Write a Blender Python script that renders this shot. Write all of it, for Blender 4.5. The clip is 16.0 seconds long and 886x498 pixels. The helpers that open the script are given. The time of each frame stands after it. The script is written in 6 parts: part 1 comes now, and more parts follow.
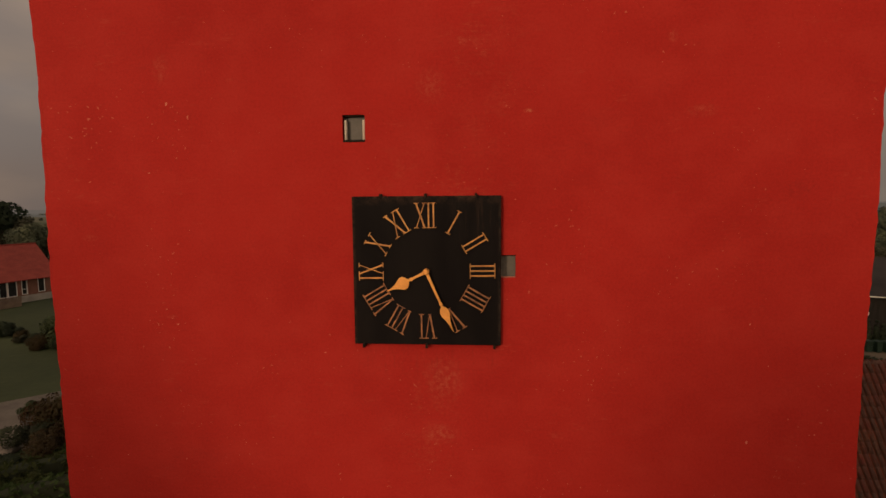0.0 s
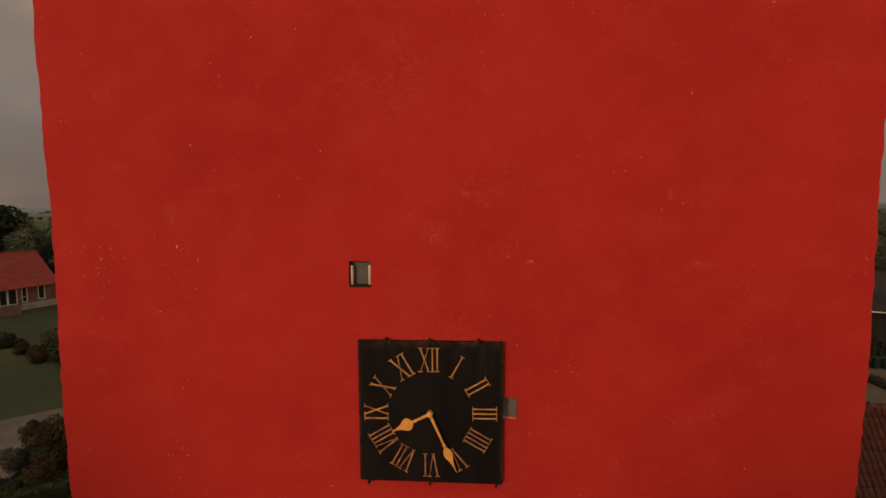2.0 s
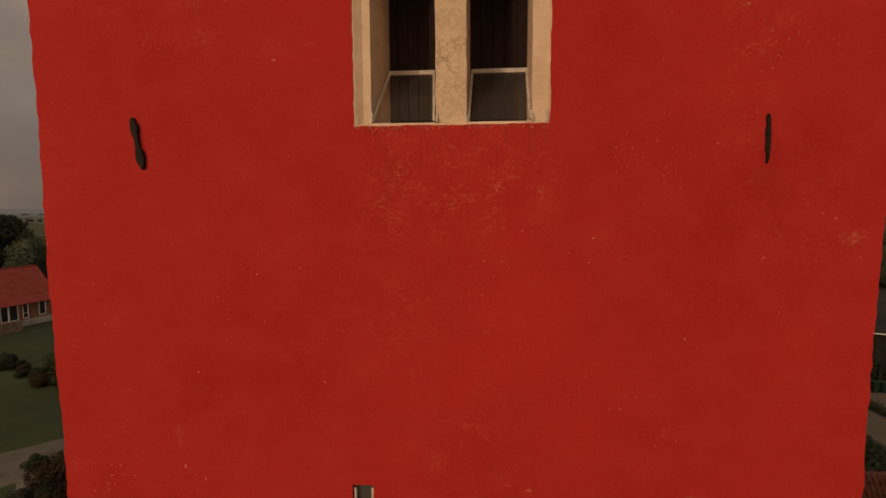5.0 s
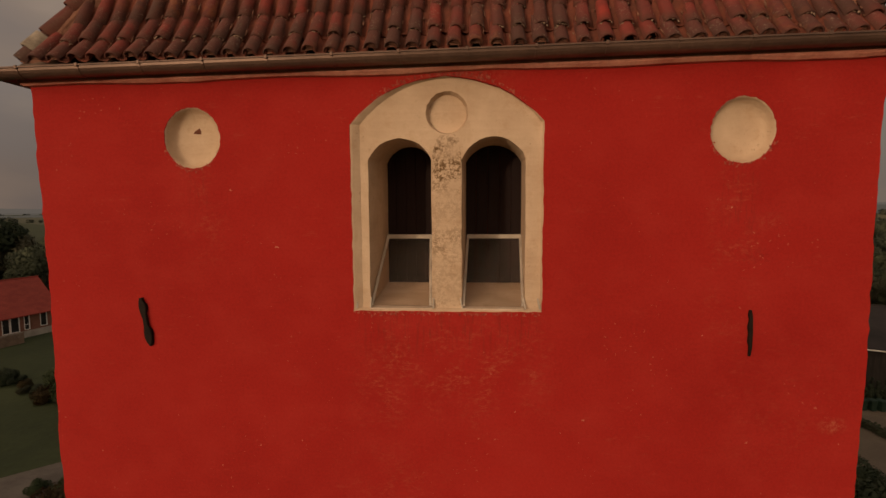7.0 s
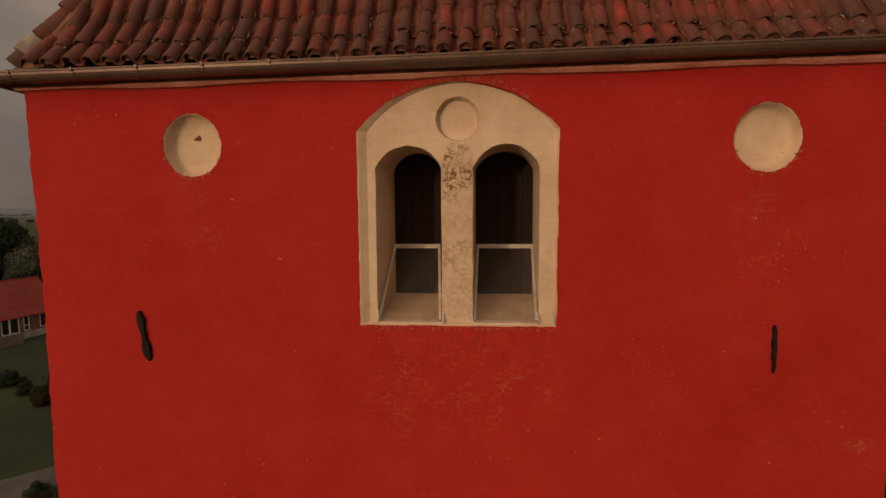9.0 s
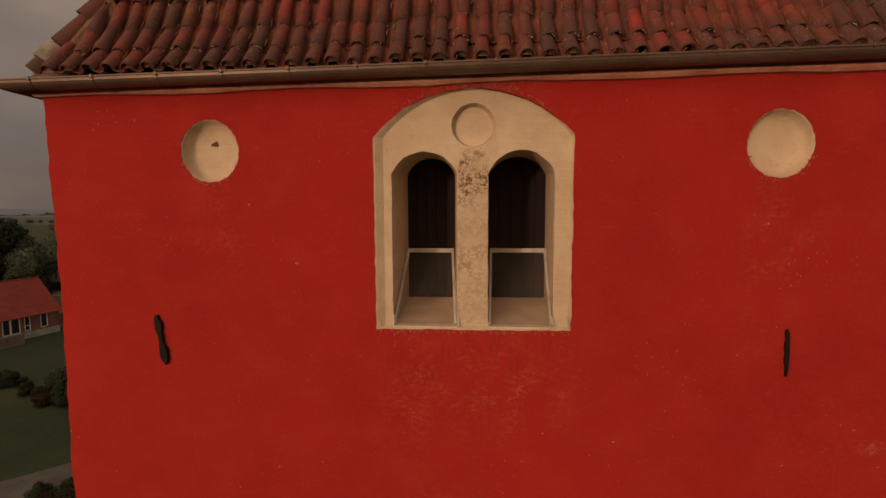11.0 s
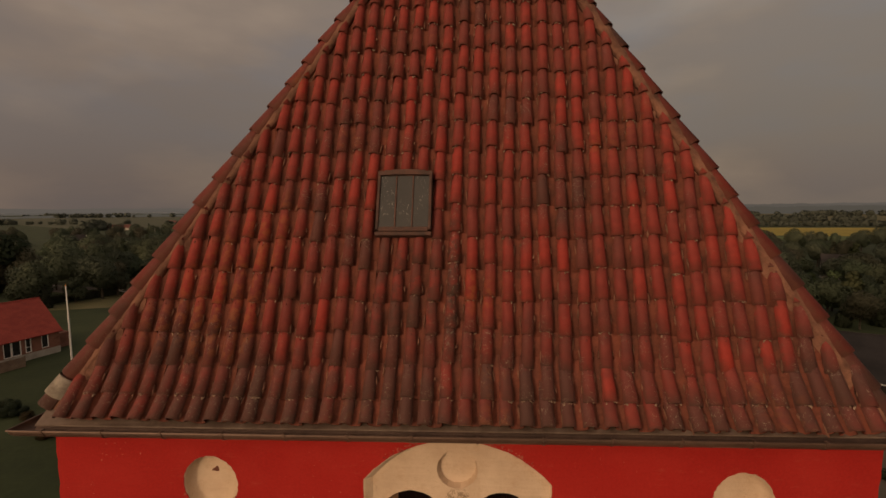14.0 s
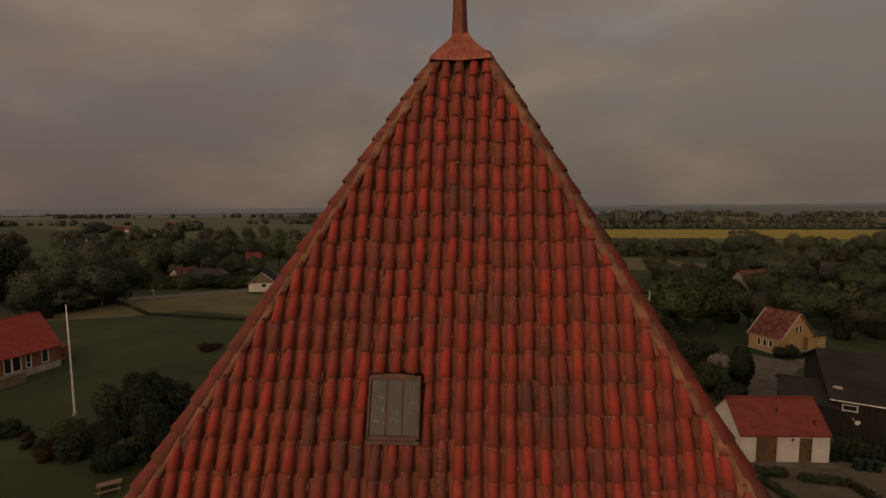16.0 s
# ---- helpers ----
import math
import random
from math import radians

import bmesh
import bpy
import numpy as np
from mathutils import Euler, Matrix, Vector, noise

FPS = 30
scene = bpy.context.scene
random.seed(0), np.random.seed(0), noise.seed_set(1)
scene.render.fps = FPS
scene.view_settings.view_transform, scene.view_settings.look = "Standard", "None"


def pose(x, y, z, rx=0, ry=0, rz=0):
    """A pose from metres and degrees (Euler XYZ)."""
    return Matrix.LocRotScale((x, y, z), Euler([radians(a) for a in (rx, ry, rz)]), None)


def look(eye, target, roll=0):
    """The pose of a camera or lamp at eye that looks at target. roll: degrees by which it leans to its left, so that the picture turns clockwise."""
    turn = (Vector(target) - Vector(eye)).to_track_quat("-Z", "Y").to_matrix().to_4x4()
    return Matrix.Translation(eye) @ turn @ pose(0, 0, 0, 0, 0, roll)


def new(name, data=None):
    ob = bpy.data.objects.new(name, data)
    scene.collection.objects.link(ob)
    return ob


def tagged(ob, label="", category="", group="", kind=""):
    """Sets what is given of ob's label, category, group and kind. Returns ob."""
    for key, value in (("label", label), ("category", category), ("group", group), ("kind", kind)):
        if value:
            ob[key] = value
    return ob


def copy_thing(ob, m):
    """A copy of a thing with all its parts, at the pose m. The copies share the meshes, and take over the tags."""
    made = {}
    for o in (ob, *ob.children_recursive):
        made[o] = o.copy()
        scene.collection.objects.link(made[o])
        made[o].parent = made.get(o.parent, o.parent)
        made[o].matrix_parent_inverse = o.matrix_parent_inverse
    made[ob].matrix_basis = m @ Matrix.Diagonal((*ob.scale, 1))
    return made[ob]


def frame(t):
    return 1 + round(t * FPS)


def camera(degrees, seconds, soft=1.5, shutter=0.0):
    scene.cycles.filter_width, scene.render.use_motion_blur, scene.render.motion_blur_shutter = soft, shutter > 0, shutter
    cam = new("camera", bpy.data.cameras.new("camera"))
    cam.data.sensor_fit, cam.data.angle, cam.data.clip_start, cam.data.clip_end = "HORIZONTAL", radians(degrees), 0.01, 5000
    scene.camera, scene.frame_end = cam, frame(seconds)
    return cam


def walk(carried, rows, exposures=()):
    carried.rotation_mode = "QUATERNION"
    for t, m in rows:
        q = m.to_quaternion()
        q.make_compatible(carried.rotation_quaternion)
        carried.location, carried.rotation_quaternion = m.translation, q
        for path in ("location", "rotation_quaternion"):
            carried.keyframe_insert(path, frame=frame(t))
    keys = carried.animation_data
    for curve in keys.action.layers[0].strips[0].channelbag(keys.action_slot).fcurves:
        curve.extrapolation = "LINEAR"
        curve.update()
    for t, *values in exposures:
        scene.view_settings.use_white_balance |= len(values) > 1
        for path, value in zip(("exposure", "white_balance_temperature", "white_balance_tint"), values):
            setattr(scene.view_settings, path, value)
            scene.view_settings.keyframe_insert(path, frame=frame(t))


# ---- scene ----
cam = camera(88.2, 16.0)
PATH = [
    (0, (0.359, -4.438, 13.206), (0.224, -2.45, 13.035), -0.4),
    (0.5, (0.362, -4.408, 13.544), (0.229, -2.42, 13.371), -0.3),
    (1, (0.371, -4.419, 13.914), (0.238, -2.431, 13.741), -0.3),
    (1.5, (0.368, -4.417, 14.276), (0.233, -2.429, 14.103), -0.3),
    (2, (0.326, -4.44, 14.636), (0.193, -2.452, 14.463), -0.2),
    (2.5, (0.258, -4.46, 14.957), (0.125, -2.472, 14.783), -0.3),
    (3, (0.178, -4.517, 15.316), (0.045, -2.529, 15.141), -0.2),
    (3.2, (0.165, -4.54, 15.465), (0.032, -2.552, 15.291), -0.3),
    (5.3, (0.348, -4.362, 17.197), (0.215, -2.374, 17.023), -0.3),
    (5.5, (0.358, -4.357, 17.378), (0.224, -2.369, 17.205), -0.3),
    (6, (0.38, -4.381, 17.873), (0.247, -2.393, 17.698), -0.3),
    (6.5, (0.388, -4.407, 18.327), (0.255, -2.419, 18.152), -0.3),
    (7, (0.376, -4.408, 18.729), (0.242, -2.42, 18.554), -0.3),
    (7.5, (0.342, -4.393, 18.839), (0.209, -2.405, 18.664), -0.3),
    (8, (0.297, -4.333, 18.845), (0.164, -2.345, 18.67), -0.3),
    (8.5, (0.279, -4.276, 18.836), (0.145, -2.289, 18.662), -0.3),
    (9, (0.267, -4.227, 18.827), (0.133, -2.239, 18.651), -0.3),
    (11.3, (0.113, -4.299, 18.9), (-0.02, -2.311, 18.725), -0.3),
    (11.5, (0.112, -4.316, 19.053), (-0.021, -2.328, 18.877), -0.3),
    (12, (0.121, -4.329, 19.595), (-0.012, -2.341, 19.419), -0.3),
    (12.5, (0.151, -4.327, 20.185), (0.018, -2.339, 20.011), -0.2),
    (13, (0.193, -4.308, 20.893), (0.06, -2.32, 20.718), -0.3),
    (13.5, (0.24, -4.276, 21.55), (0.107, -2.288, 21.374), -0.3),
    (14, (0.277, -4.264, 22.22), (0.144, -2.276, 22.043), -0.3),
    (14.5, (0.314, -4.256, 22.797), (0.181, -2.268, 22.621), -0.3),
    (15, (0.357, -4.242, 23.409), (0.224, -2.254, 23.232), -0.3),
    (15.5, (0.4, -4.264, 23.96), (0.267, -2.276, 23.784), -0.3),
    (16, (0.421, -4.242, 24.548), (0.288, -2.254, 24.371), -0.3),
]
EXPOSURES = [(0, 0.0), (3, 0.0), (5.5, -0.13), (9, -0.22), (12.5, -0.2), (15, -0.22), (16, -0.38)]
walk(cam, [(t, look(eye, target, roll)) for t, eye, target, roll in PATH], EXPOSURES)

# ---- world and sun ----
SUN_EL, SUN_AZ, GLOW = 3.2, 210.0, 15.0
world = bpy.data.worlds.new("world")
scene.world = world
world.use_nodes = True
wn, wl = world.node_tree.nodes, world.node_tree.links
wn.clear()
w_out = wn.new("ShaderNodeOutputWorld")
w_bg = wn.new("ShaderNodeBackground")
w_sky = wn.new("ShaderNodeTexSky")
w_sky.sky_type, w_sky.sun_disc = "NISHITA", False
w_sky.sun_elevation, w_sky.sun_rotation = radians(SUN_EL), radians(SUN_AZ)
w_sky.dust_density, w_sky.air_density = 4.0, 1.5
w_tc = wn.new("ShaderNodeTexCoord")
w_map = wn.new("ShaderNodeMapping")
w_map.inputs["Scale"].default_value = (1.0, 1.0, 2.6)
w_noise = wn.new("ShaderNodeTexNoise")
w_noise.inputs["Scale"].default_value, w_noise.inputs["Detail"].default_value, w_noise.inputs["Roughness"].default_value = 2.6, 5.0, 0.48
w_ramp = wn.new("ShaderNodeValToRGB")
_r = w_ramp.color_ramp.elements
_r[0].position, _r[0].color = 0.34, (2.46, 2.13, 1.93, 1)
_r[1].position, _r[1].color = 0.74, (3.9, 3.10, 2.4, 1)
for _p, _c in ((0.47, (2.58, 2.16, 1.88, 1)), (0.58, (3.05, 2.46, 2.00, 1))):
    _k = _r.new(_p)
    _k.color = _c
w_sep = wn.new("ShaderNodeSeparateXYZ")
w_low = wn.new("ShaderNodeMapRange")
w_low.inputs[1].default_value, w_low.inputs[2].default_value, w_low.inputs[3].default_value, w_low.inputs[4].default_value = 0.0, 0.34, 0.68, 1.0
w_mul = wn.new("ShaderNodeMixRGB")
w_mul.blend_type, w_mul.inputs[0].default_value = "MULTIPLY", 1.0
w_mix = wn.new("ShaderNodeMixRGB")
w_mix.inputs[0].default_value = 0.86
wl.new(w_tc.outputs["Generated"], w_map.inputs[0])
wl.new(w_tc.outputs["Generated"], w_sep.inputs[0])
wl.new(w_sep.outputs["Z"], w_low.inputs[0])
wl.new(w_map.outputs[0], w_noise.inputs["Vector"])
wl.new(w_noise.outputs["Fac"], w_ramp.inputs[0])
wl.new(w_ramp.outputs[0], w_mul.inputs[1])
wl.new(w_low.outputs[0], w_mul.inputs[2])
# the haze is a little lighter to the east than to the west
w_side = wn.new("ShaderNodeMapRange")
w_side.inputs[1].default_value, w_side.inputs[2].default_value, w_side.inputs[3].default_value, w_side.inputs[4].default_value = -0.8, 0.8, 0.0, 1.0
w_tint = wn.new("ShaderNodeMixRGB")
w_tint.inputs[1].default_value, w_tint.inputs[2].default_value = (0.96, 0.92, 0.93, 1), (1.09, 1.09, 1.06, 1)
w_even = wn.new("ShaderNodeMixRGB")
w_even.blend_type, w_even.inputs[0].default_value = "MULTIPLY", 1.0
wl.new(w_sep.outputs["X"], w_side.inputs[0])
wl.new(w_side.outputs[0], w_tint.inputs[0])
wl.new(w_mul.outputs[0], w_even.inputs[1])
wl.new(w_tint.outputs[0], w_even.inputs[2])
wl.new(w_sky.outputs[0], w_mix.inputs[1])
wl.new(w_even.outputs[0], w_mix.inputs[2])
# thin bluish breaks between the brown veils of cloud
w_map2 = wn.new("ShaderNodeMapping")
w_map2.inputs["Location"].default_value, w_map2.inputs["Scale"].default_value = (3.1, 0.4, 1.7), (1.0, 1.0, 3.0)
w_veil = wn.new("ShaderNodeTexNoise")
w_veil.inputs["Scale"].default_value, w_veil.inputs["Detail"].default_value, w_veil.inputs["Roughness"].default_value = 2.1, 5.0, 0.5
w_break = wn.new("ShaderNodeMapRange")
w_break.inputs[1].default_value, w_break.inputs[2].default_value = 0.46, 0.60
w_high = wn.new("ShaderNodeMapRange")
w_high.inputs[1].default_value, w_high.inputs[2].default_value = 0.06, 0.26
w_where = wn.new("ShaderNodeMath")
w_where.operation = "MULTIPLY"
w_blue = wn.new("ShaderNodeMixRGB")
w_blue.inputs[1].default_value, w_blue.inputs[2].default_value = (1.02, 0.985, 0.965, 1), (0.96, 1.02, 1.13, 1)
w_patch = wn.new("ShaderNodeMixRGB")
w_patch.blend_type, w_patch.inputs[0].default_value = "MULTIPLY", 1.0
wl.new(w_tc.outputs["Generated"], w_map2.inputs[0])
wl.new(w_map2.outputs[0], w_veil.inputs["Vector"])
wl.new(w_veil.outputs["Fac"], w_break.inputs[0])
wl.new(w_sep.outputs["Z"], w_high.inputs[0])
wl.new(w_break.outputs[0], w_where.inputs[0])
wl.new(w_high.outputs[0], w_where.inputs[1])
wl.new(w_where.outputs[0], w_blue.inputs[0])
wl.new(w_mix.outputs[0], w_patch.inputs[1])
wl.new(w_blue.outputs[0], w_patch.inputs[2])
# the glow of the low sun through the haze, fading away from it all round
_a, _e = radians(SUN_AZ), radians(SUN_EL)
to_sun = Vector((math.sin(_a) * math.cos(_e), math.cos(_a) * math.cos(_e), math.sin(_e)))
w_dot = wn.new("ShaderNodeVectorMath")
w_dot.operation, w_dot.inputs[1].default_value = "DOT_PRODUCT", to_sun
w_fall = wn.new("ShaderNodeMapRange")
w_fall.inputs[1].default_value, w_fall.inputs[2].default_value = -0.35, 1.0
w_pow = wn.new("ShaderNodeMath")
w_pow.operation, w_pow.inputs[1].default_value = "POWER", 2.2
w_glow = wn.new("ShaderNodeMixRGB")
w_glow.blend_type, w_glow.inputs[2].default_value = "ADD", (GLOW * 1.0, GLOW * 0.66, GLOW * 0.40, 1)
wl.new(w_tc.outputs["Generated"], w_dot.inputs[0])
wl.new(w_dot.outputs["Value"], w_fall.inputs[0])
wl.new(w_fall.outputs[0], w_pow.inputs[0])
wl.new(w_pow.outputs[0], w_glow.inputs[0])
wl.new(w_patch.outputs[0], w_glow.inputs[1])
wl.new(w_glow.outputs[0], w_bg.inputs[0])
wl.new(w_bg.outputs[0], w_out.inputs[0])
w_bg.inputs[1].default_value = 0.1

sun = new("sun", bpy.data.lights.new("sun", "SUN"))
sun.data.energy, sun.data.angle, sun.data.color = 1.4, radians(3), (1.0, 0.70, 0.44)
sun.matrix_world = look(to_sun * 80, (0, 0, 0))


# ---- materials ----
def material(name, rough=0.8, metal=0.0, gloss=0.5):
    m = bpy.data.materials.new(name)
    m.use_nodes = True
    b = m.node_tree.nodes["Principled BSDF"]
    b.inputs["Roughness"].default_value, b.inputs["Metallic"].default_value = rough, metal
    b.inputs["Specular IOR Level"].default_value = gloss
    return m, m.node_tree.nodes, m.node_tree.links, b


def position(nodes):
    return nodes.new("ShaderNodeNewGeometry").outputs["Position"]


def noise_of(nodes, links, scale, detail=4.0, rough=0.55, stretch=(1, 1, 1), vector=None):
    mp = nodes.new("ShaderNodeMapping")
    mp.inputs["Scale"].default_value = stretch
    links.new(vector or position(nodes), mp.inputs[0])
    n = nodes.new("ShaderNodeTexNoise")
    n.inputs["Scale"].default_value, n.inputs["Detail"].default_value, n.inputs["Roughness"].default_value = scale, detail, rough
    links.new(mp.outputs[0], n.inputs["Vector"])
    return n.outputs["Fac"]


def ramp(nodes, links, fac, a, b, ca=(0, 0, 0), cb=(1, 1, 1)):
    if a > b:
        a, b, ca, cb = b, a, cb, ca
    r = nodes.new("ShaderNodeValToRGB")
    r.color_ramp.elements[0].position, r.color_ramp.elements[0].color = a, (*ca, 1)
    r.color_ramp.elements[1].position, r.color_ramp.elements[1].color = b, (*cb, 1)
    links.new(fac, r.inputs[0])
    return r.outputs[0]


def mix(nodes, links, fac, a, b, mode="MIX"):
    m = nodes.new("ShaderNodeMixRGB")
    m.blend_type = mode
    for k, v in enumerate((fac, a, b)):
        if isinstance(v, (int, float)):
            m.inputs[k].default_value = v if k == 0 else (v, v, v, 1)
        elif isinstance(v, tuple):
            m.inputs[k].default_value = (*v, 1)
        else:
            links.new(v, m.inputs[k])
    return m.outputs[0]


def calc(nodes, links, op, a, b=0.0, clamp=False):
    m = nodes.new("ShaderNodeMath")
    m.operation, m.use_clamp = op, clamp
    for k, v in enumerate((a, b)):
        if isinstance(v, (int, float)):
            m.inputs[k].default_value = v
        else:
            links.new(v, m.inputs[k])
    return m.outputs[0]


def bump(nodes, links, bsdf, height, strength=0.3, distance=0.01):
    n = nodes.new("ShaderNodeBump")
    n.inputs["Strength"].default_value, n.inputs["Distance"].default_value = strength, distance
    links.new(height, n.inputs["Height"])
    links.new(n.outputs[0], bsdf.inputs["Normal"])


def grainy(name, a, b, scale=3.0, rough=0.8, metal=0.0, fine=40.0, bumps=0.25, depth=0.01, stretch=(1, 1, 1), spread=(0.35, 0.65), gloss=0.35):
    """A surface whose colour wanders between a and b, with a finer grain and relief."""
    m, n, l, s = material(name, rough, metal, gloss)
    c = ramp(n, l, noise_of(n, l, scale, stretch=stretch), *spread, a, b)
    g = noise_of(n, l, fine, 3.0, stretch=stretch)
    c = mix(n, l, 0.35, c, ramp(n, l, g, 0.25, 0.75, (0.55, 0.55, 0.55), (1.25, 1.25, 1.25)), "MULTIPLY")
    l.new(c, s.inputs["Base Color"])
    if bumps:
        bump(n, l, s, g, bumps, depth)
    return m


def band(nodes, links, coord, lo, hi, soft):
    """1 between lo and hi, falling off over soft."""
    up = nodes.new("ShaderNodeMapRange")
    up.inputs[1].default_value, up.inputs[2].default_value = lo - soft, lo + soft
    dn = nodes.new("ShaderNodeMapRange")
    dn.inputs[1].default_value, dn.inputs[2].default_value = hi + soft, hi - soft
    links.new(coord, up.inputs[0])
    links.new(coord, dn.inputs[0])
    return calc(nodes, links, "MULTIPLY", up.outputs[0], dn.outputs[0])


def limewash():
    m, n, l, s = material("red_limewash", 0.9, 0.0, 0.15)
    pos = position(n)
    sep = n.new("ShaderNodeSeparateXYZ")
    l.new(pos, sep.inputs[0])
    x, z = sep.outputs["X"], sep.outputs["Z"]
    big = ramp(n, l, noise_of(n, l, 0.55, 5.0), 0.32, 0.68, (0.302, 0.0152, 0.0118), (0.360, 0.0200, 0.0155))
    mid = noise_of(n, l, 2.2, 5.0, 0.5, (1.0, 1.0, 1.3))
    col = mix(n, l, ramp(n, l, mid, 0.45, 0.85), big, (0.375, 0.026, 0.020))
    col = mix(n, l, 0.70, col, ramp(n, l, noise_of(n, l, 38.0, 7.0, 0.75), 0.3, 0.7, (0.80, 0.80, 0.80), (1.18, 1.18, 1.18)), "MULTIPLY")
    # washed-out runs under the belfry window, the round niches and above the clock
    runs = None
    for lo, hi, zl, zh, k in ((-0.75, 1.05, 16.75, 17.45, 1.0), (-0.60, 0.80, 19.90, 20.02, 1.0), (2.72, 2.86, 17.4, 19.1, 1.3), (-2.50, -2.22, 18.35, 19.0, 1.1), (-0.7, 0.5, 13.38, 13.48, 1.0), (-0.25, 0.1, 10.6, 11.5, 0.5), (0.1, 0.75, 13.9, 15.2, 0.35), (2.7, 3.8, 16.4, 17.1, 0.35), (-0.9, 0.0, 15.4, 16.3, 0.5)):
        k0 = calc(n, l, "MULTIPLY", calc(n, l, "MULTIPLY", band(n, l, x, lo, hi, 0.22), band(n, l, z, zl, zh, 0.40)), k)
        runs = k0 if runs is None else calc(n, l, "MAXIMUM", runs, k0)
    worn = ramp(n, l, noise_of(n, l, 17.0, 10.0, 0.84, (0.7, 0.7, 1.35)), 0.49, 0.61)
    worn = calc(n, l, "MULTIPLY", calc(n, l, "MULTIPLY", worn, runs), ramp(n, l, noise_of(n, l, 3.4, 4.0), 0.42, 0.60))
    col = mix(n, l, calc(n, l, "MULTIPLY", worn, 0.72), col, (0.46, 0.125, 0.065))
    # dark drips below the sill, and where the clock and the round niches shed water
    drips = None
    for lo, hi, zl, zh, k in ((-0.78, 1.0, 17.35, 17.75, 1.0), (-2.52, -2.28, 18.75, 19.12, 0.8), (2.68, 2.98, 18.5, 19.12, 0.8), (-0.8, 0.6, 11.55, 11.85, 0.5)):
        k0 = calc(n, l, "MULTIPLY", calc(n, l, "MULTIPLY", band(n, l, x, lo, hi, 0.05), band(n, l, z, zl, zh, 0.16)), k)
        drips = k0 if drips is None else calc(n, l, "MAXIMUM", drips, k0)
    drips = calc(n, l, "MULTIPLY", drips, ramp(n, l, noise_of(n, l, 9.0, 6.0, 0.7, (3.4, 1.0, 0.35)), 0.50, 0.66))
    col = mix(n, l, calc(n, l, "MULTIPLY", drips, 0.6), col, (0.165, 0.024, 0.016))
    # thin pale scuffs everywhere, and flakes down to the mortar
    scuff = calc(n, l, "MULTIPLY", ramp(n, l, noise_of(n, l, 1.3, 4.0), 0.48, 0.66), ramp(n, l, noise_of(n, l, 9.0, 9.0, 0.78, (0.42, 0.42, 1.5)), 0.56, 0.66))
    col = mix(n, l, calc(n, l, "MULTIPLY", scuff, 0.42), col, (0.43, 0.09, 0.055))
    rubbed = calc(n, l, "MULTIPLY", ramp(n, l, noise_of(n, l, 0.9, 3.0), 0.50, 0.70), ramp(n, l, noise_of(n, l, 5.0, 8.0, 0.72, (0.6, 0.6, 1.4)), 0.50, 0.68))
    col = mix(n, l, calc(n, l, "MULTIPLY", rubbed, 0.35), col, (0.25, 0.016, 0.014))
    # single worn places and damp smudges
    pale = (0.47, 0.150, 0.085)
    damp = (0.150, 0.014, 0.012)
    for mx, mz, rx, rz, how, tint in ((0.25, 14.79, 0.06, 0.05, 1.0, pale), (0.87, 14.13, 0.06, 0.025, 1.6, pale), (2.17, 14.77, 0.05, 0.07, 1.0, pale), (-0.05, 14.38, 0.17, 0.20, 0.55, pale),
                                      (2.46, 14.10, 0.17, 0.07, 0.7, pale), (-3.57, 12.94, 0.10, 0.04, 0.8, pale), (0.06, 11.50, 0.22, 0.30, 0.8, pale), (0.02, 10.95, 0.22, 0.12, 0.9, pale),
                                      (3.77, 16.66, 0.16, 0.10, 1.3, pale), (3.10, 18.60, 0.16, 0.10, 0.5, pale), (0.15, 20.0, 0.62, 0.10, 0.9, pale), (-2.72, 14.60, 0.10, 0.18, 0.6, pale),
                                      (3.34, 13.38, 0.20, 0.12, 0.9, damp), (3.00, 18.28, 0.20, 0.10, 0.8, damp), (0.55, 12.98, 0.24, 0.10, 0.6, damp)):
        off = n.new("ShaderNodeVectorMath")
        off.operation, off.inputs[1].default_value = "SUBTRACT", (mx, 0.0, mz)
        l.new(pos, off.inputs[0])
        fit_ = n.new("ShaderNodeVectorMath")
        fit_.operation, fit_.inputs[1].default_value = "MULTIPLY", (1 / rx, 0.0, 1 / rz)
        l.new(off.outputs[0], fit_.inputs[0])
        far_ = n.new("ShaderNodeVectorMath")
        far_.operation = "LENGTH"
        l.new(fit_.outputs[0], far_.inputs[0])
        near = ramp(n, l, far_.outputs["Value"], 1.0, 0.25)
        near = calc(n, l, "MULTIPLY", near, ramp(n, l, noise_of(n, l, 20.0, 9.0, 0.80), 0.47, 0.62))
        col = mix(n, l, calc(n, l, "MULTIPLY", near, 0.52 * how, True), col, tint)
    vor = n.new("ShaderNodeTexVoronoi")
    vor.inputs["Scale"].default_value, vor.inputs["Randomness"].default_value = 4.6, 1.0
    wob = n.new("ShaderNodeVectorMath")
    wob.operation = "ADD"
    nz = n.new("ShaderNodeTexNoise")
    nz.inputs["Scale"].default_value = 14.0
    sc = n.new("ShaderNodeVectorMath")
    sc.operation, sc.inputs[3].default_value = "SCALE", 0.09
    l.new(pos, nz.inputs["Vector"])
    l.new(nz.outputs["Color"], sc.inputs[0])
    l.new(pos, wob.inputs[0])
    l.new(sc.outputs[0], wob.inputs[1])
    l.new(wob.outputs[0], vor.inputs["Vector"])
    cell = n.new("ShaderNodeSeparateColor")
    l.new(vor.outputs["Color"], cell.inputs[0])
    size = calc(n, l, "MULTIPLY", ramp(n, l, cell.outputs[0], 0.40, 1.0), 0.062)
    flake = calc(n, l, "LESS_THAN", vor.outputs["Distance"], size)
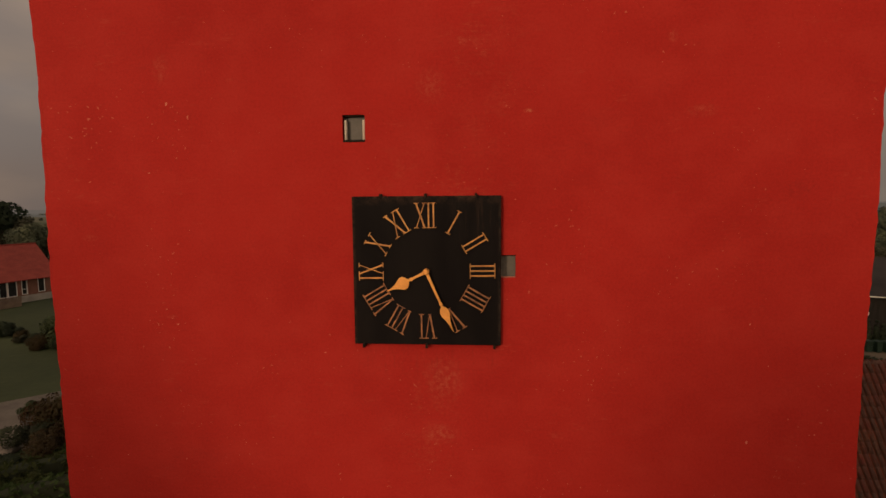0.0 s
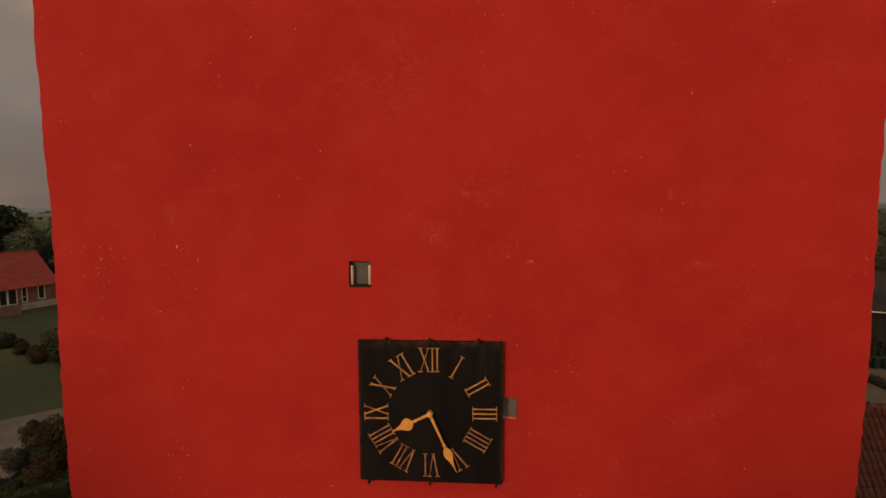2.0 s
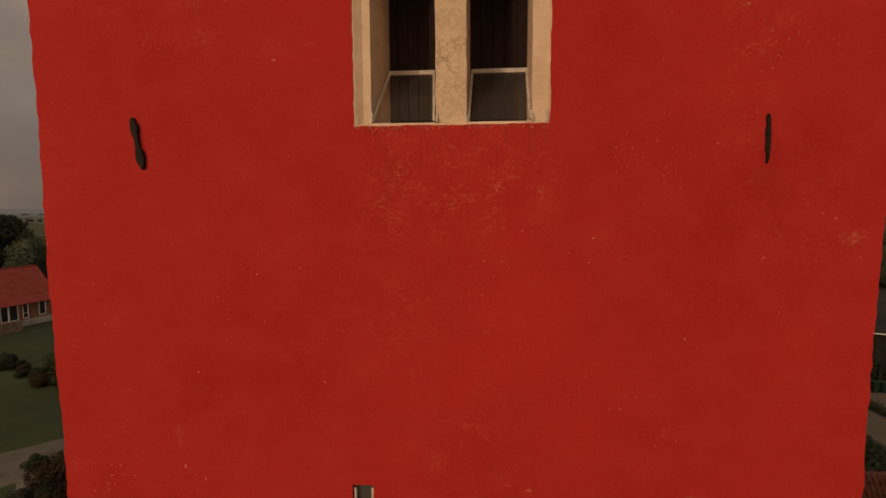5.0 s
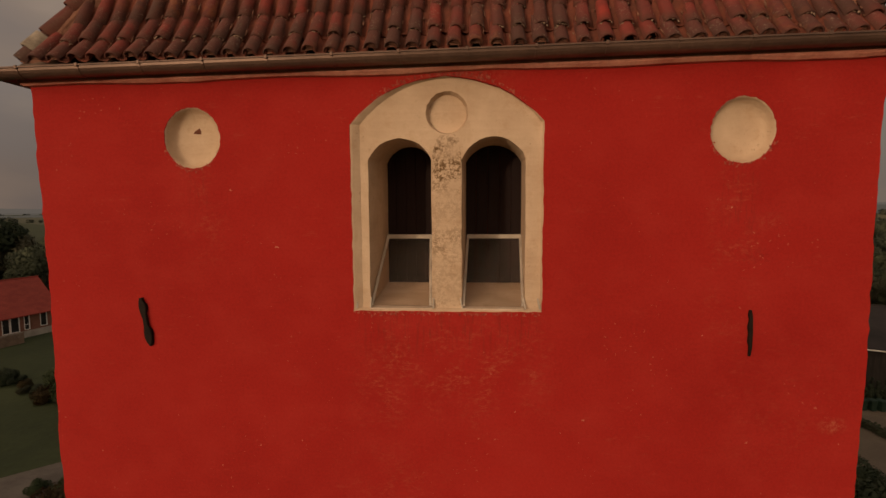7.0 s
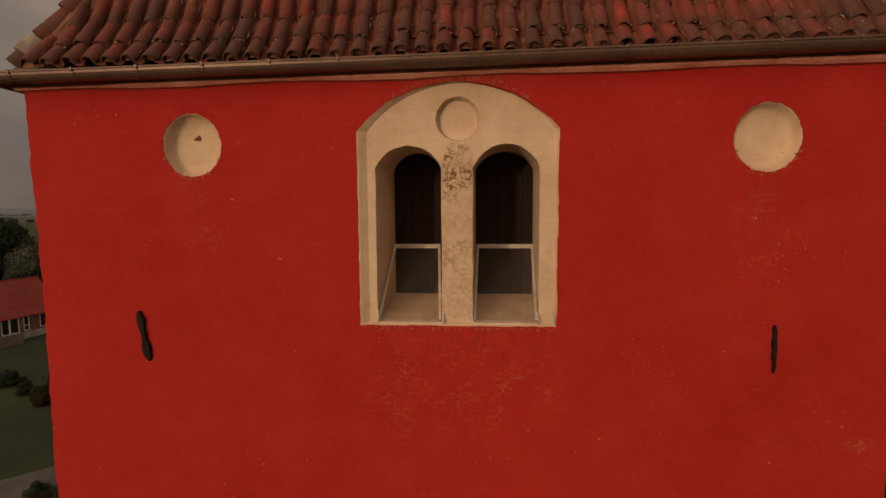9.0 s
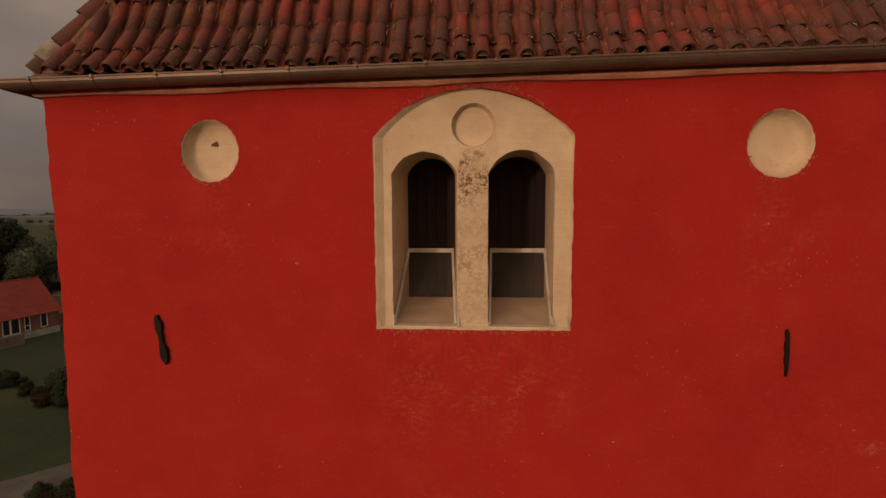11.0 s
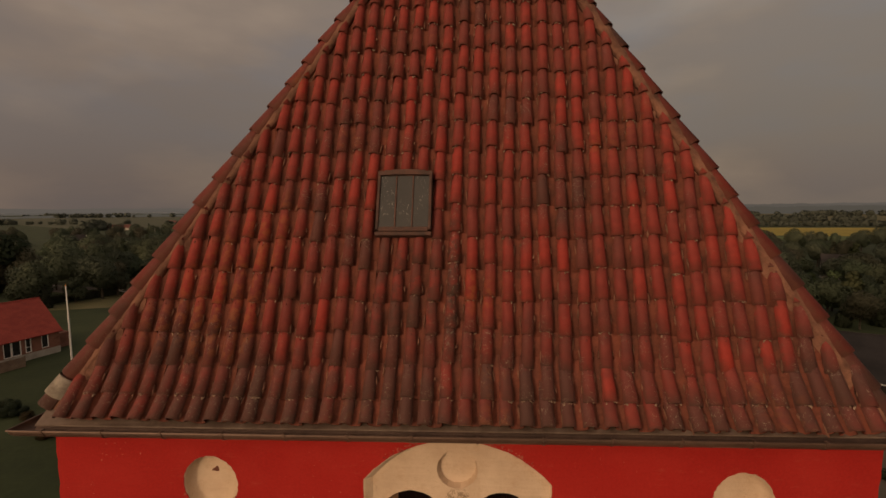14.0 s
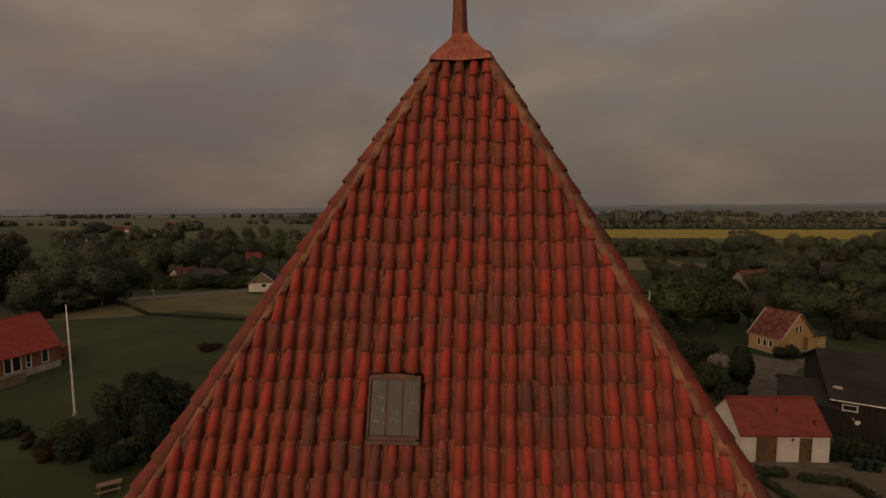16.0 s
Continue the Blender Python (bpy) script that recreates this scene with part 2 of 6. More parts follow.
    col = mix(n, l, calc(n, l, "MULTIPLY", flake, 0.85), col, (0.48, 0.19, 0.125))
    # small pits, dark and pale, thicker in some places
    for seed, colour in ((7.3, (0.12, 0.013, 0.010)), (21.7, (0.43, 0.135, 0.085))):
        v2 = n.new("ShaderNodeTexVoronoi")
        v2.inputs["Scale"].default_value = seed
        l.new(wob.outputs[0], v2.inputs["Vector"])
        c2 = n.new("ShaderNodeSeparateColor")
        l.new(v2.outputs["Color"], c2.inputs[0])
        lot = calc(n, l, "MULTIPLY", ramp(n, l, c2.outputs[1], 0.55, 1.0), ramp(n, l, noise_of(n, l, 0.8 + seed * 0.02, 3.0), 0.44, 0.66))
        dot = calc(n, l, "LESS_THAN", v2.outputs["Distance"], calc(n, l, "MULTIPLY", lot, 0.095 if seed < 10 else 0.23))
        col = mix(n, l, calc(n, l, "MULTIPLY", dot, 0.65), col, colour)
    l.new(col, s.inputs["Base Color"])
    # courses of old brick under the wash
    cmb = n.new("ShaderNodeCombineXYZ")
    l.new(calc(n, l, "ADD", x, sep.outputs["Y"]), cmb.inputs[0])
    l.new(z, cmb.inputs[1])
    brick = n.new("ShaderNodeTexBrick")
    brick.inputs["Scale"].default_value = 1.0
    brick.inputs["Brick Width"].default_value, brick.inputs["Row Height"].default_value = 0.27, 0.087
    brick.inputs["Mortar Size"].default_value, brick.inputs["Mortar Smooth"].default_value = 0.012, 1.0
    wv = n.new("ShaderNodeVectorMath")
    wv.operation = "ADD"
    l.new(cmb.outputs[0], wv.inputs[0])
    l.new(sc.outputs[0], wv.inputs[1])
    l.new(wv.outputs[0], brick.inputs["Vector"])
    h = calc(n, l, "MULTIPLY", brick.outputs["Fac"], -0.22)
    h = calc(n, l, "ADD", h, calc(n, l, "MULTIPLY", noise_of(n, l, 16.0, 6.0, 0.6), 1.0))
    h = calc(n, l, "ADD", h, calc(n, l, "MULTIPLY", flake, -0.5))
    bump(n, l, s, h, 0.44, 0.012)
    return m


def plaster(name, spots):
    m, n, l, s = material(name, 0.9)
    sep = n.new("ShaderNodeSeparateXYZ")
    l.new(position(n), sep.inputs[0])
    col = ramp(n, l, noise_of(n, l, 2.6, 6.0, 0.6), 0.3, 0.7, (0.485, 0.350, 0.238), (0.630, 0.480, 0.345))
    col = mix(n, l, calc(n, l, "MULTIPLY", ramp(n, l, noise_of(n, l, 7.0, 7.0, 0.7), 0.52, 0.66), 0.30), col, (0.42, 0.265, 0.150))
    fine = noise_of(n, l, 30.0, 9.0, 0.82)
    where = ramp(n, l, noise_of(n, l, 5.2, 5.0, 0.6), 0.36, 0.50)
    if spots:
        z = sep.outputs["Z"]
        thick = calc(n, l, "MAXIMUM", band(n, l, z, 18.92, 19.42, 0.10), calc(n, l, "MULTIPLY", band(n, l, z, 18.24, 18.52, 0.16), 0.8))
        thick = calc(n, l, "MAXIMUM", thick, 0.26)
        grime = calc(n, l, "MULTIPLY", calc(n, l, "MULTIPLY", where, thick), ramp(n, l, fine, 0.475, 0.53))
    else:
        grime = calc(n, l, "MULTIPLY", ramp(n, l, noise_of(n, l, 3.4, 4.0), 0.50, 0.62), ramp(n, l, fine, 0.58, 0.63))
    col = mix(n, l, calc(n, l, "MULTIPLY", grime, 0.95 if spots else 0.7), col, (0.130, 0.070, 0.022))
    l.new(col, s.inputs["Base Color"])
    # brick courses felt through the wash
    wave = n.new("ShaderNodeMath")
    wave.operation = "SINE"
    l.new(calc(n, l, "MULTIPLY", calc(n, l, "ADD", sep.outputs["Z"], calc(n, l, "MULTIPLY", noise_of(n, l, 4.0, 3.0), 0.05)), math.tau / 0.087), wave.inputs[0])
    h = calc(n, l, "ADD", noise_of(n, l, 15.0, 8.0, 0.7), calc(n, l, "MULTIPLY", ramp(n, l, wave.outputs[0], 0.2, 0.9), 0.16))
    bump(n, l, s, h, 0.6, 0.016)
    return m


def tile_clay(name, joined, tone=1.0):
    m, n, l, s = material(name, 0.7, 0.0, 0.25)
    if joined:
        rnd = n.new("ShaderNodeNewGeometry").outputs["Random Per Island"]
    else:
        rnd = n.new("ShaderNodeObjectInfo").outputs["Random"]
    r = n.new("ShaderNodeValToRGB")
    e = r.color_ramp.elements
    e[0].position, e[0].color = 0.0, (0.110, 0.036, 0.027, 1)
    e[1].position, e[1].color = 1.0, (0.300, 0.032, 0.021, 1)
    for p, c in ((0.06, (0.155, 0.034, 0.025, 1)), (0.18, (0.190, 0.032, 0.024, 1)), (0.55, (0.232, 0.031, 0.022, 1)), (0.88, (0.265, 0.031, 0.021, 1))):
        k = e.new(p)
        k.color = c
    for k in e:
        k.color = (k.color[0] * tone, k.color[1] * (0.58 + tone / 2), k.color[2] * (0.72 + tone * 0.45), 1)
    l.new(rnd, r.inputs[0])
    pos = position(n)
    sep = n.new("ShaderNodeSeparateXYZ")
    l.new(pos, sep.inputs[0])
    col = mix(n, l, 0.5, r.outputs[0], ramp(n, l, noise_of(n, l, 9.0, 5.0), 0.3, 0.7, (0.62, 0.62, 0.62), (1.2, 1.2, 1.2)), "MULTIPLY")
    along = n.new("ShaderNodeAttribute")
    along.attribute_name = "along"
    # shade under the next tile's lip painted above; lower end darkened too
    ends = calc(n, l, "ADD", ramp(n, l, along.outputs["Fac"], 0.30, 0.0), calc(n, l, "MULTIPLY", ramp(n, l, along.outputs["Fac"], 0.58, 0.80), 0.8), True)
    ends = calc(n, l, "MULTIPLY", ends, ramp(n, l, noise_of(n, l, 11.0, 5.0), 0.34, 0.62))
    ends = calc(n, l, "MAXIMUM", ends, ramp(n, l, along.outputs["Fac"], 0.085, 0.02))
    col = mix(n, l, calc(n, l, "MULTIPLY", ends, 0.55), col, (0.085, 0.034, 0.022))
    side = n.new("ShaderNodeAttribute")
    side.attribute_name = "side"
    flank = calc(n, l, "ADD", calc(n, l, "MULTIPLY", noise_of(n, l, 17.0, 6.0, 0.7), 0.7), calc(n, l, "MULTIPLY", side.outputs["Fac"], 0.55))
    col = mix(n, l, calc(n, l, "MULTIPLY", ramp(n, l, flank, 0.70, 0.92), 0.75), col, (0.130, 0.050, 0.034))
    # soot and moss, thickest in patches and on the lowest courses
    low = n.new("ShaderNodeMapRange")
    low.inputs[1].default_value, low.inputs[2].default_value = 21.6, 20.2
    l.new(sep.outputs["Z"], low.inputs[0])
    patch = calc(n, l, "ADD", noise_of(n, l, 1.1, 4.0), calc(n, l, "MULTIPLY", low.outputs[0], 0.20))
    col = mix(n, l, calc(n, l, "MULTIPLY", ramp(n, l, patch, 0.50, 0.74), 0.80), col, (0.060, 0.034, 0.028))
    lichen = calc(n, l, "MULTIPLY", calc(n, l, "MULTIPLY", ramp(n, l, patch, 0.48, 0.62), ramp(n, l, noise_of(n, l, 5.5, 3.0), 0.48, 0.58)), ramp(n, l, noise_of(n, l, 42.0, 9.0, 0.85), 0.555, 0.60))
    col = mix(n, l, calc(n, l, "MULTIPLY", lichen, 0.6), col, (0.34, 0.28, 0.22))
    ochre = calc(n, l, "MULTIPLY", ramp(n, l, noise_of(n, l, 0.9, 3.0, vector=None, stretch=(1, 1, 0.5)), 0.56, 0.66), ramp(n, l, noise_of(n, l, 14.0, 5.0), 0.45, 0.6))
    col = mix(n, l, calc(n, l, "MULTIPLY", ochre, 0.5), col, (0.28, 0.09, 0.03))
    # grey lichened run beside the skylight, and sooty tiles below it and along the lowest courses
    x, z = sep.outputs["X"], sep.outputs["Z"]
    run = calc(n, l, "MULTIPLY", band(n, l, x, -0.03, 0.17, 0.05), band(n, l, z, 20.75, 22.15, 0.25))
    below = calc(n, l, "MULTIPLY", band(n, l, x, -0.86, -0.08, 0.08), band(n, l, z, 20.75, 21.95, 0.25))
    foot = calc(n, l, "MULTIPLY", band(n, l, x, -3.6, -0.3, 0.6), band(n, l, z, 20.0, 20.75, 0.30))
    soot = calc(n, l, "MAXIMUM", run, calc(n, l, "MAXIMUM", calc(n, l, "MULTIPLY", below, 0.7), calc(n, l, "MULTIPLY", foot, 0.60)))
    spot = noise_of(n, l, 7.0, 6.0, 0.65)
    col = mix(n, l, calc(n, l, "MULTIPLY", soot, ramp(n, l, spot, 0.36, 0.58)), col, (0.066, 0.034, 0.026))
    pale = calc(n, l, "MULTIPLY", calc(n, l, "MAXIMUM", run, calc(n, l, "MULTIPLY", foot, 0.35)), ramp(n, l, noise_of(n, l, 26.0, 7.0, 0.75), 0.58, 0.64))
    col = mix(n, l, calc(n, l, "MULTIPLY", pale, 0.55), col, (0.31, 0.27, 0.22))
    l.new(col, s.inputs["Base Color"])
    bump(n, l, s, noise_of(n, l, 45.0, 5.0), 0.35, 0.006)
    return m


def leafy(name, a, b):
    m, n, l, s = material(name, 0.75)
    rnd = n.new("ShaderNodeNewGeometry").outputs["Random Per Island"]
    c = ramp(n, l, rnd, 0.0, 1.0, a, b)
    c = mix(n, l, 0.5, c, ramp(n, l, noise_of(n, l, 0.35, 3.0), 0.3, 0.7, (0.72, 0.72, 0.72), (1.18, 1.18, 1.18)), "MULTIPLY")
    one = n.new("ShaderNodeObjectInfo").outputs["Random"]
    tone = n.new("ShaderNodeValToRGB")
    e = tone.color_ramp.elements
    e[0].position, e[0].color = 0.0, (1.08, 0.93, 0.92, 1)
    e[1].position, e[1].color = 1.0, (0.86, 0.97, 1.0, 1)
    for p, q in ((0.18, (0.98, 0.88, 0.92, 1)), (0.45, (0.96, 1.10, 1.06, 1)), (0.75, (1.14, 1.15, 1.08, 1))):
        e.new(p).color = q
    l.new(one, tone.inputs[0])
    c = mix(n, l, 1.0, c, tone.outputs[0], "MULTIPLY")
    l.new(c, s.inputs["Base Color"])
    s.inputs["Specular IOR Level"].default_value = 0.15
    thin = n.new("ShaderNodeBsdfTranslucent")
    l.new(c, thin.inputs[0])
    both = n.new("ShaderNodeMixShader")
    both.inputs[0].default_value = 0.38
    l.new(s.outputs[0], both.inputs[1])
    l.new(thin.outputs[0], both.inputs[2])
    l.new(both.outputs[0], n["Material Output"].inputs[0])
    return m


def glass(name, tint=(0.8, 0.85, 0.85), rough=0.05):
    m, n, l, s = material(name, rough)
    s.inputs["Base Color"].default_value = (*tint, 1)
    s.inputs["Transmission Weight"].default_value = 0.984
    s.inputs["IOR"].default_value = 1.16
    return m


def dial_paint():
    """Black paint, dusty along the upper edge and bleached in thin runs below it."""
    m, n, l, s = material("black_dial_paint", 0.75, 0.0, 0.06)
    sep = n.new("ShaderNodeSeparateXYZ")
    l.new(position(n), sep.inputs[0])
    x, z = sep.outputs["X"], sep.outputs["Z"]
    col = ramp(n, l, noise_of(n, l, 1.2, 4.0, 0.55, (3, 1, 0.5)), 0.35, 0.65, (0.006, 0.005, 0.0055), (0.010, 0.0085, 0.0085))
    top = calc(n, l, "MULTIPLY", band(n, l, z, 13.29, 13.5, 0.05), ramp(n, l, noise_of(n, l, 12.0, 7.0, 0.75), 0.44, 0.62))
    runs = calc(n, l, "MULTIPLY", calc(n, l, "MULTIPLY", band(n, l, z, 13.0, 13.4, 0.18), band(n, l, x, 0.15, 0.7, 0.12)), ramp(n, l, noise_of(n, l, 8.0, 6.0, 0.7, (3.2, 1, 0.3)), 0.52, 0.66))
    rim = calc(n, l, "MULTIPLY", calc(n, l, "SUBTRACT", 1.0, band(n, l, x, -0.80, 0.596, 0.012)), ramp(n, l, noise_of(n, l, 16.0, 6.0, 0.7), 0.40, 0.60))
    worn = calc(n, l, "MAXIMUM", calc(n, l, "MAXIMUM", top, calc(n, l, "MULTIPLY", runs, 0.45)), calc(n, l, "MULTIPLY", rim, 0.7))
    col = mix(n, l, calc(n, l, "MULTIPLY", worn, 0.50), col, (0.085, 0.052, 0.038))
    l.new(col, s.inputs["Base Color"])
    bump(n, l, s, noise_of(n, l, 50.0, 3.0), 0.08, 0.01)
    return m


RED = limewash()
WHITE = plaster("white_plaster", False)
PILLAR = plaster("lichened_plaster", True)
CORNICE = grainy("pink_plaster", (0.44, 0.150, 0.105), (0.58, 0.260, 0.185), 4.0, 0.85, fine=30)
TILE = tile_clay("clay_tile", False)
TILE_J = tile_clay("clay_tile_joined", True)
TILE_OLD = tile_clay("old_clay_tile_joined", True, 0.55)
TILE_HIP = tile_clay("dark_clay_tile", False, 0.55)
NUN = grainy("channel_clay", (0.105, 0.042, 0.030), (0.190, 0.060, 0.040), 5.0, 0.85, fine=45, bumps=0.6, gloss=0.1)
MORTAR = grainy("mortar", (0.105, 0.048, 0.032), (0.235, 0.112, 0.072), 5.0, 0.95, fine=45, bumps=0.6, depth=0.02)
UNDERLAY = grainy("roof_underlay", (0.060, 0.030, 0.020), (0.10, 0.046, 0.030), 3.0, 0.9, gloss=0.1)
ZINC = grainy("weathered_zinc", (0.100, 0.060, 0.045), (0.150, 0.092, 0.068), 3.0, 0.42, 0.35, fine=25, bumps=0.05)
IRON = grainy("black_iron", (0.010, 0.008, 0.007), (0.024, 0.015, 0.011), 8.0, 0.7, fine=60, gloss=0.1)
FACE = dial_paint()
GOLD_WORN = grainy("weathered_gold_leaf", (0.17, 0.080, 0.045), (0.46, 0.20, 0.085), 14.0, 0.6, 0.2, fine=50, bumps=0.1)
GOLD = grainy("worn_gold_leaf", (0.32, 0.145, 0.055), (0.62, 0.31, 0.095), 9.0, 0.45, 0.35, fine=50, bumps=0.1)
HANDGOLD = grainy("gold_paint", (0.62, 0.27, 0.06), (0.74, 0.35, 0.09), 5.0, 0.5, 0.3, fine=50, bumps=0.1)
BOARD = grainy("dark_board", (0.021, 0.0135, 0.0135), (0.026, 0.0165, 0.016), 2.0, 0.85, fine=20, stretch=(6, 6, 0.6), gloss=0.1)
FRAME_W = grainy("grey_white_paint", (0.36, 0.31, 0.26), (0.54, 0.48, 0.41), 6.0, 0.6, fine=40)
SILL = grainy("dusty_sill", (0.50, 0.39, 0.30), (0.66, 0.54, 0.44), 4.0, 0.9, fine=25)
FLASHING = grainy("pale_zinc_strip", (0.125, 0.086, 0.066), (0.20, 0.145, 0.112), 4.0, 0.5, 0.3, fine=25, bumps=0.1)
GLASS = glass("dusty_pane", (0.78, 0.72, 0.66), 0.06)
PANE_PALE = grainy("pale_dusty_pane", (0.10, 0.098, 0.090), (0.15, 0.145, 0.13), 3.0, 0.4, fine=20, bumps=0.03)
PANE_GREY = grainy("grey_pane", (0.040, 0.038, 0.035), (0.062, 0.058, 0.053), 3.0, 0.35, fine=20, bumps=0.03)
SKYLIGHT_IRON = grainy("rusty_cast_iron", (0.045, 0.026, 0.020), (0.10, 0.045, 0.032), 7.0, 0.7, fine=50)
CAP = grainy("painted_cap", (0.185, 0.044, 0.028), (0.30, 0.10, 0.062), 3.0, 0.55, 0.2, fine=25, stretch=(4, 4, 0.6))
# cap paint darkened, the mast's shade put into its colour
MAST_SHADED = grainy("shaded_mast_paint", (0.10, 0.026, 0.018), (0.17, 0.045, 0.030), 5.0, 0.6, 0.2, fine=25, stretch=(4, 4, 0.6))
LEAF_BLACK = leafy("leaf_yew", (0.034, 0.042, 0.027), (0.050, 0.058, 0.038))
GRASS = grainy("grass", (0.024, 0.037, 0.013), (0.046, 0.061, 0.023), 0.09, 0.95, fine=1.6, bumps=0.4, depth=0.1)
MEADOW = grainy("dry_meadow", (0.085, 0.085, 0.035), (0.145, 0.13, 0.062), 0.12, 0.95, fine=1.6)
GRAVEL = grainy("gravel", (0.095, 0.083, 0.072), (0.15, 0.132, 0.115), 0.5, 0.95, fine=12, bumps=0.5, depth=0.03)
EARTH = grainy("bare_earth", (0.085, 0.070, 0.052), (0.125, 0.102, 0.076), 0.3, 0.95, fine=6, bumps=0.4, depth=0.03)
RAPE = grainy("flowering_rape", (0.25, 0.195, 0.030), (0.33, 0.26, 0.040), 0.02, 0.9, fine=0.5)
CROP = grainy("young_crop", (0.075, 0.105, 0.032), (0.12, 0.15, 0.055), 0.02, 0.95, fine=0.6)
LEAF = leafy("leaf_green", (0.058, 0.076, 0.036), (0.088, 0.108, 0.052))
LEAF_DARK = leafy("leaf_dark", (0.044, 0.054, 0.034), (0.064, 0.074, 0.046))
# one foliage: first copy darker, next two paled to put haze in the colour
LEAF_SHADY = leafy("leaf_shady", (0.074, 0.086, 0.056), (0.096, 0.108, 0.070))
LEAF_WOOD_HAZED = leafy("leaf_wood_hazed", (0.094, 0.106, 0.070), (0.114, 0.126, 0.084))
LEAF_DULL_HAZED = leafy("leaf_dull_hazed", (0.088, 0.098, 0.070), (0.108, 0.118, 0.084))
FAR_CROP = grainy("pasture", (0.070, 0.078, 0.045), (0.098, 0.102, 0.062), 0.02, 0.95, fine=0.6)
# far leaves paled further, distance haze put into their colour
LEAF_FAR_HAZED = leafy("leaf_far_hazed", (0.100, 0.100, 0.084), (0.118, 0.118, 0.098))
LEAF_RUST = leafy("leaf_bronze", (0.045, 0.030, 0.016), (0.085, 0.060, 0.030))
LEAF_HEDGE = leafy("leaf_hedge", (0.035, 0.055, 0.016), (0.085, 0.11, 0.04))
BLOSSOM = leafy("white_blossom", (0.35, 0.35, 0.30), (0.75, 0.75, 0.68))
BARK = grainy("bark", (0.045, 0.035, 0.026), (0.10, 0.08, 0.06), 3.0, 0.95, fine=15, bumps=0.6, depth=0.03)
ROOF_RED = grainy("red_roof_tile", (0.26, 0.042, 0.032), (0.34, 0.062, 0.044), 0.8, 0.75, fine=5, bumps=0.5, depth=0.03, stretch=(1, 1, 2))
ROOF_BROWNRED = grainy("brown_red_roof_tile", (0.155, 0.032, 0.026), (0.215, 0.046, 0.036), 0.9, 0.8, fine=6, bumps=0.5, depth=0.03, stretch=(1, 1, 2))
ROOF_RUST = grainy("patched_roof_tile", (0.085, 0.026, 0.020), (0.17, 0.066, 0.050), 1.6, 0.8, fine=5, spread=(0.45, 0.6))
ROOF_DARK = grainy("dark_roof_felt", (0.016, 0.014, 0.014), (0.030, 0.026, 0.026), 0.4, 0.85, fine=4)
BRICK = grainy("brown_brick", (0.17, 0.075, 0.050), (0.25, 0.115, 0.078), 1.2, 0.9, fine=14, bumps=0.4, depth=0.01)
PLINTH = grainy("grey_plinth", (0.32, 0.29, 0.25), (0.42, 0.385, 0.335), 1.0, 0.9, fine=10)
WALL_WHITE = grainy("white_wall", (0.58, 0.55, 0.50), (0.70, 0.67, 0.62), 0.7, 0.9, fine=10)
WALL_YELLOW = grainy("yellow_wall", (0.36, 0.235, 0.10), (0.45, 0.30, 0.13), 0.8, 0.9, fine=10)
TIMBER = grainy("black_timber", (0.014, 0.012, 0.011), (0.028, 0.024, 0.021), 1.0, 0.85, fine=8, stretch=(5, 5, 0.5))
DOOR_BROWN = grainy("brown_door", (0.14, 0.085, 0.045), (0.20, 0.125, 0.07), 2.0, 0.7, fine=12, stretch=(6, 6, 0.5))
WINDOW_DARK = grainy("dark_window_glass", (0.020, 0.020, 0.022), (0.035, 0.034, 0.034), 0.8, 0.12, fine=3, bumps=0)
PAINT_WHITE = grainy("white_paint", (0.72, 0.70, 0.66), (0.80, 0.78, 0.74), 2.0, 0.5, fine=20, bumps=0.05)
STONE = grainy("boulder", (0.10, 0.09, 0.08), (0.20, 0.18, 0.16), 1.2, 0.9, fine=9, bumps=0.6, depth=0.03)
DECK = grainy("weathered_deck", (0.16, 0.11, 0.08), (0.24, 0.17, 0.12), 1.0, 0.85, fine=8)
PLASTIC = grainy("green_plastic", (0.010, 0.026, 0.018), (0.016, 0.038, 0.026), 2.0, 0.5, fine=10, bumps=0)


# ---- helpers for meshes ----
rng = random.Random(7)


def mesh_of(name, bm, mat, smooth=False):
    bmesh.ops.recalc_face_normals(bm, faces=bm.faces)
    me = bpy.data.meshes.new(name)
    bm.to_mesh(me)
    bm.free()
    for m in (mat if isinstance(mat, (list, tuple)) else [mat]):
        me.materials.append(m)
    if smooth:
        me.polygons.foreach_set("use_smooth", [True] * len(me.polygons))
    return me


def part(name, bm, mat, parent=None, label="", smooth=False, kind=""):
    """One mesh object from a bmesh, under a thing or a part."""
    ob = new(name, bm if isinstance(bm, bpy.types.Mesh) else mesh_of(name, bm, mat, smooth))
    ob.parent = parent
    return tagged(ob, label, kind=kind)


def thing(name, label, category, place=None, group="", kind=""):
    ob = new(name)
    ob.empty_display_size = 0.2
    if place is not None:
        ob.matrix_world = place
    return tagged(ob, label, category, group, kind)


def box(bm, lo, hi, bevel=0.0, m=None):
    c = [(a + b) / 2 for a, b in zip(lo, hi)]
    s = [max(b - a, 1e-4) for a, b in zip(lo, hi)]
    mat = Matrix.Translation(c) @ Matrix.Diagonal((*s, 1))
    r = bmesh.ops.create_cube(bm, size=1.0, matrix=(m @ mat) if m else mat)
    if bevel:
        edges = list({e for v in r["verts"] for e in v.link_edges})
        bmesh.ops.bevel(bm, geom=edges, offset=bevel, segments=1, affect="EDGES")
    return bm


def boxed(lo, hi, bevel=0.0):
    return box(bmesh.new(), lo, hi, bevel)


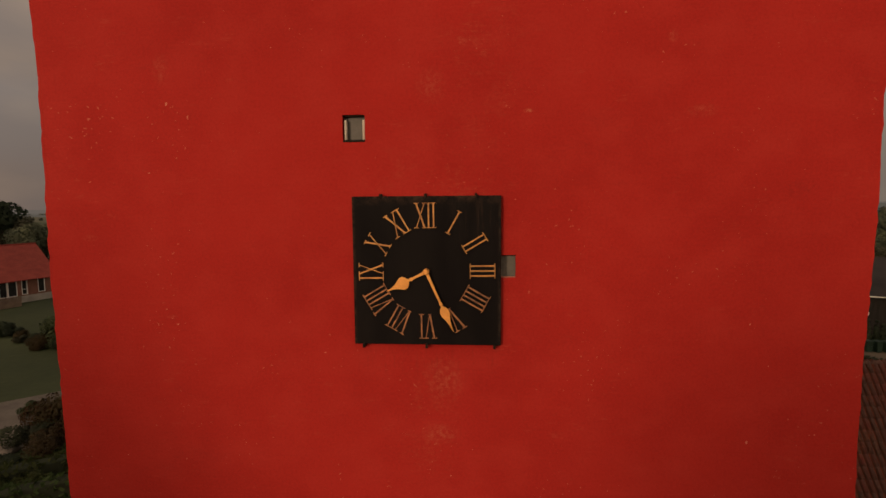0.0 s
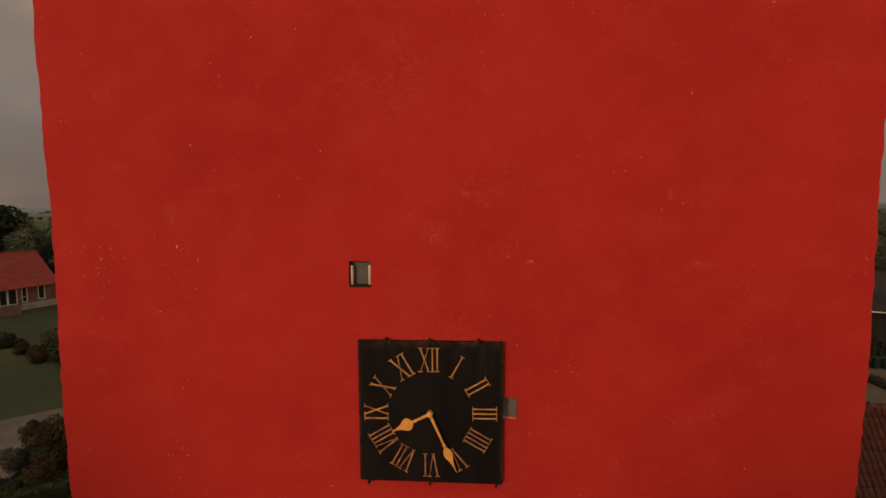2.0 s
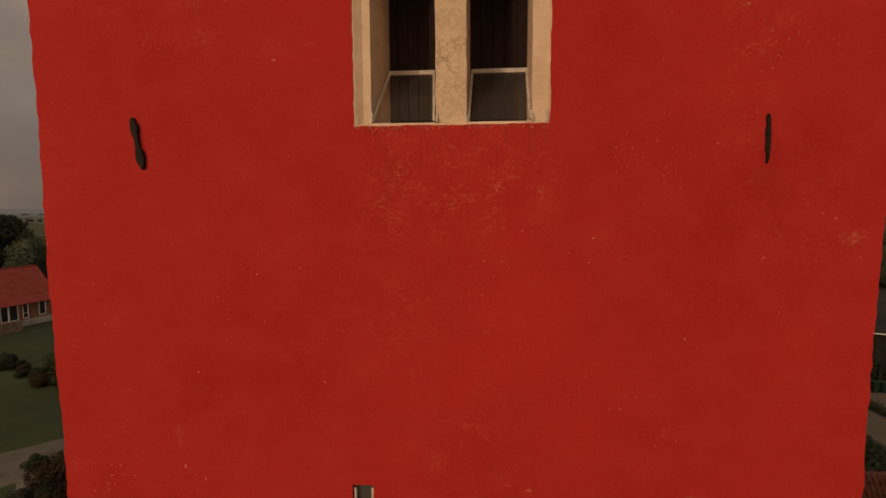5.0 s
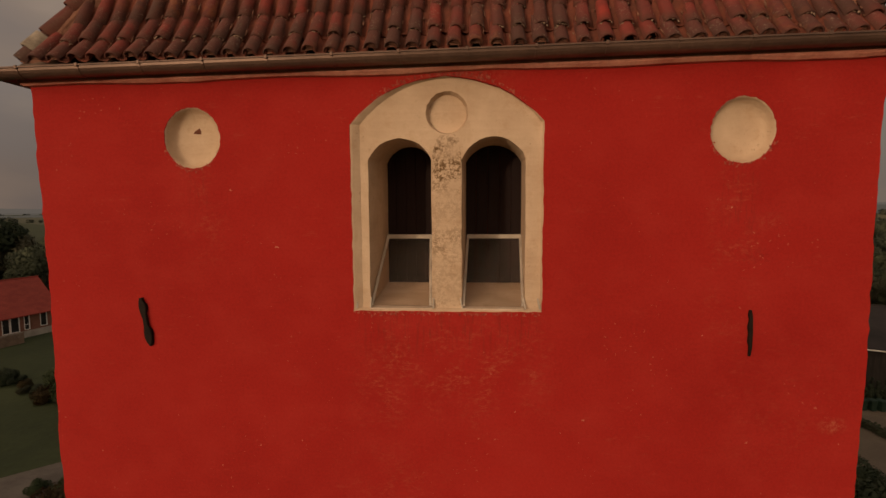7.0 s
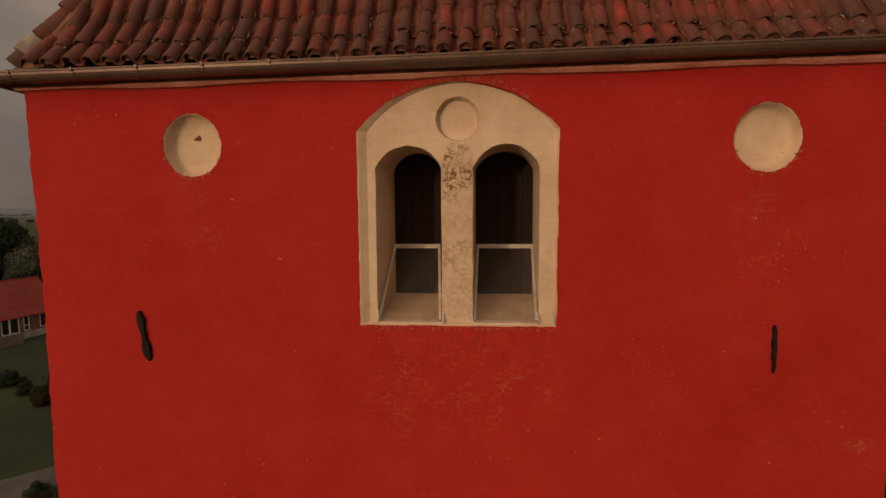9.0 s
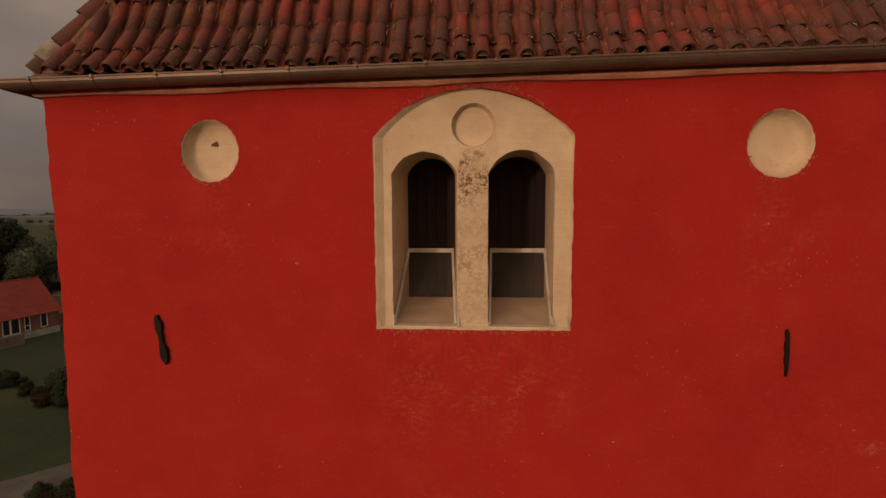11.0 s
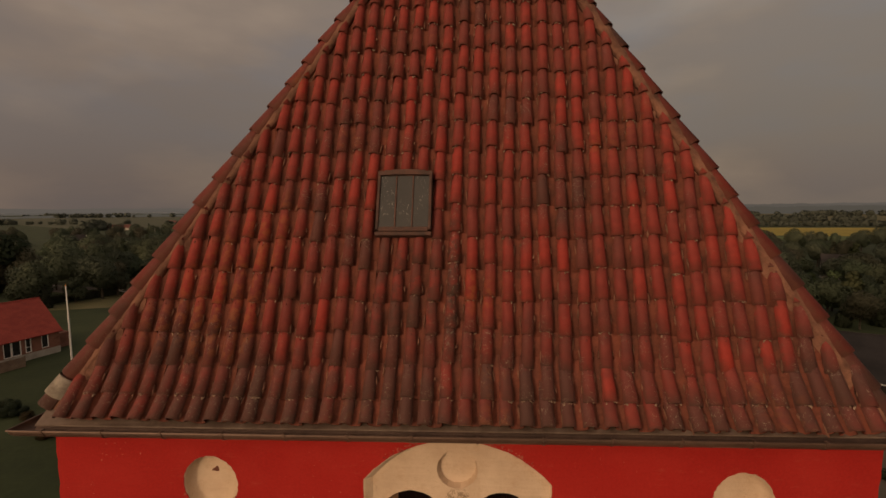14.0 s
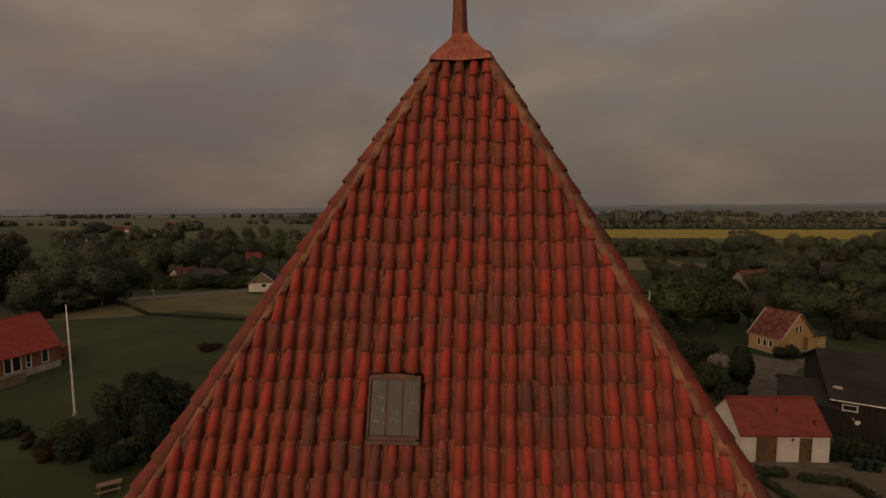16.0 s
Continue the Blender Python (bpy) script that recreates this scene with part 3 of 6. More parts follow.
def bar(bm, a, b, w, d=None, up=(0, -1, 0)):
    """A square bar from a to b, w wide and d deep."""
    a, b = Vector(a), Vector(b)
    v = b - a
    t = v.normalized()
    s = t.cross(Vector(up)).normalized()
    n = s.cross(t)
    m = Matrix((s, t, n)).transposed().to_4x4()
    m.translation = (a + b) / 2
    d = w if d is None else d
    return box(bm, (-w / 2, -v.length / 2, -d / 2), (w / 2, v.length / 2, d / 2), min(w, d) * 0.12, m)


def tube(bm, path, radii, seg=8, cap=True):
    """A tube through the points of path."""
    rings = []
    for i, p in enumerate(path):
        p = Vector(p)
        t = (Vector(path[min(i + 1, len(path) - 1)]) - Vector(path[max(i - 1, 0)])).normalized()
        s = t.cross(Vector((0.13, 0.9, 0.21))).normalized()
        n = t.cross(s)
        rings.append([bm.verts.new(p + radii[i] * (math.cos(k * math.tau / seg) * s + math.sin(k * math.tau / seg) * n)) for k in range(seg)])
    for a, b in zip(rings, rings[1:]):
        for k in range(seg):
            bm.faces.new((a[k], a[(k + 1) % seg], b[(k + 1) % seg], b[k]))
    if cap:
        bm.faces.new(rings[0])
        bm.faces.new(rings[-1])
    return bm


def prism(front, back, y0, y1):
    """A solid between two outlines of (x, z), at depth y0 and y1."""
    bm = bmesh.new()
    f = [bm.verts.new((x, y0, z)) for x, z in front]
    b = [bm.verts.new((x, y1, z)) for x, z in back]
    bm.faces.new(f)
    bm.faces.new(b)
    for i in range(len(f)):
        j = (i + 1) % len(f)
        bm.faces.new((f[i], f[j], b[j], b[i]))
    return bm


def carve(bm, cutters, mat, name):
    """The solid bm less the solids in cutters, as a mesh."""
    base = new(name, mesh_of(name, bm, mat))
    temp = []
    for c in cutters:
        t = new("cutter", mesh_of("cutter", c, mat))
        temp.append(t)
        mod = base.modifiers.new("cut", "BOOLEAN")
        mod.operation, mod.solver, mod.object = "DIFFERENCE", "EXACT", t
    bpy.context.view_layer.update()
    me = bpy.data.meshes.new_from_object(base.evaluated_get(bpy.context.evaluated_depsgraph_get()))
    for t in temp + [base]:
        bpy.data.objects.remove(t)
    me.name = name
    return me


def rough_cut(front, back, y0, y1, step, jitter):
    """A prism whose outlines are broken up and uneven at the front."""
    f, b = [], []
    for i in range(len(front)):
        p, q, r, s = front[i], front[(i + 1) % len(front)], back[i], back[(i + 1) % len(back)]
        n = max(1, int(math.dist(p, q) / step))
        for k in range(n):
            t = k / n
            f.append((p[0] + (q[0] - p[0]) * t + rng.uniform(-jitter, jitter), p[1] + (q[1] - p[1]) * t + rng.uniform(-jitter, jitter)))
            b.append((r[0] + (s[0] - r[0]) * t, r[1] + (s[1] - r[1]) * t))
    return prism(f, b, y0, y1)


def arch(x0, x1, z0, zs, rise, n=12):
    """Upright sides and a segmental head."""
    w, c = x1 - x0, (x0 + x1) / 2
    r = (w * w / 4 + rise * rise) / (2 * rise)
    a = math.asin(min(1.0, w / 2 / r))
    if rise > w / 2:
        a = math.pi - a
    pts = [(x0, z0), (x1, z0)]
    for k in range(n + 1):
        t = a - 2 * a * k / n
        pts.append((c + r * math.sin(t), zs + rise - r + r * math.cos(t)))
    return pts


def disc(x, z, rx, rz, n=28, jitter=0.0):
    return [(x + (rx + rng.uniform(-jitter, jitter)) * math.cos(k * math.tau / n), z + (rz + rng.uniform(-jitter, jitter)) * math.sin(k * math.tau / n)) for k in range(n)]


# ---- the tower ----
XL, XR, DEEP, EAVE = -4.03, 4.02, 5.40, 20.06
APEX = Vector((0.30, 2.77, 27.44))
tower = thing("church_tower", "tall red limewashed church tower with steep clay-tiled roof", "tower", pose(0, 0, 0))


def side_line(x, wob):
    return [(x + rng.uniform(-wob, wob) + 0.012 * math.sin(z * 1.7 + x), z) for z in np.arange(0.0, EAVE + 0.01, 0.085)]


NICHE = arch(-0.815, 1.035, 17.725, 19.54, 0.43, 16)
NICHE_IN = arch(-0.822, 1.042, 17.722, 19.542, 0.436, 16)
NICHE_BACK = arch(-0.730, 1.020, 17.752, 19.540, 0.424, 16)
NICHE_BIG = arch(-0.87, 1.09, 17.66, 19.56, 0.46, 16)
ROUND_L, ROUND_R, ROUND_M = (-2.395, 19.435, 0.288, 0.297), (2.825, 19.432, 0.288, 0.300), (0.120, 19.645, 0.218, 0.215)
PEEPS = [(-0.91, -0.69, 13.885, 14.125), (0.50, 0.765, 12.545, 12.765)]

front = [(x, z) for x, z in side_line(XL, 0.010)] + [(x, z) for x, z in reversed(side_line(XR, 0.010))]
cuts = [rough_cut(NICHE, NICHE, -0.2, 1.3, 0.07, 0.0055)]
for cx, cz, rx, rz in (ROUND_L, ROUND_R):
    cuts.append(prism(disc(cx, cz, rx, rz, 56, 0.009), disc(cx, cz, rx, rz, 56), -0.2, 0.5))
for a, b, c, d in PEEPS:
    cuts.append(rough_cut([(a, c), (b, c), (b, d), (a, d)], [(a, c), (b, c), (b, d), (a, d)], -0.2, 0.45, 0.05, 0.004))
part("wall", carve(prism(front, front, 0.0, 0.9), cuts, RED, "wall"), RED, tower)
part("wall", boxed((XL + 0.012, 0.9, 0), (XL + 0.9, DEEP - 0.9, EAVE)), RED, tower)
part("wall", boxed((XR - 0.9, 0.9, 0), (XR - 0.012, DEEP - 0.9, EAVE)), RED, tower)
part("wall", boxed((XL + 0.012, DEEP - 0.9, 0), (XR - 0.012, DEEP, EAVE)), RED, tower)

# belfry window: a white niche with two round-headed lights and a pillar between
window = part("window", carve(
    prism(NICHE_BIG, NICHE_BIG, 0.006, 0.86),
    [rough_cut(NICHE_IN, NICHE_BACK, -0.008, 0.050, 0.09, 0.003),
     prism(disc(*ROUND_M, 18, 0.008), disc(*ROUND_M[:2], 0.182, 0.182, 18), 0.0, 0.125),
     rough_cut(arch(-0.655, -0.032, 17.73, 19.20, 0.21), arch(-0.612, -0.085, 17.86, 19.25, 0.185), 0.02, 0.9, 0.09, 0.004),
     rough_cut(arch(0.258, 0.872, 17.73, 19.20, 0.215), arch(0.29, 0.915, 17.86, 19.25, 0.19), 0.02, 0.9, 0.09, 0.004)],
    WHITE, "window"), WHITE, tower, "white plastered double belfry window niche")
bm = bmesh.new()
prof = [(-0.029 + rng.uniform(-0.004, 0.004), z) for z in np.arange(17.75, 19.30, 0.075)]
prof += [(0.02, 19.40), (0.06, 19.44), (0.19, 19.44), (0.235, 19.40)]
prof += [(0.254 + rng.uniform(-0.004, 0.004), z) for z in np.arange(19.275, 17.74, -0.075)]
part("pillar_face", prism(prof, prof, 0.0455, 0.10), PILLAR, window, "white pillar face spotted with brown lichen")
for x0, x1, xb0, xb1 in ((-0.655, -0.032, -0.612, -0.085), (0.258, 0.872, 0.29, 0.915)):
    bm = bmesh.new()
    v = [bm.verts.new(p) for p in ((x0 + 0.004, 0.02, 17.752), (x1 - 0.004, 0.02, 17.752), (xb1, 0.80, 17.885), (xb0, 0.80, 17.885), (x0 + 0.004, 0.02, 17.735), (x1 - 0.004, 0.02, 17.735), (xb1, 0.80, 17.865), (xb0, 0.80, 17.865))]
    for q in ((0, 1, 2, 3), (4, 5, 6, 7), (0, 1, 5, 4), (1, 2, 6, 5), (2, 3, 7, 6), (3, 0, 4, 7)):
        bm.faces.new([v[k] for k in q])
    part("sill", bm, SILL, window, "dusty grey-white sill")
    n = 5
    for k in range(n):
        a, b = xb0 - 0.02 + (xb1 - xb0 + 0.04) * k / n, xb0 - 0.02 + (xb1 - xb0 + 0.04) * (k + 1) / n
        part("board", boxed((a + 0.0015, 0.88 + 0.003 * (k % 2), 17.80), (b - 0.0015, 0.92, 19.52), 0.003), BOARD, window)
    # slanting glazed screen in the lower half
    lo, hi = Vector((0, 0.035, 17.775)), Vector((0, 0.735, 18.425))
    for xa, xz in ((x0 + 0.018, xb0 + 0.022), (x1 - 0.018, xb1 - 0.022)):
        part("frame", bar(bmesh.new(), (xa, lo.y, lo.z), (xz, hi.y, hi.z), 0.026, 0.022), FRAME_W, window)
    part("frame", bar(bmesh.new(), (xb0 + 0.01, hi.y, hi.z - 0.006), (xb1 - 0.01, hi.y, hi.z - 0.006), 0.046, 0.03), FRAME_W, window)
    bm = bmesh.new()
    q = [(x0 + 0.03, lo.y, lo.z), (x1 - 0.03, lo.y, lo.z), (xb1 - 0.03, hi.y, hi.z - 0.02), (xb0 + 0.03, hi.y, hi.z - 0.02)]
    f = [bm.verts.new(p) for p in q]
    g = [bm.verts.new((p[0], p[1] + 0.003, p[2] - 0.003)) for p in q]
    bm.faces.new(f), bm.faces.new(g)
    for k in range(4):
        bm.faces.new((f[k], f[(k + 1) % 4], g[(k + 1) % 4], g[k]))
    pane = part("pane", bm, GLASS, window, "slanting clear pane")
    pane.visible_shadow = False
for x in (-0.79, -0.655, -0.032, 0.258, 0.872, 1.01):
    bm = bmesh.new()
    bar(bm, (x + 0.008, 0.018, 17.748), (x - 0.012 * (1 if x > 0.1 else -1), 0.05, 17.85), 0.014, 0.03)
    part("bracket", bm, FRAME_W, window, "small bent sheet-metal bracket")
for cx, cz, rx, rz in (ROUND_L, ROUND_R):
    # a plastered bowl, deepest in the middle
    bm = bmesh.new()
    n = 36
    rings = []
    for q, y in ((1.12, 0.008), (0.985, 0.008), (0.968, 0.035), (0.92, 0.078), (0.84, 0.108), (0.72, 0.124), (0.5, 0.132), (0.2, 0.135)):
        rings.append([bm.verts.new((cx + rx * q * (1 + rng.uniform(-0.006, 0.006)) * math.cos(k * math.tau / n), y, cz + rz * q * (1 + rng.uniform(-0.006, 0.006)) * math.sin(k * math.tau / n))) for k in range(n)])
    for a, b in zip(rings, rings[1:]):
        for k in range(n):
            bm.faces.new((a[k], a[(k + 1) % n], b[(k + 1) % n], b[k]))
    bm.faces.new(rings[-1])
    back = [bm.verts.new((v.co.x, 0.2, v.co.z)) for v in rings[0]]
    for k in range(n):
        bm.faces.new((rings[0][k], rings[0][(k + 1) % n], back[(k + 1) % n], back[k]))
    bm.faces.new(back)
    part("round_niche", bm, WHITE, tower, "round white plastered wall niche", smooth=True)
chip = [(-2.458, 19.500), (-2.380, 19.492), (-2.376, 19.520), (-2.392, 19.552), (-2.410, 19.540), (-2.440, 19.523)]
part("chipped_plaster", prism(chip, chip, 0.1300, 0.138), grainy("bared_brick", (0.10, 0.035, 0.02), (0.20, 0.07, 0.04), 30, 0.95), tower, "chip of plaster fallen away to brown brick")

# the two peepholes
for (a, b, c, d), posts in zip(PEEPS, (True, False)):
    peep = part("small_window", boxed((a - 0.02, 0.07, c - 0.02), (b + 0.02, 0.11, d + 0.02)), PANE_GREY if posts else PANE_PALE, tower, "small grey-paned peephole window")
    if posts:
        for xx in (a + 0.012, b - 0.03):
            part("frame", boxed((xx, 0.02, c + 0.002), (xx + 0.024, 0.068, d - 0.045), 0.004), FRAME_W, peep, "white side post")
    # black lintel strip; at the second peephole it paints in recess shade
    part("lintel", boxed((a - 0.012, 0.004 + 0.02, d - 0.012), (b + 0.012, 0.068, d + 0.016)), IRON, peep)
    part("sill", boxed((a + 0.002, -0.004 if posts else 0.012, c - 0.02), (b - 0.002, 0.068, c + 0.004), 0.004), IRON if posts else CORNICE, peep)


# iron wall anchors
def anchor(top, bottom, widths, label):
    t, b = Vector(top), Vector(bottom)
    d = b - t
    s = Vector((d.z, 0, -d.x)).normalized()
    left, right = [], []
    for k, w in enumerate(widths):
        p = t + d * (k / (len(widths) - 1))
        o = 0.006 * math.sin(k * 2.1)
        left.append((p.x + s.x * (w / 2 + o), p.z + s.z * (w / 2 + o)))
        right.append((p.x - s.x * (w / 2 - o), p.z - s.z * (w / 2 - o)))
    out = left + right[::-1]
    bm = prism(out, out, -0.035, 0.01)
    bmesh.ops.bevel(bm, geom=[e for e in bm.edges if all(v.co.y < 0 for v in e.verts)], offset=0.006, segments=1, affect="EDGES")
    return part("wall_anchor", bm, IRON, tower, label)


anchor((-3.015, 0, 17.84), (-2.935, 0, 17.34), [0.03, 0.05, 0.075, 0.078, 0.045, 0.034, 0.040, 0.036, 0.066, 0.088, 0.078, 0.045, 0.015], "black iron wall anchor with flared ends")
anchor((2.962, 0, 17.77), (2.972, 0, 17.33), [0.014, 0.022, 0.026, 0.028, 0.031, 0.032, 0.029, 0.025, 0.020, 0.015, 0.008], "slender black iron wall anchor")

# cornice under the gutter, wavering a little
bm = bmesh.new()
cor = [(0.0, 20.00), (0.05, 20.005), (0.075, 20.03), (0.082, 20.06), (0.082, 20.14), (0.0, 20.14)]
ring = []
corners = [(XL, 0, -1, -1), (XR, 0, 1, -1), (XR, DEEP, 1, 1), (XL, DEEP, -1, 1)]
for i in range(4):
    x0, y0, sx0, sy0 = corners[i]
    x1, y1, sx1, sy1 = corners[(i + 1) % 4]
    for k in range(28):
        f = k / 28
        x, y, sx, sy = x0 + (x1 - x0) * f, y0 + (y1 - y0) * f, sx0, sy0
        if k:
            sx, sy = (0, sy0) if i % 2 == 0 else (sx0, 0)
        dz = 0.010 * math.sin(k * 0.9 + i) + rng.uniform(-0.004, 0.004)
        ring.append([bm.verts.new((x + sx * (o - 0.004), y + sy * (o - 0.004), z - 0.004 + 0.010 * x + (dz if z < 20.04 else 0))) for o, z in cor])
for a, b in zip(ring, ring[1:] + ring[:1]):
    for k in range(len(cor)):
        j = (k + 1) % len(cor)
        bm.faces.new((a[k], a[j], b[j], b[k]))
part("cornice", bm, CORNICE, tower, "pinkish plastered cornice", smooth=False)

# gutter round the eaves, with straps
GR = 0.081
gut = [(GR * math.cos(a), GR * math.sin(a)) for a in np.linspace(math.pi, math.tau, 11)]
lip = [(-GR + 0.004, 0.010), (-GR - 0.010, 0.012), (-GR - 0.012, -0.002)]
prof = lip + gut + [((GR - 0.004) * math.cos(a), (GR - 0.004) * math.sin(a)) for a in np.linspace(math.tau, math.pi, 11)]
bm = bmesh.new()
GY, GZ = 0.172, 20.122


def fall(x):
    """The eaves drop a little towards one corner."""
    return 0.013 * x


gc = [(XL - GY, -GY), (XR + GY, -GY), (XR + GY, DEEP + GY), (XL - GY, DEEP + GY)]
rings = []
for i, (x, y) in enumerate(gc):
    sx, sy = (-1 if i in (0, 3) else 1), (-1 if i in (0, 1) else 1)
    rings.append([bm.verts.new((x - sx * o, y - sy * o, GZ + fall(x) + z)) for o, z in prof])
for a, b in zip(rings, rings[1:] + rings[:1]):
    for k in range(len(prof)):
        j = (k + 1) % len(prof)
        bm.faces.new((a[k], a[j], b[j], b[k]))
gutter = part("gutter", bm, ZINC, tower, "brown weathered zinc half-round gutter")
bm = bmesh.new()
ang = np.linspace(math.pi, math.tau - 0.2, 9)
a = [[bm.verts.new((sx, -GY + r * math.cos(t), GZ + r * math.sin(t))) for t in ang] for sx in (-0.009, 0.009) for r in (GR + 0.006, GR - 0.001)]
for k in range(len(ang) - 1):
    for p, q in ((0, 1), (0, 2), (2, 3), (1, 3)):
        bm.faces.new((a[p][k], a[p][k + 1], a[q][k + 1], a[q][k]))
box(bm, (-0.013, -GY - GR - 0.016, GZ - 0.012), (0.013, -GY - GR + 0.024, GZ + 0.022), 0.003)
strap_mesh = mesh_of("strap", bm, ZINC)
for k in range(14):
    s = part("strap", strap_mesh, ZINC, gutter)
    s.location = (-3.92 + k * 0.605, 0, fall(-3.92 + k * 0.605))

bm = bmesh.new()
for x0, x1, y0, y1 in ((XL - 0.06, XR + 0.10, -1, 0.06),):
    q = [(x0, -0.155, 20.142 + fall(x0)), (x1, -0.155, 20.142 + fall(x1)), (x1, 0.10, 20.30), (x0, 0.10, 20.27)]
    f = [bm.verts.new(p) for p in q]
    b = [bm.verts.new((a, c, z - 0.012)) for a, c, z in q]
    bm.faces.new(f), bm.faces.new(b)
    for k in range(4):
        bm.faces.new((f[k], f[(k + 1) % 4], b[(k + 1) % 4], b[k]))
part("eaves_flashing", bm, FLASHING, tower, "pale zinc eaves strip over the gutter")

# ---- the roof ----
E0 = 20.24
bm = bmesh.new()
base = [bm.verts.new(p) for p in ((XL - 0.04, 0.07, E0 - 0.05), (XR + 0.06, 0.07, E0 - 0.05), (XR + 0.06, DEEP - 0.02, E0 - 0.05), (XL - 0.04, DEEP - 0.02, E0 - 0.05))]
peak = Vector((APEX.x, APEX.y, APEX.z - 0.10))
top = [bm.verts.new(v.co.lerp(peak, 0.90)) for v in base]
bm.faces.new(base)
bm.faces.new(top)
for k in range(4):
    bm.faces.new((base[k], base[(k + 1) % 4], top[(k + 1) % 4], top[k]))
roof = part("roof", bm, UNDERLAY, tower, "steep pyramid roof of red monk-and-nun clay tiles")

PITCH, ROW, LENGTH, LEAN = 0.1920, 0.341, 0.445, 0.030


def barrel(r0, r1, length, thick, seg, up=True):
    """A half-round tapered tile, wide at its lower end, along +y."""
    bm = bmesh.new()
    rows = []
    for y, r in ((0.0, r0), (length, r1)):
        for q in (r, r - thick):
            rows.append([bm.verts.new((q * math.cos(a), y, (q * 0.92 * math.sin(a)) * (1 if up else -1) - (0.0 if up else -thick))) for a in np.linspace(math.pi, 0, seg + 1)])
    o0, i0, o1, i1 = rows
    for k in range(seg):
        bm.faces.new((o0[k], o0[k + 1], o1[k + 1], o1[k]))
        bm.faces.new((o0[k], o0[k + 1], i0[k + 1], i0[k]))
        bm.faces.new((i0[k], i0[k + 1], i1[k + 1], i1[k]))
    return bm


def nib(bm, y, z, r):
    """The small knob that a tile carries near its upper end."""
    a = [bm.verts.new((r * math.cos(k * math.tau / 6), y + r * math.sin(k * math.tau / 6), z - 0.004)) for k in range(6)]
    b = [bm.verts.new((r * 0.7 * math.cos(k * math.tau / 6), y + r * 0.7 * math.sin(k * math.tau / 6), z + r * 0.55)) for k in range(6)]
    for k in range(6):
        bm.faces.new((a[k], a[(k + 1) % 6], b[(k + 1) % 6], b[k]))
    bm.faces.new(b)
    return bm


MONK = mesh_of("roof_tile", nib(barrel(0.070, 0.056, LENGTH, 0.018, 6), 0.292, 0.0565, 0.0125), TILE, True)
MONK_ALT = mesh_of("roof_tile", barrel(0.066, 0.057, LENGTH * 0.985, 0.018, 6), TILE, True)
PALE_HIP = mesh_of("hip_tile", barrel(0.118, 0.108, 0.20, 0.022, 7), grainy("limed_tile", (0.17, 0.14, 0.11), (0.30, 0.26, 0.21), 9.0, 0.9), True)
HIP = mesh_of("hip_tile", barrel(0.106, 0.078, 0.46, 0.018, 7), TILE_HIP, True)


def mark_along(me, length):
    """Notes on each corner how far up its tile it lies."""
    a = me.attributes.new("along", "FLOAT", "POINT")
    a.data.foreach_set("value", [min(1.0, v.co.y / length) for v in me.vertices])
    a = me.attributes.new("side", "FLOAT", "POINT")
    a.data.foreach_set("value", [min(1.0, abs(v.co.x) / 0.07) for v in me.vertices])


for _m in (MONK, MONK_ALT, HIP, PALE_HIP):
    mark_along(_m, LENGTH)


def mesh_arrays(me):
    v = np.empty(len(me.vertices) * 3)
    me.vertices.foreach_get("co", v)
    return v.reshape(-1, 3), [tuple(p.vertices) for p in me.polygons]


class Joined:
    """Many placed copies of small meshes, in one mesh."""

    def __init__(self):
        self.v, self.f, self.n, self.along, self.side = [], [], 0, [], []

    def add(self, arrays, m):
        v, f = arrays
        a = np.array(m)
        self.v.append(v @ a[:3, :3].T + a[:3, 3])
        self.f += [tuple(i + self.n for i in q) for q in f]
        self.n += len(v)
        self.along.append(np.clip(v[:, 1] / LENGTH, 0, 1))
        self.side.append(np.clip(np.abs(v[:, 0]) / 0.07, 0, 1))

    def mesh(self, name, mat, smooth=False):
        me = bpy.data.meshes.new(name)
        me.from_pydata(np.concatenate(self.v).tolist(), [], self.f)
        me.materials.append(mat)
        me.attributes.new("along", "FLOAT", "POINT").data.foreach_set("value", np.concatenate(self.along))
        me.attributes.new("side", "FLOAT", "POINT").data.foreach_set("value", np.concatenate(self.side))
        if smooth:
            me.polygons.foreach_set("use_smooth", [True] * len(me.polygons))
        return me


monk_arrays, monk_plain = mesh_arrays(MONK), mesh_arrays(MONK_ALT)
plug_bm = bmesh.new()
plug_rows = [[plug_bm.verts.new((q * math.cos(a), y + 0.012 * math.sin(3 * a), q * 0.9 * math.sin(a) - 0.004)) for a in np.linspace(math.pi, 0, 7)] for y, q in ((0.010, 0.0515), (0.10, 0.052))]
plug_bm.faces.new(plug_rows[0])
for k in range(6):
    plug_bm.faces.new((plug_rows[0][k], plug_rows[0][k + 1], plug_rows[1][k + 1], plug_rows[1][k]))
plug_arrays = mesh_arrays(mesh_of("plug", plug_bm, MORTAR))
nun_bm = barrel(0.075, 0.062, LENGTH, 0.013, 4, up=False)
nun_arrays = mesh_arrays(mesh_of("channel", nun_bm, NUN))
monks, nuns, hips, mortar = Joined(), Joined(), Joined(), Joined()
crumb_bm = bmesh.new()
bmesh.ops.create_icosphere(crumb_bm, subdivisions=1, radius=1.0)
crumb_arrays = mesh_arrays(mesh_of("crumb", crumb_bm, MORTAR))
crumbs, beds = Joined(), Joined()
SKY = (-0.80, -0.165, 21.98, 22.66)


CUT = 0.135


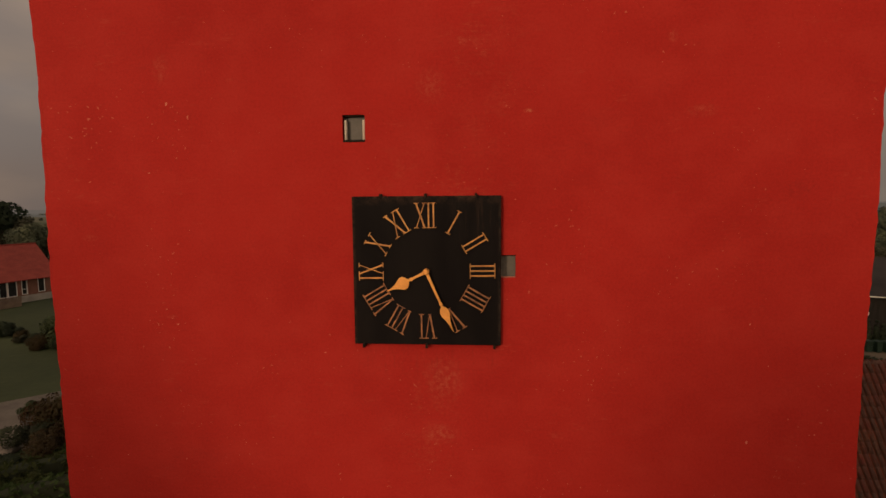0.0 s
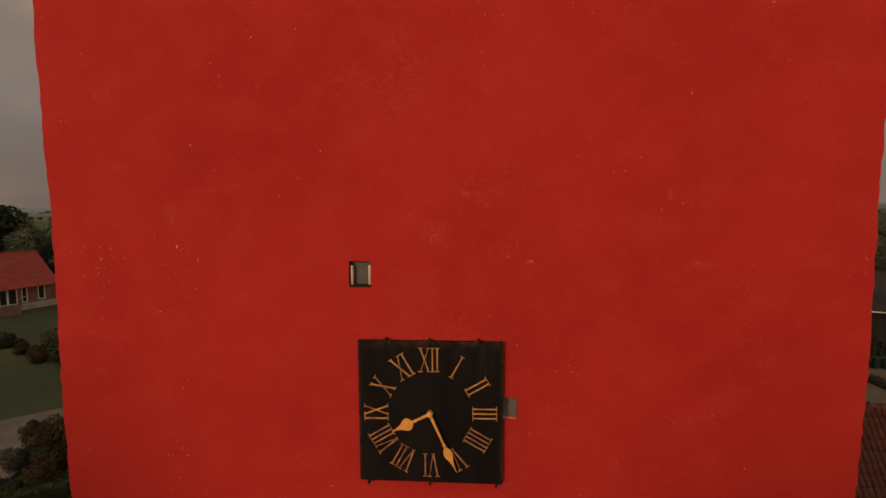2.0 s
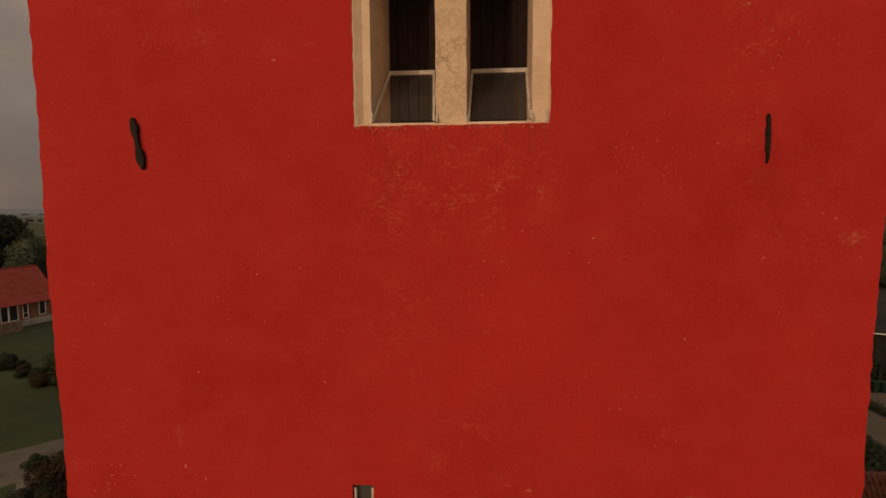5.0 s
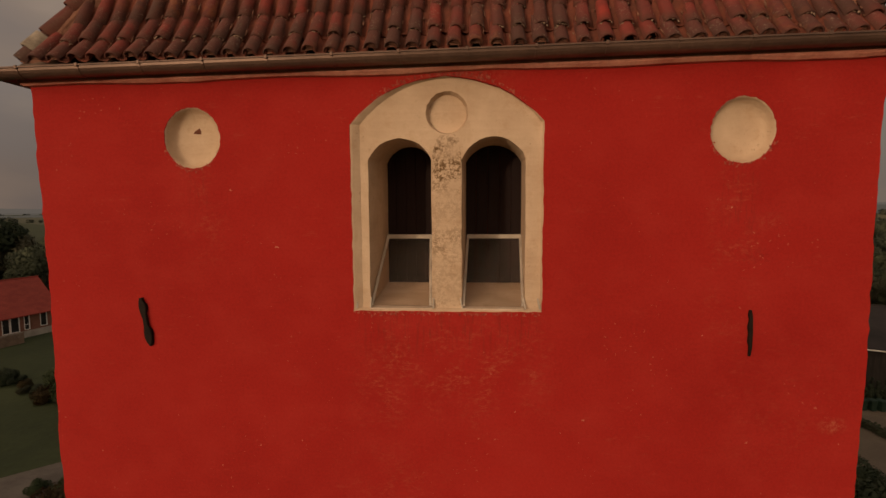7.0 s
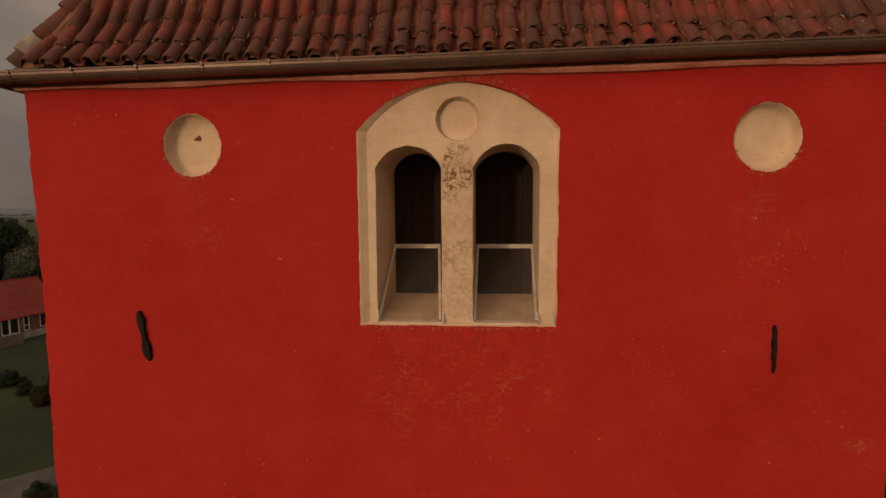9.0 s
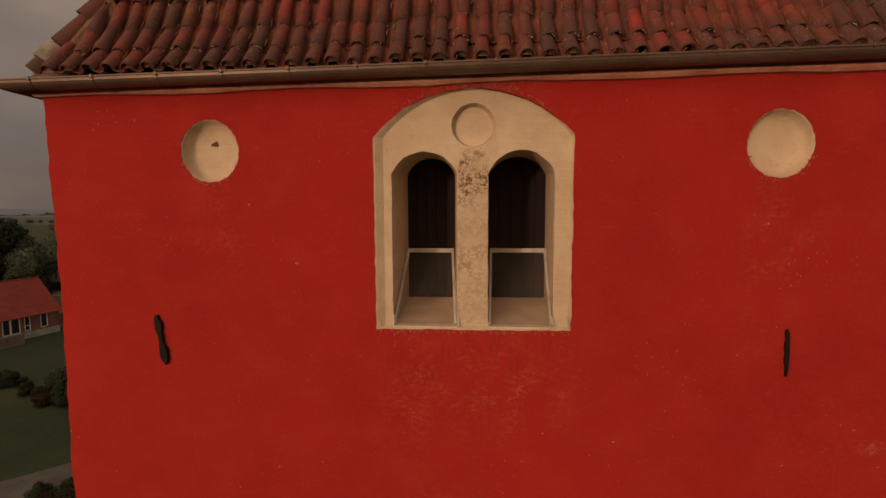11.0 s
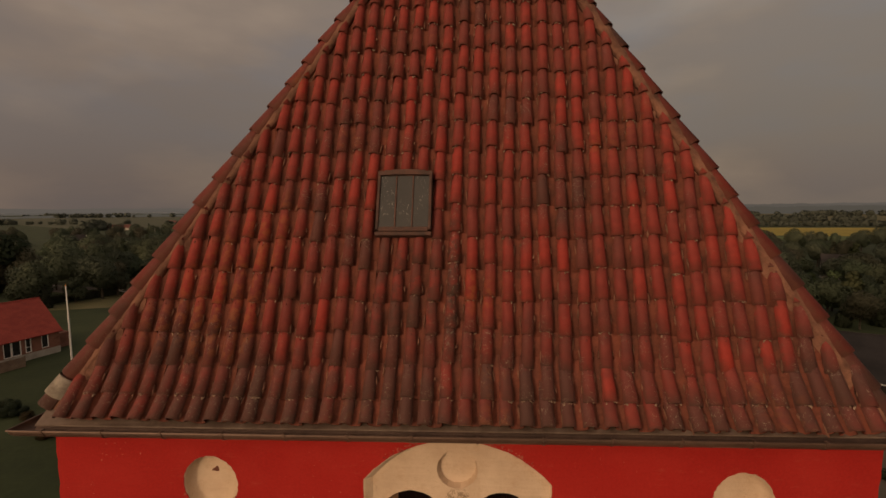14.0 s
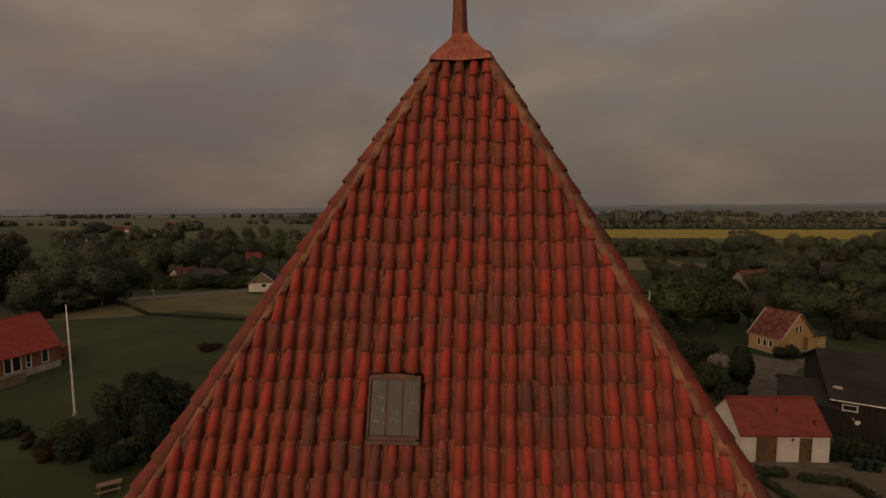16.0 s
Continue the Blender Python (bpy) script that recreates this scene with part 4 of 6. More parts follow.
def cut_tile(m, hips_, arrays, into):
    """A tile trimmed along the hips, as the tiler cut it."""
    bm = bmesh.new()
    vs = [bm.verts.new(p) for p in arrays[0]]
    for q in arrays[1]:
        bm.faces.new([vs[k] for k in q])
    inv = m.inverted()
    for p, q, up in hips_:
        lp = inv @ p
        no = (inv.to_3x3() @ up.cross(q - p)).normalized()
        bmesh.ops.bisect_plane(bm, geom=bm.verts[:] + bm.edges[:] + bm.faces[:], plane_co=lp, plane_no=no, clear_outer=True)
    if len(bm.faces) > 2:
        bm.verts.index_update()
        into.add((np.array([tuple(v.co) for v in bm.verts]), [tuple(v.index for v in f.verts) for f in bm.faces]), m)
    bm.free()


def tile_face(a, b, apex, front_face):
    """Tiles on one slope, from the eave a-b up to the apex."""
    a, b = Vector(a), Vector(b)
    u = (b - a).normalized()
    width = (b - a).length
    mid = (apex - a).dot(u)
    up = apex - a - u * mid
    tall = up.length
    v = up.normalized()
    n = u.cross(v)
    cols = int(width / PITCH) + (1 if front_face else 0)
    off = (0.21 - a.x) % PITCH if front_face else (width - cols * PITCH) / 2
    rows = int(tall / ROW) + 1
    made = 0
    shift = [rng.uniform(-0.04, 0.04) for _ in range(cols + 1)]
    for r in range(rows):
        for c in range(cols + 1):
            for kind in (0, 1):
                s = off + (c + 0.5 * kind) * PITCH
                t = r * ROW if r < 2 else 0.41 + (r - 2) * ROW
                if front_face:
                    s += LEAN * t
                wob = 0.020 * math.sin(c * 0.31 + 1.0) + rng.uniform(-0.012, 0.012) + shift[c] * (0.3, 0.4, 0.6, 0.8, 1.0)[min(r, 4)] + (0.014 * min(0.0, a.x + s + 0.5) if front_face and r > 1 else 0.0)
                tc = t + (0.36 if kind else 0.12)
                edge = -0.10 if front_face and r > 1 else (0.05 if front_face else 0.20)
                lo = mid * tc / tall + edge
                hi = width - (width - mid) * tc / tall - edge
                if t > tall - (1.2 if kind or not front_face else 0.95):
                    continue
                if not lo < s < hi:
                    continue
                p = a + u * (s + rng.uniform(-0.006, 0.006) + 0.01 * math.sin(r * 0.8 + c * 0.2)) + v * (t + wob)
                if front_face and SKY[0] - 0.03 < p.x < SKY[1] + 0.03 and SKY[2] - 0.27 < p.z < SKY[3] - 0.06:
                    if p.z < SKY[3] - 0.36:
                        continue
                    p += v * ((SKY[3] - 0.05 - p.z) / v.z)
                lean = 4.0
                vv = (v + u * LEAN).normalized() if front_face else v
                if front_face and r == 0:
                    p = Vector((p.x, -0.130 + rng.uniform(-0.022, 0.014), 20.174 + wob * 0.4 + 0.007 * p.x))
                    vv = (Vector((0, 0.235, 0.262))).normalized()
                    lean = 1.0
                elif front_face and r == 1:
                    p = Vector((p.x, 0.010, 20.362 + wob * 0.6 + 0.006 * p.x))
                    vv = (Vector((0, 0.19, 0.30))).normalized()
                nn = n if front_face and r > 1 else u.cross(vv)
                rot = Matrix((vv.cross(nn), vv, nn)).transposed().to_4x4()
                if kind:
                    m = Matrix.Translation(p) @ rot @ pose(0, 0, 0.030, -2.0, 0, 0)
                    if front_face and r > 1:
                        cut_tile(m, ((a + u * 0.05, apex + u * 0.05, n), (apex - u * 0.05, b - u * 0.05, n)), nun_arrays, nuns)
                    else:
                        nuns.add(nun_arrays, m)
                    continue
                m = Matrix.Translation(p) @ rot @ pose(0, 0, 0.020, -lean + rng.uniform(-0.9, 0.9), rng.uniform(-3, 3), rng.uniform(-1.6, 1.6))
                if front_face and r == 0 and rng.random() < 0.95:
                    mortar.add(plug_arrays, m)
                reach = (t + LENGTH) * Vector((mid, width - mid)) / tall
                trimmed = front_face and r > 1 and (s - 0.08 < reach[0] + CUT or s + 0.08 > width - reach[1] - CUT)
                if front_face and r > 0 and not trimmed and rng.random() < 0.85:
                    for _ in range(rng.randint(2, 8) + (5 if r < 3 else 0)):
                        q, ang = rng.uniform(0.002, 0.0095), rng.uniform(0.1, 3.04)
                        crumbs.add(crumb_arrays, m @ pose(0.056 * math.cos(ang), rng.uniform(-0.02, 0.015), 0.045 * math.sin(ang), 0, 0, rng.uniform(0, 180)) @ Matrix.Diagonal((q * rng.uniform(1, 2.4), q, q * 0.8, 1)))
                if front_face and not trimmed:
                    for sgn in (-1, 1):
                        if rng.random() < 0.7:
                            q = rng.uniform(0.006, 0.014)
                            beds.add(crumb_arrays, m @ pose(sgn * rng.uniform(0.060, 0.074), rng.uniform(0.02, 0.30), rng.uniform(-0.006, 0.010), 0, 0, rng.uniform(-8, 8)) @ Matrix.Diagonal((q, rng.uniform(0.02, 0.09), q * 0.9, 1)))
                if trimmed:
                    cut_tile(m, ((a + u * CUT, apex + u * CUT, n), (apex - u * CUT, b - u * CUT, n)), monk_arrays if rng.random() < 0.6 else monk_plain, monks)
                elif front_face and 3 <= r < 13 and made < 300:
                    made += 1
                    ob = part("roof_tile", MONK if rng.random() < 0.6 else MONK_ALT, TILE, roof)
                    ob.matrix_world = m
                else:
                    monks.add(monk_arrays if rng.random() < 0.6 else monk_plain, m)
    return u, v, n


EX0, EX1 = XL - 0.07, XR + 0.13
EY0, EY1 = 0.055, DEEP + 0.02
A, B, C, D = Vector((EX0, EY0, E0)), Vector((EX1, EY0, E0)), Vector((EX1, EY1, E0)), Vector((EX0, EY1, E0))
tile_face(A, B, APEX, True)
tile_face(B, C, APEX, False)
tile_face(C, D, APEX, False)
tile_face(D, A, APEX, False)
CRUMB = grainy("pale_mortar", (0.13, 0.080, 0.054), (0.32, 0.23, 0.165), 20.0, 0.95, fine=60)
part("mortar_crumb", crumbs.mesh("mortar_crumb", CRUMB), CRUMB, roof, kind="stuff")
part("bedding_mortar", beds.mesh("bedding_mortar", MORTAR, True), MORTAR, roof, kind="stuff")
part("eaves_mortar", mortar.mesh("eaves_mortar", MORTAR), MORTAR, roof, kind="stuff")
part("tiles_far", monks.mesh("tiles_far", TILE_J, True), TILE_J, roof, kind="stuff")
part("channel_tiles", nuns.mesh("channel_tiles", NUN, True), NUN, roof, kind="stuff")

# hips: half-round ridge tiles bedded in mortar
for i, corner in enumerate((A, B, C, D)):
    foot = corner + Vector(((-1 if i in (0, 3) else 1) * 0.06, (-1 if i in (0, 1) else 1) * 0.09, -0.02))
    v = (APEX - foot).normalized()
    out = Vector((-1 if i in (0, 3) else 1, -1.4 if i in (0, 1) else 1.4, 0)).normalized()
    u = v.cross(out).normalized()
    nn = u.cross(v)
    length = (APEX - foot).length
    rot = Matrix((u, v, nn)).transposed().to_4x4()
    k = 0
    while 0.03 + k * 0.36 < length - ((1.08, 1.16)[i] if i < 2 else 1.6):
        p = foot + v * (0.03 + k * 0.36)
        ob = part("hip_tile", HIP, TILE, roof)
        ob.matrix_world = Matrix.Translation(p) @ rot @ pose(rng.uniform(-0.008, 0.008), 0, (-0.068, -0.092)[i] if i < 2 else -0.14, -2.2 + rng.uniform(-0.8, 0.8), rng.uniform(-4, 4), rng.uniform(-1.2, 1.2))
        k += 1
    if i == 0:
        ob = part("hip_tile", PALE_HIP, TILE, roof, "broken lime-washed hip tile")
        ob.matrix_world = Matrix.Translation(foot + v * 0.26) @ rot @ pose(0.02, -0.1, -0.058, -3, 5, 3)
    if i < 2:
        # mortar packed between the trimmed tiles and the hip, up to the crowns
        side_ = Vector((1 if i == 0 else -1, 0, 0))
        fn = Vector((0, -2.65, 1)).normalized()
        line = (APEX - corner).normalized()
        bm = bmesh.new()
        strip = []
        for k in range(int(((APEX - corner).length - 1.0) / 0.06)):
            p = corner + line * (0.30 + k * 0.06)
            w = rng.uniform(-0.007, 0.010)
            strip.append([bm.verts.new(p + side_ * (d + (w if d > 0.1 else 0)) + fn * (h + rng.uniform(-0.003, 0.003))) for d, h in ((0.0, 0.010), (0.07, 0.040), (0.12, 0.054), (0.16, 0.046), (0.195, -0.01), (0.0, -0.02))])
        for q0, q1 in zip(strip, strip[1:]):
            for k in range(6):
                bm.faces.new((q0[k], q0[(k + 1) % 6], q1[(k + 1) % 6], q1[k]))
        part("hip_mortar", bm, MORTAR, roof, "crumbling tan mortar fillet", smooth=True)
    # mortar bedding along both sides of the hip
    bm = bmesh.new()
    rows_ = []
    for k in range(int((length - 0.95) / 0.09)):
        p = foot + v * (0.02 + k * 0.09)
        w0, w1 = 0.15 + rng.uniform(-0.014, 0.016), 0.15 + rng.uniform(-0.014, 0.016)
        rows_.append([bm.verts.new(p + u * q * w + nn * (h + rng.uniform(-0.005, 0.005))) for q, w, h in ((-1.15, w0, -0.17), (-0.8, w0, -0.092), (0, w0, -0.04), (0.8, w1, -0.092), (1.15, w1, -0.17))])
    for r0, r1 in zip(rows_, rows_[1:]):
        for k in range(4):
            bm.faces.new((r0[k], r0[k + 1], r1[k + 1], r1[k]))
    part("hip_mortar", bm, MORTAR, roof, "crumbling tan mortar bedding", smooth=True)

# crusts of flaking wash round the edges of the white niches
FLAKED = grainy("flaked_wash", (0.20, 0.026, 0.019), (0.42, 0.105, 0.066), 24.0, 0.95, fine=70)
flaked = Joined()


def crust(pts, count, spread):
    """Small flat flakes strewn along a line of (x, z)."""
    for _ in range(count):
        k = rng.randrange(len(pts) - 1)
        f = rng.random()
        x, z = pts[k][0] + (pts[k + 1][0] - pts[k][0]) * f, pts[k][1] + (pts[k + 1][1] - pts[k][1]) * f
        q = rng.uniform(0.003, 0.010)
        flaked.add(crumb_arrays, pose(x + rng.uniform(-0.02, 0.02), -0.001, z + abs(rng.gauss(0, spread)) * (1 if spread > 0 else -1), 0, rng.uniform(0, 180), 0) @ Matrix.Diagonal((q * rng.uniform(1, 2.6), 0.0035, q, 1)))


crust([(x, z + 0.008) for x, z in NICHE[4:-2]], 190, 0.030)
crust([(-0.80, 17.714), (1.02, 17.714)], 120, -0.016)
for cx, cz, rx, rz in (ROUND_L, ROUND_R):
    crust([(cx + (rx + 0.006) * math.cos(a), cz + (rz + 0.006) * math.sin(a)) for a in np.linspace(math.pi * 1.1, math.pi * 1.9, 12)], 46, -0.012)
part("flaking_wash", flaked.mesh("flaking_wash", FLAKED), FLAKED, tower, kind="stuff")

# finial cap and mast
bm = bmesh.new()
CAPX, CAPY = 0.235, 2.70
lv = [(26.63, 0.435, 0.355), (26.67, 0.425, 0.345), (26.80, 0.315, 0.26), (26.98, 0.155, 0.14), (27.06, 0.118, 0.115)]
rr = []
for z, hx, hy in lv:
    ring = []
    for sx, sy, tx, ty in ((-1, -1, 1, 0), (1, -1, 0, 1), (1, 1, -1, 0), (-1, 1, 0, -1)):
        for q in (0.0, 0.5):
            sag = -0.025 * (1 if z < 26.68 and q else 0)
            ring.append(bm.verts.new((CAPX + hx * (sx + 2 * tx * q), CAPY + hy * (sy + 2 * ty * q), z + sag)))
    rr.append(ring)
for a, b in zip(rr, rr[1:]):
    for k in range(8):
        bm.faces.new((a[k], a[(k + 1) % 8], b[(k + 1) % 8], b[k]))
bm.faces.new(rr[-1])
part("finial_cap", bm, CAP, roof, "red-brown painted metal cap streaked pale")
bm = bmesh.new()
tube(bm, [(CAPX - 0.015, CAPY, 26.98), (CAPX - 0.015, CAPY, 27.6), (CAPX - 0.015, CAPY, 28.6)], [0.125, 0.095, 0.06], 6)
part("mast", bm, MAST_SHADED, roof, "tapering red-brown mast")

# skylight: cast-iron frame with three panes
SV = Vector((0, 1, 2.65)).normalized()
SN = Vector((0, -2.65, 1)).normalized()
so = Vector((-0.4775, 0.62, 21.985))
sm = Matrix((Vector((1, 0, 0)), SV, SN)).transposed().to_4x4()
sm.translation = so
W2, H2 = 0.300, 0.66
skylight = part("skylight", box(bmesh.new(), (-W2 + 0.01, 0.0, -0.10), (W2 - 0.01, H2, 0.012)), SKYLIGHT_IRON, tower, "small rusty cast-iron roof skylight with three dusty panes")
skylight.matrix_world = sm
for x in (-W2, W2 - 0.03):
    part("frame", boxed((x, 0, -0.10), (x + 0.03, H2, 0.045), 0.005), SKYLIGHT_IRON, skylight)
part("frame", boxed((-W2 + 0.03, -0.02, -0.10), (W2 - 0.03, 0.03, 0.045), 0.005), SKYLIGHT_IRON, skylight)
bm = bmesh.new()
n = 8
for k in range(n):
    x0, x1 = -W2 + 2 * W2 * k / n, -W2 + 2 * W2 * (k + 1) / n
    h = 0.028 * (1 - ((x0 + x1) / 2 / W2) ** 2)
    box(bm, (x0, H2 - 0.03 + h * 0.3, -0.06), (x1, H2 + 0.012 + h, 0.047))
part("frame", bm, SKYLIGHT_IRON, skylight)
for x in (-0.093, 0.093):
    part("glazing_bar", boxed((x - 0.008, 0.03, 0.0), (x + 0.008, H2 - 0.03, 0.034), 0.002), SKYLIGHT_IRON, skylight)
pane_mat, pn, pl, ps = material("dusty_skylight_pane", 0.18, 0.0, 0.5)
pc = ramp(pn, pl, noise_of(pn, pl, 3.0, 4.0), 0.3, 0.7, (0.020, 0.019, 0.018), (0.036, 0.034, 0.031))
drip = calc(pn, pl, "MULTIPLY", ramp(pn, pl, noise_of(pn, pl, 26.0, 6.0, 0.7, (2.0, 1, 0.7)), 0.60, 0.64), ramp(pn, pl, noise_of(pn, pl, 3.2, 2.0), 0.42, 0.6))
pc = mix(pn, pl, calc(pn, pl, "MULTIPLY", drip, 0.7), pc, (0.42, 0.40, 0.36))
pl.new(pc, ps.inputs["Base Color"])
for k in range(3):
    part("pane", boxed((-0.270 + k * 0.186, 0.03, 0.012), (-0.270 + k * 0.186 + 0.168, H2 - 0.03, 0.020)), pane_mat, skylight)
part("apron", box(bmesh.new(), (-W2 - 0.005, -0.065, -0.06), (W2 + 0.005, -0.02, 0.036), 0.006), SKYLIGHT_IRON, skylight, "rusty sheet apron")

# ---- the clock ----
clock = thing("tower_clock", "square black tower clock with gilded Roman numerals and hands", "clock", pose(-0.102, -0.05, 12.610))
part("dial", boxed((-0.722, 0.0, -0.727), (0.722, 0.045, 0.730), 0.004), FACE, clock, "black painted square dial with weathered edges")
for x, z in ((-0.44, 0.735), (-0.005, 0.735), (0.48, 0.735), (-0.63, -0.735), (-0.005, -0.735), (0.66, -0.735)):
    part("clamp", boxed((x - 0.012, -0.014, z - 0.028), (x + 0.012, 0.05, z + 0.018), 0.004), IRON, clock)


def numeral(text, angle):
    """Strokes of a Roman numeral, its foot towards the middle."""
    bm = bmesh.new()
    h, thick, thin = 0.236, 0.0150, 0.0070
    widths = {"I": 0.052, "V": 0.115, "X": 0.120}
    squeeze = {1: 1.0, 2: 1.0, 3: 0.92, 4: 0.86}[len(text)]
    total = sum(widths[c] for c in text) * squeeze
    x = -total / 2
    y = -0.010

    def stroke(xa, za, xb, zb, w):
        d = Vector((xb - xa, 0, zb - za)).normalized()
        s = Vector((d.z, 0, -d.x)) * w / 2
        p, q = Vector((xa, 0, za)), Vector((xb, 0, zb))
        for c in ((p - s, p + s, q + s, q - s),):
            f = [bm.verts.new((v.x, y, v.z)) for v in c]
            b = [bm.verts.new((v.x, 0.002, v.z)) for v in c]
            bm.faces.new(f)
            for k in range(4):
                bm.faces.new((f[k], f[(k + 1) % 4], b[(k + 1) % 4], b[k]))

    for c in text:
        w = widths[c] * squeeze
        m = x + w / 2
        g = w * 0.36
        if c == "I":
            stroke(m, -h / 2, m, h / 2, thick * 0.9)
            for z in (-h / 2, h / 2):
                stroke(m - 0.025, z, m + 0.025, z, thin)
        elif c == "V":
            stroke(m - g, h / 2, m, -h / 2, thick)
            stroke(m + g, h / 2, m + 0.004, -h / 2, thin)
            for z, o in ((h / 2, -g), (h / 2, g)):
                stroke(m + o - 0.024, z, m + o + 0.024, z, thin)
            stroke(m - 0.016, -h / 2, m + 0.020, -h / 2, thin)
        else:
            stroke(m - g, h / 2, m + g, -h / 2, thick)
            stroke(m + g, h / 2, m - g, -h / 2, thin)
            for z in (h / 2, -h / 2):
                for o in (-g, g):
                    stroke(m + o - 0.022, z, m + o + 0.022, z, thin)
        x += w
    a = radians(angle)
    bmesh.ops.transform(bm, verts=bm.verts, matrix=Matrix.Translation((0.543 * math.sin(a), 0, 0.543 * math.cos(a))) @ Matrix.Rotation(a, 4, "Y"))
    part("numeral", bm, GOLD_WORN if 100 < angle < 255 else GOLD, clock)


for k, text in enumerate(("I", "II", "III", "IIII", "V", "VI", "VII", "VIII", "IX", "X", "XI", "XII")):
    numeral(text, 30 * (k + 1) - 0.6)


def clock_hand(angle, length, bulb, wide, y, label):
    """A rod with a heart-shaped blade that ends in a point."""
    right = [(0.014, 0.0), (0.010, bulb - 0.115), (0.017, bulb - 0.105), (0.017, bulb - 0.092), (0.009, bulb - 0.082)]
    for f, q in ((0.0, 0.22), (0.07, 0.62), (0.15, 0.90), (0.24, 1.0), (0.33, 0.94), (0.43, 0.72), (0.54, 0.46), (0.66, 0.27), (0.80, 0.15), (1.0, 0.04)):
        right.append((wide * q, bulb - 0.07 + f * (length - bulb + 0.07)))
    out = right + [(-x, z) for x, z in reversed(right)]
    bm = prism(out, out, y, y + 0.008)
    a = radians(angle)
    bmesh.ops.transform(bm, verts=bm.verts, matrix=Matrix.Rotation(a, 4, "Y"))
    part("clock_hand", bm, HANDGOLD, clock, label)


clock_hand(243.3, 0.43, 0.265, 0.064, -0.030, "short gilded hour pointer with heart blade")
clock_hand(155.8, 0.645, 0.44, 0.045, -0.045, "long gilded minute pointer with heart blade")
bm = bmesh.new()
tube(bm, [(0, 0.0, 0), (0, -0.055, 0), (0, -0.065, 0)], [0.030, 0.030, 0.018], 14)
part("hub", bm, HANDGOLD, clock)


# ---- ground, fields and roads ----
bm = bmesh.new()
bmesh.ops.create_grid(bm, x_segments=12, y_segments=12, size=4600)
part("ground", bm, GRASS, None, "wide grassy land around the church", kind="structure")


def sheet(name, pts, z, mat, label, jitter=0.0, step=6.0, kind="structure"):
    """A thin patch of ground with an uneven edge."""
    r = random.Random(len(pts) * 7 + int(abs(pts[0][0])))
    out = []
    for i, (x, y) in enumerate(pts):
        x2, y2 = pts[(i + 1) % len(pts)]
        n = max(1, int(math.hypot(x2 - x, y2 - y) / step)) if jitter else 1
        for k in range(n):
            out.append((x + (x2 - x) * k / n + r.uniform(-jitter, jitter), y + (y2 - y) * k / n + r.uniform(-jitter, jitter)))
    bm = bmesh.new()
    f = [bm.verts.new((x, y, z)) for x, y in out]
    b = [bm.verts.new((x, y, -0.3)) for x, y in out]
    bm.faces.new(f)
    for k in range(len(f)):
        bm.faces.new((f[k], f[(k + 1) % len(f)], b[(k + 1) % len(f)], b[k]))
    bmesh.ops.triangulate(bm, faces=[q for q in bm.faces if len(q.verts) > 4])
    return part(name, bm, mat, None, label, kind=kind)


sheet("field", [(-100, 88), (-80, 95), (-69, 102), (-45, 95), (-50, 118), (-67, 125), (-75, 122), (-93, 110)], 0.03, MEADOW, "dry pale meadow strip", 0.8)
sheet("field", [(-163, 231), (-142, 223), (-198, 310), (-225, 320)], 0.05, FAR_CROP, "small light green paddock", 1.5)
sheet("field", [(-260, 390), (-120, 390), (-290, 1000), (-620, 980)], 0.08, FAR_CROP, "distant green field", 4, 40)
sheet("field", [(-500, 520), (-320, 560), (-760, 1700), (-1900, 1500)], 0.10, FAR_CROP, "distant green field", 4, 60)
sheet("field", [(60, 181), (86, 172), (104, 195), (73, 228)], 0.05, MEADOW, "pale lawn between trees", 1.2)
sheet("rape_field", [(90, 384), (310, 352), (430, 494), (120, 521)], 0.09, RAPE, "flat field of yellow flowering rape", 2.0, 25)
sheet("field", [(150, 330), (262, 296), (305, 346), (120, 376)], 0.07, CROP, "green field before the rape", 2.0, 25)
# pale colour here stands for haze over the far ground
sheet("field", [(300, 700), (900, 620), (1500, 1500), (500, 1700)], 0.12, MEADOW, "distant field paled for haze", 5, 80)
sheet("water", [(-4500, 2300), (-2300, 3300), (-1100, 4500), (-4500, 4500)], 0.15, grainy("grey_sea", (0.24, 0.235, 0.23), (0.30, 0.295, 0.285), 0.004, 0.5, fine=0.05, bumps=0), "flat grey sea on the horizon")
sheet("yard", [(22, 26), (46, 26), (46, 41.4), (36.2, 41.6), (35.4, 39.8), (25.5, 39.4)], 0.02, EARTH, "bare earth and gravel yard", 0.25, 2.5)
sheet("road", [(34.5, 53), (41.0, 53.5), (41.5, 56), (47.5, 64.5), (52, 68.5), (62, 70.5), (62, 72.5), (50, 70.5), (45.5, 75), (42.5, 70), (36.5, 60)], 0.025, GRAVEL, "grey gravel road between houses", 0.3, 3)
sheet("road", [(-60, 0.5), (-45, 13.5), (-32.8, 24.1), (-29.8, 26.7), (-18, 38), (-8, 60), (-4, 60), (-14, 35), (-26.2, 23.3), (-29.0, 20.2), (-42, 9), (-57, -4)], 0.02, GRAVEL, "pale gravel track", 0.2, 2.5)
sheet("road", [(-130, 118), (-98, 106), (-94, 112), (-66, 126), (-60, 133), (-72, 131), (-96, 117), (-128, 124)], 0.045, GRAVEL, "pale village road", 0.3, 4)


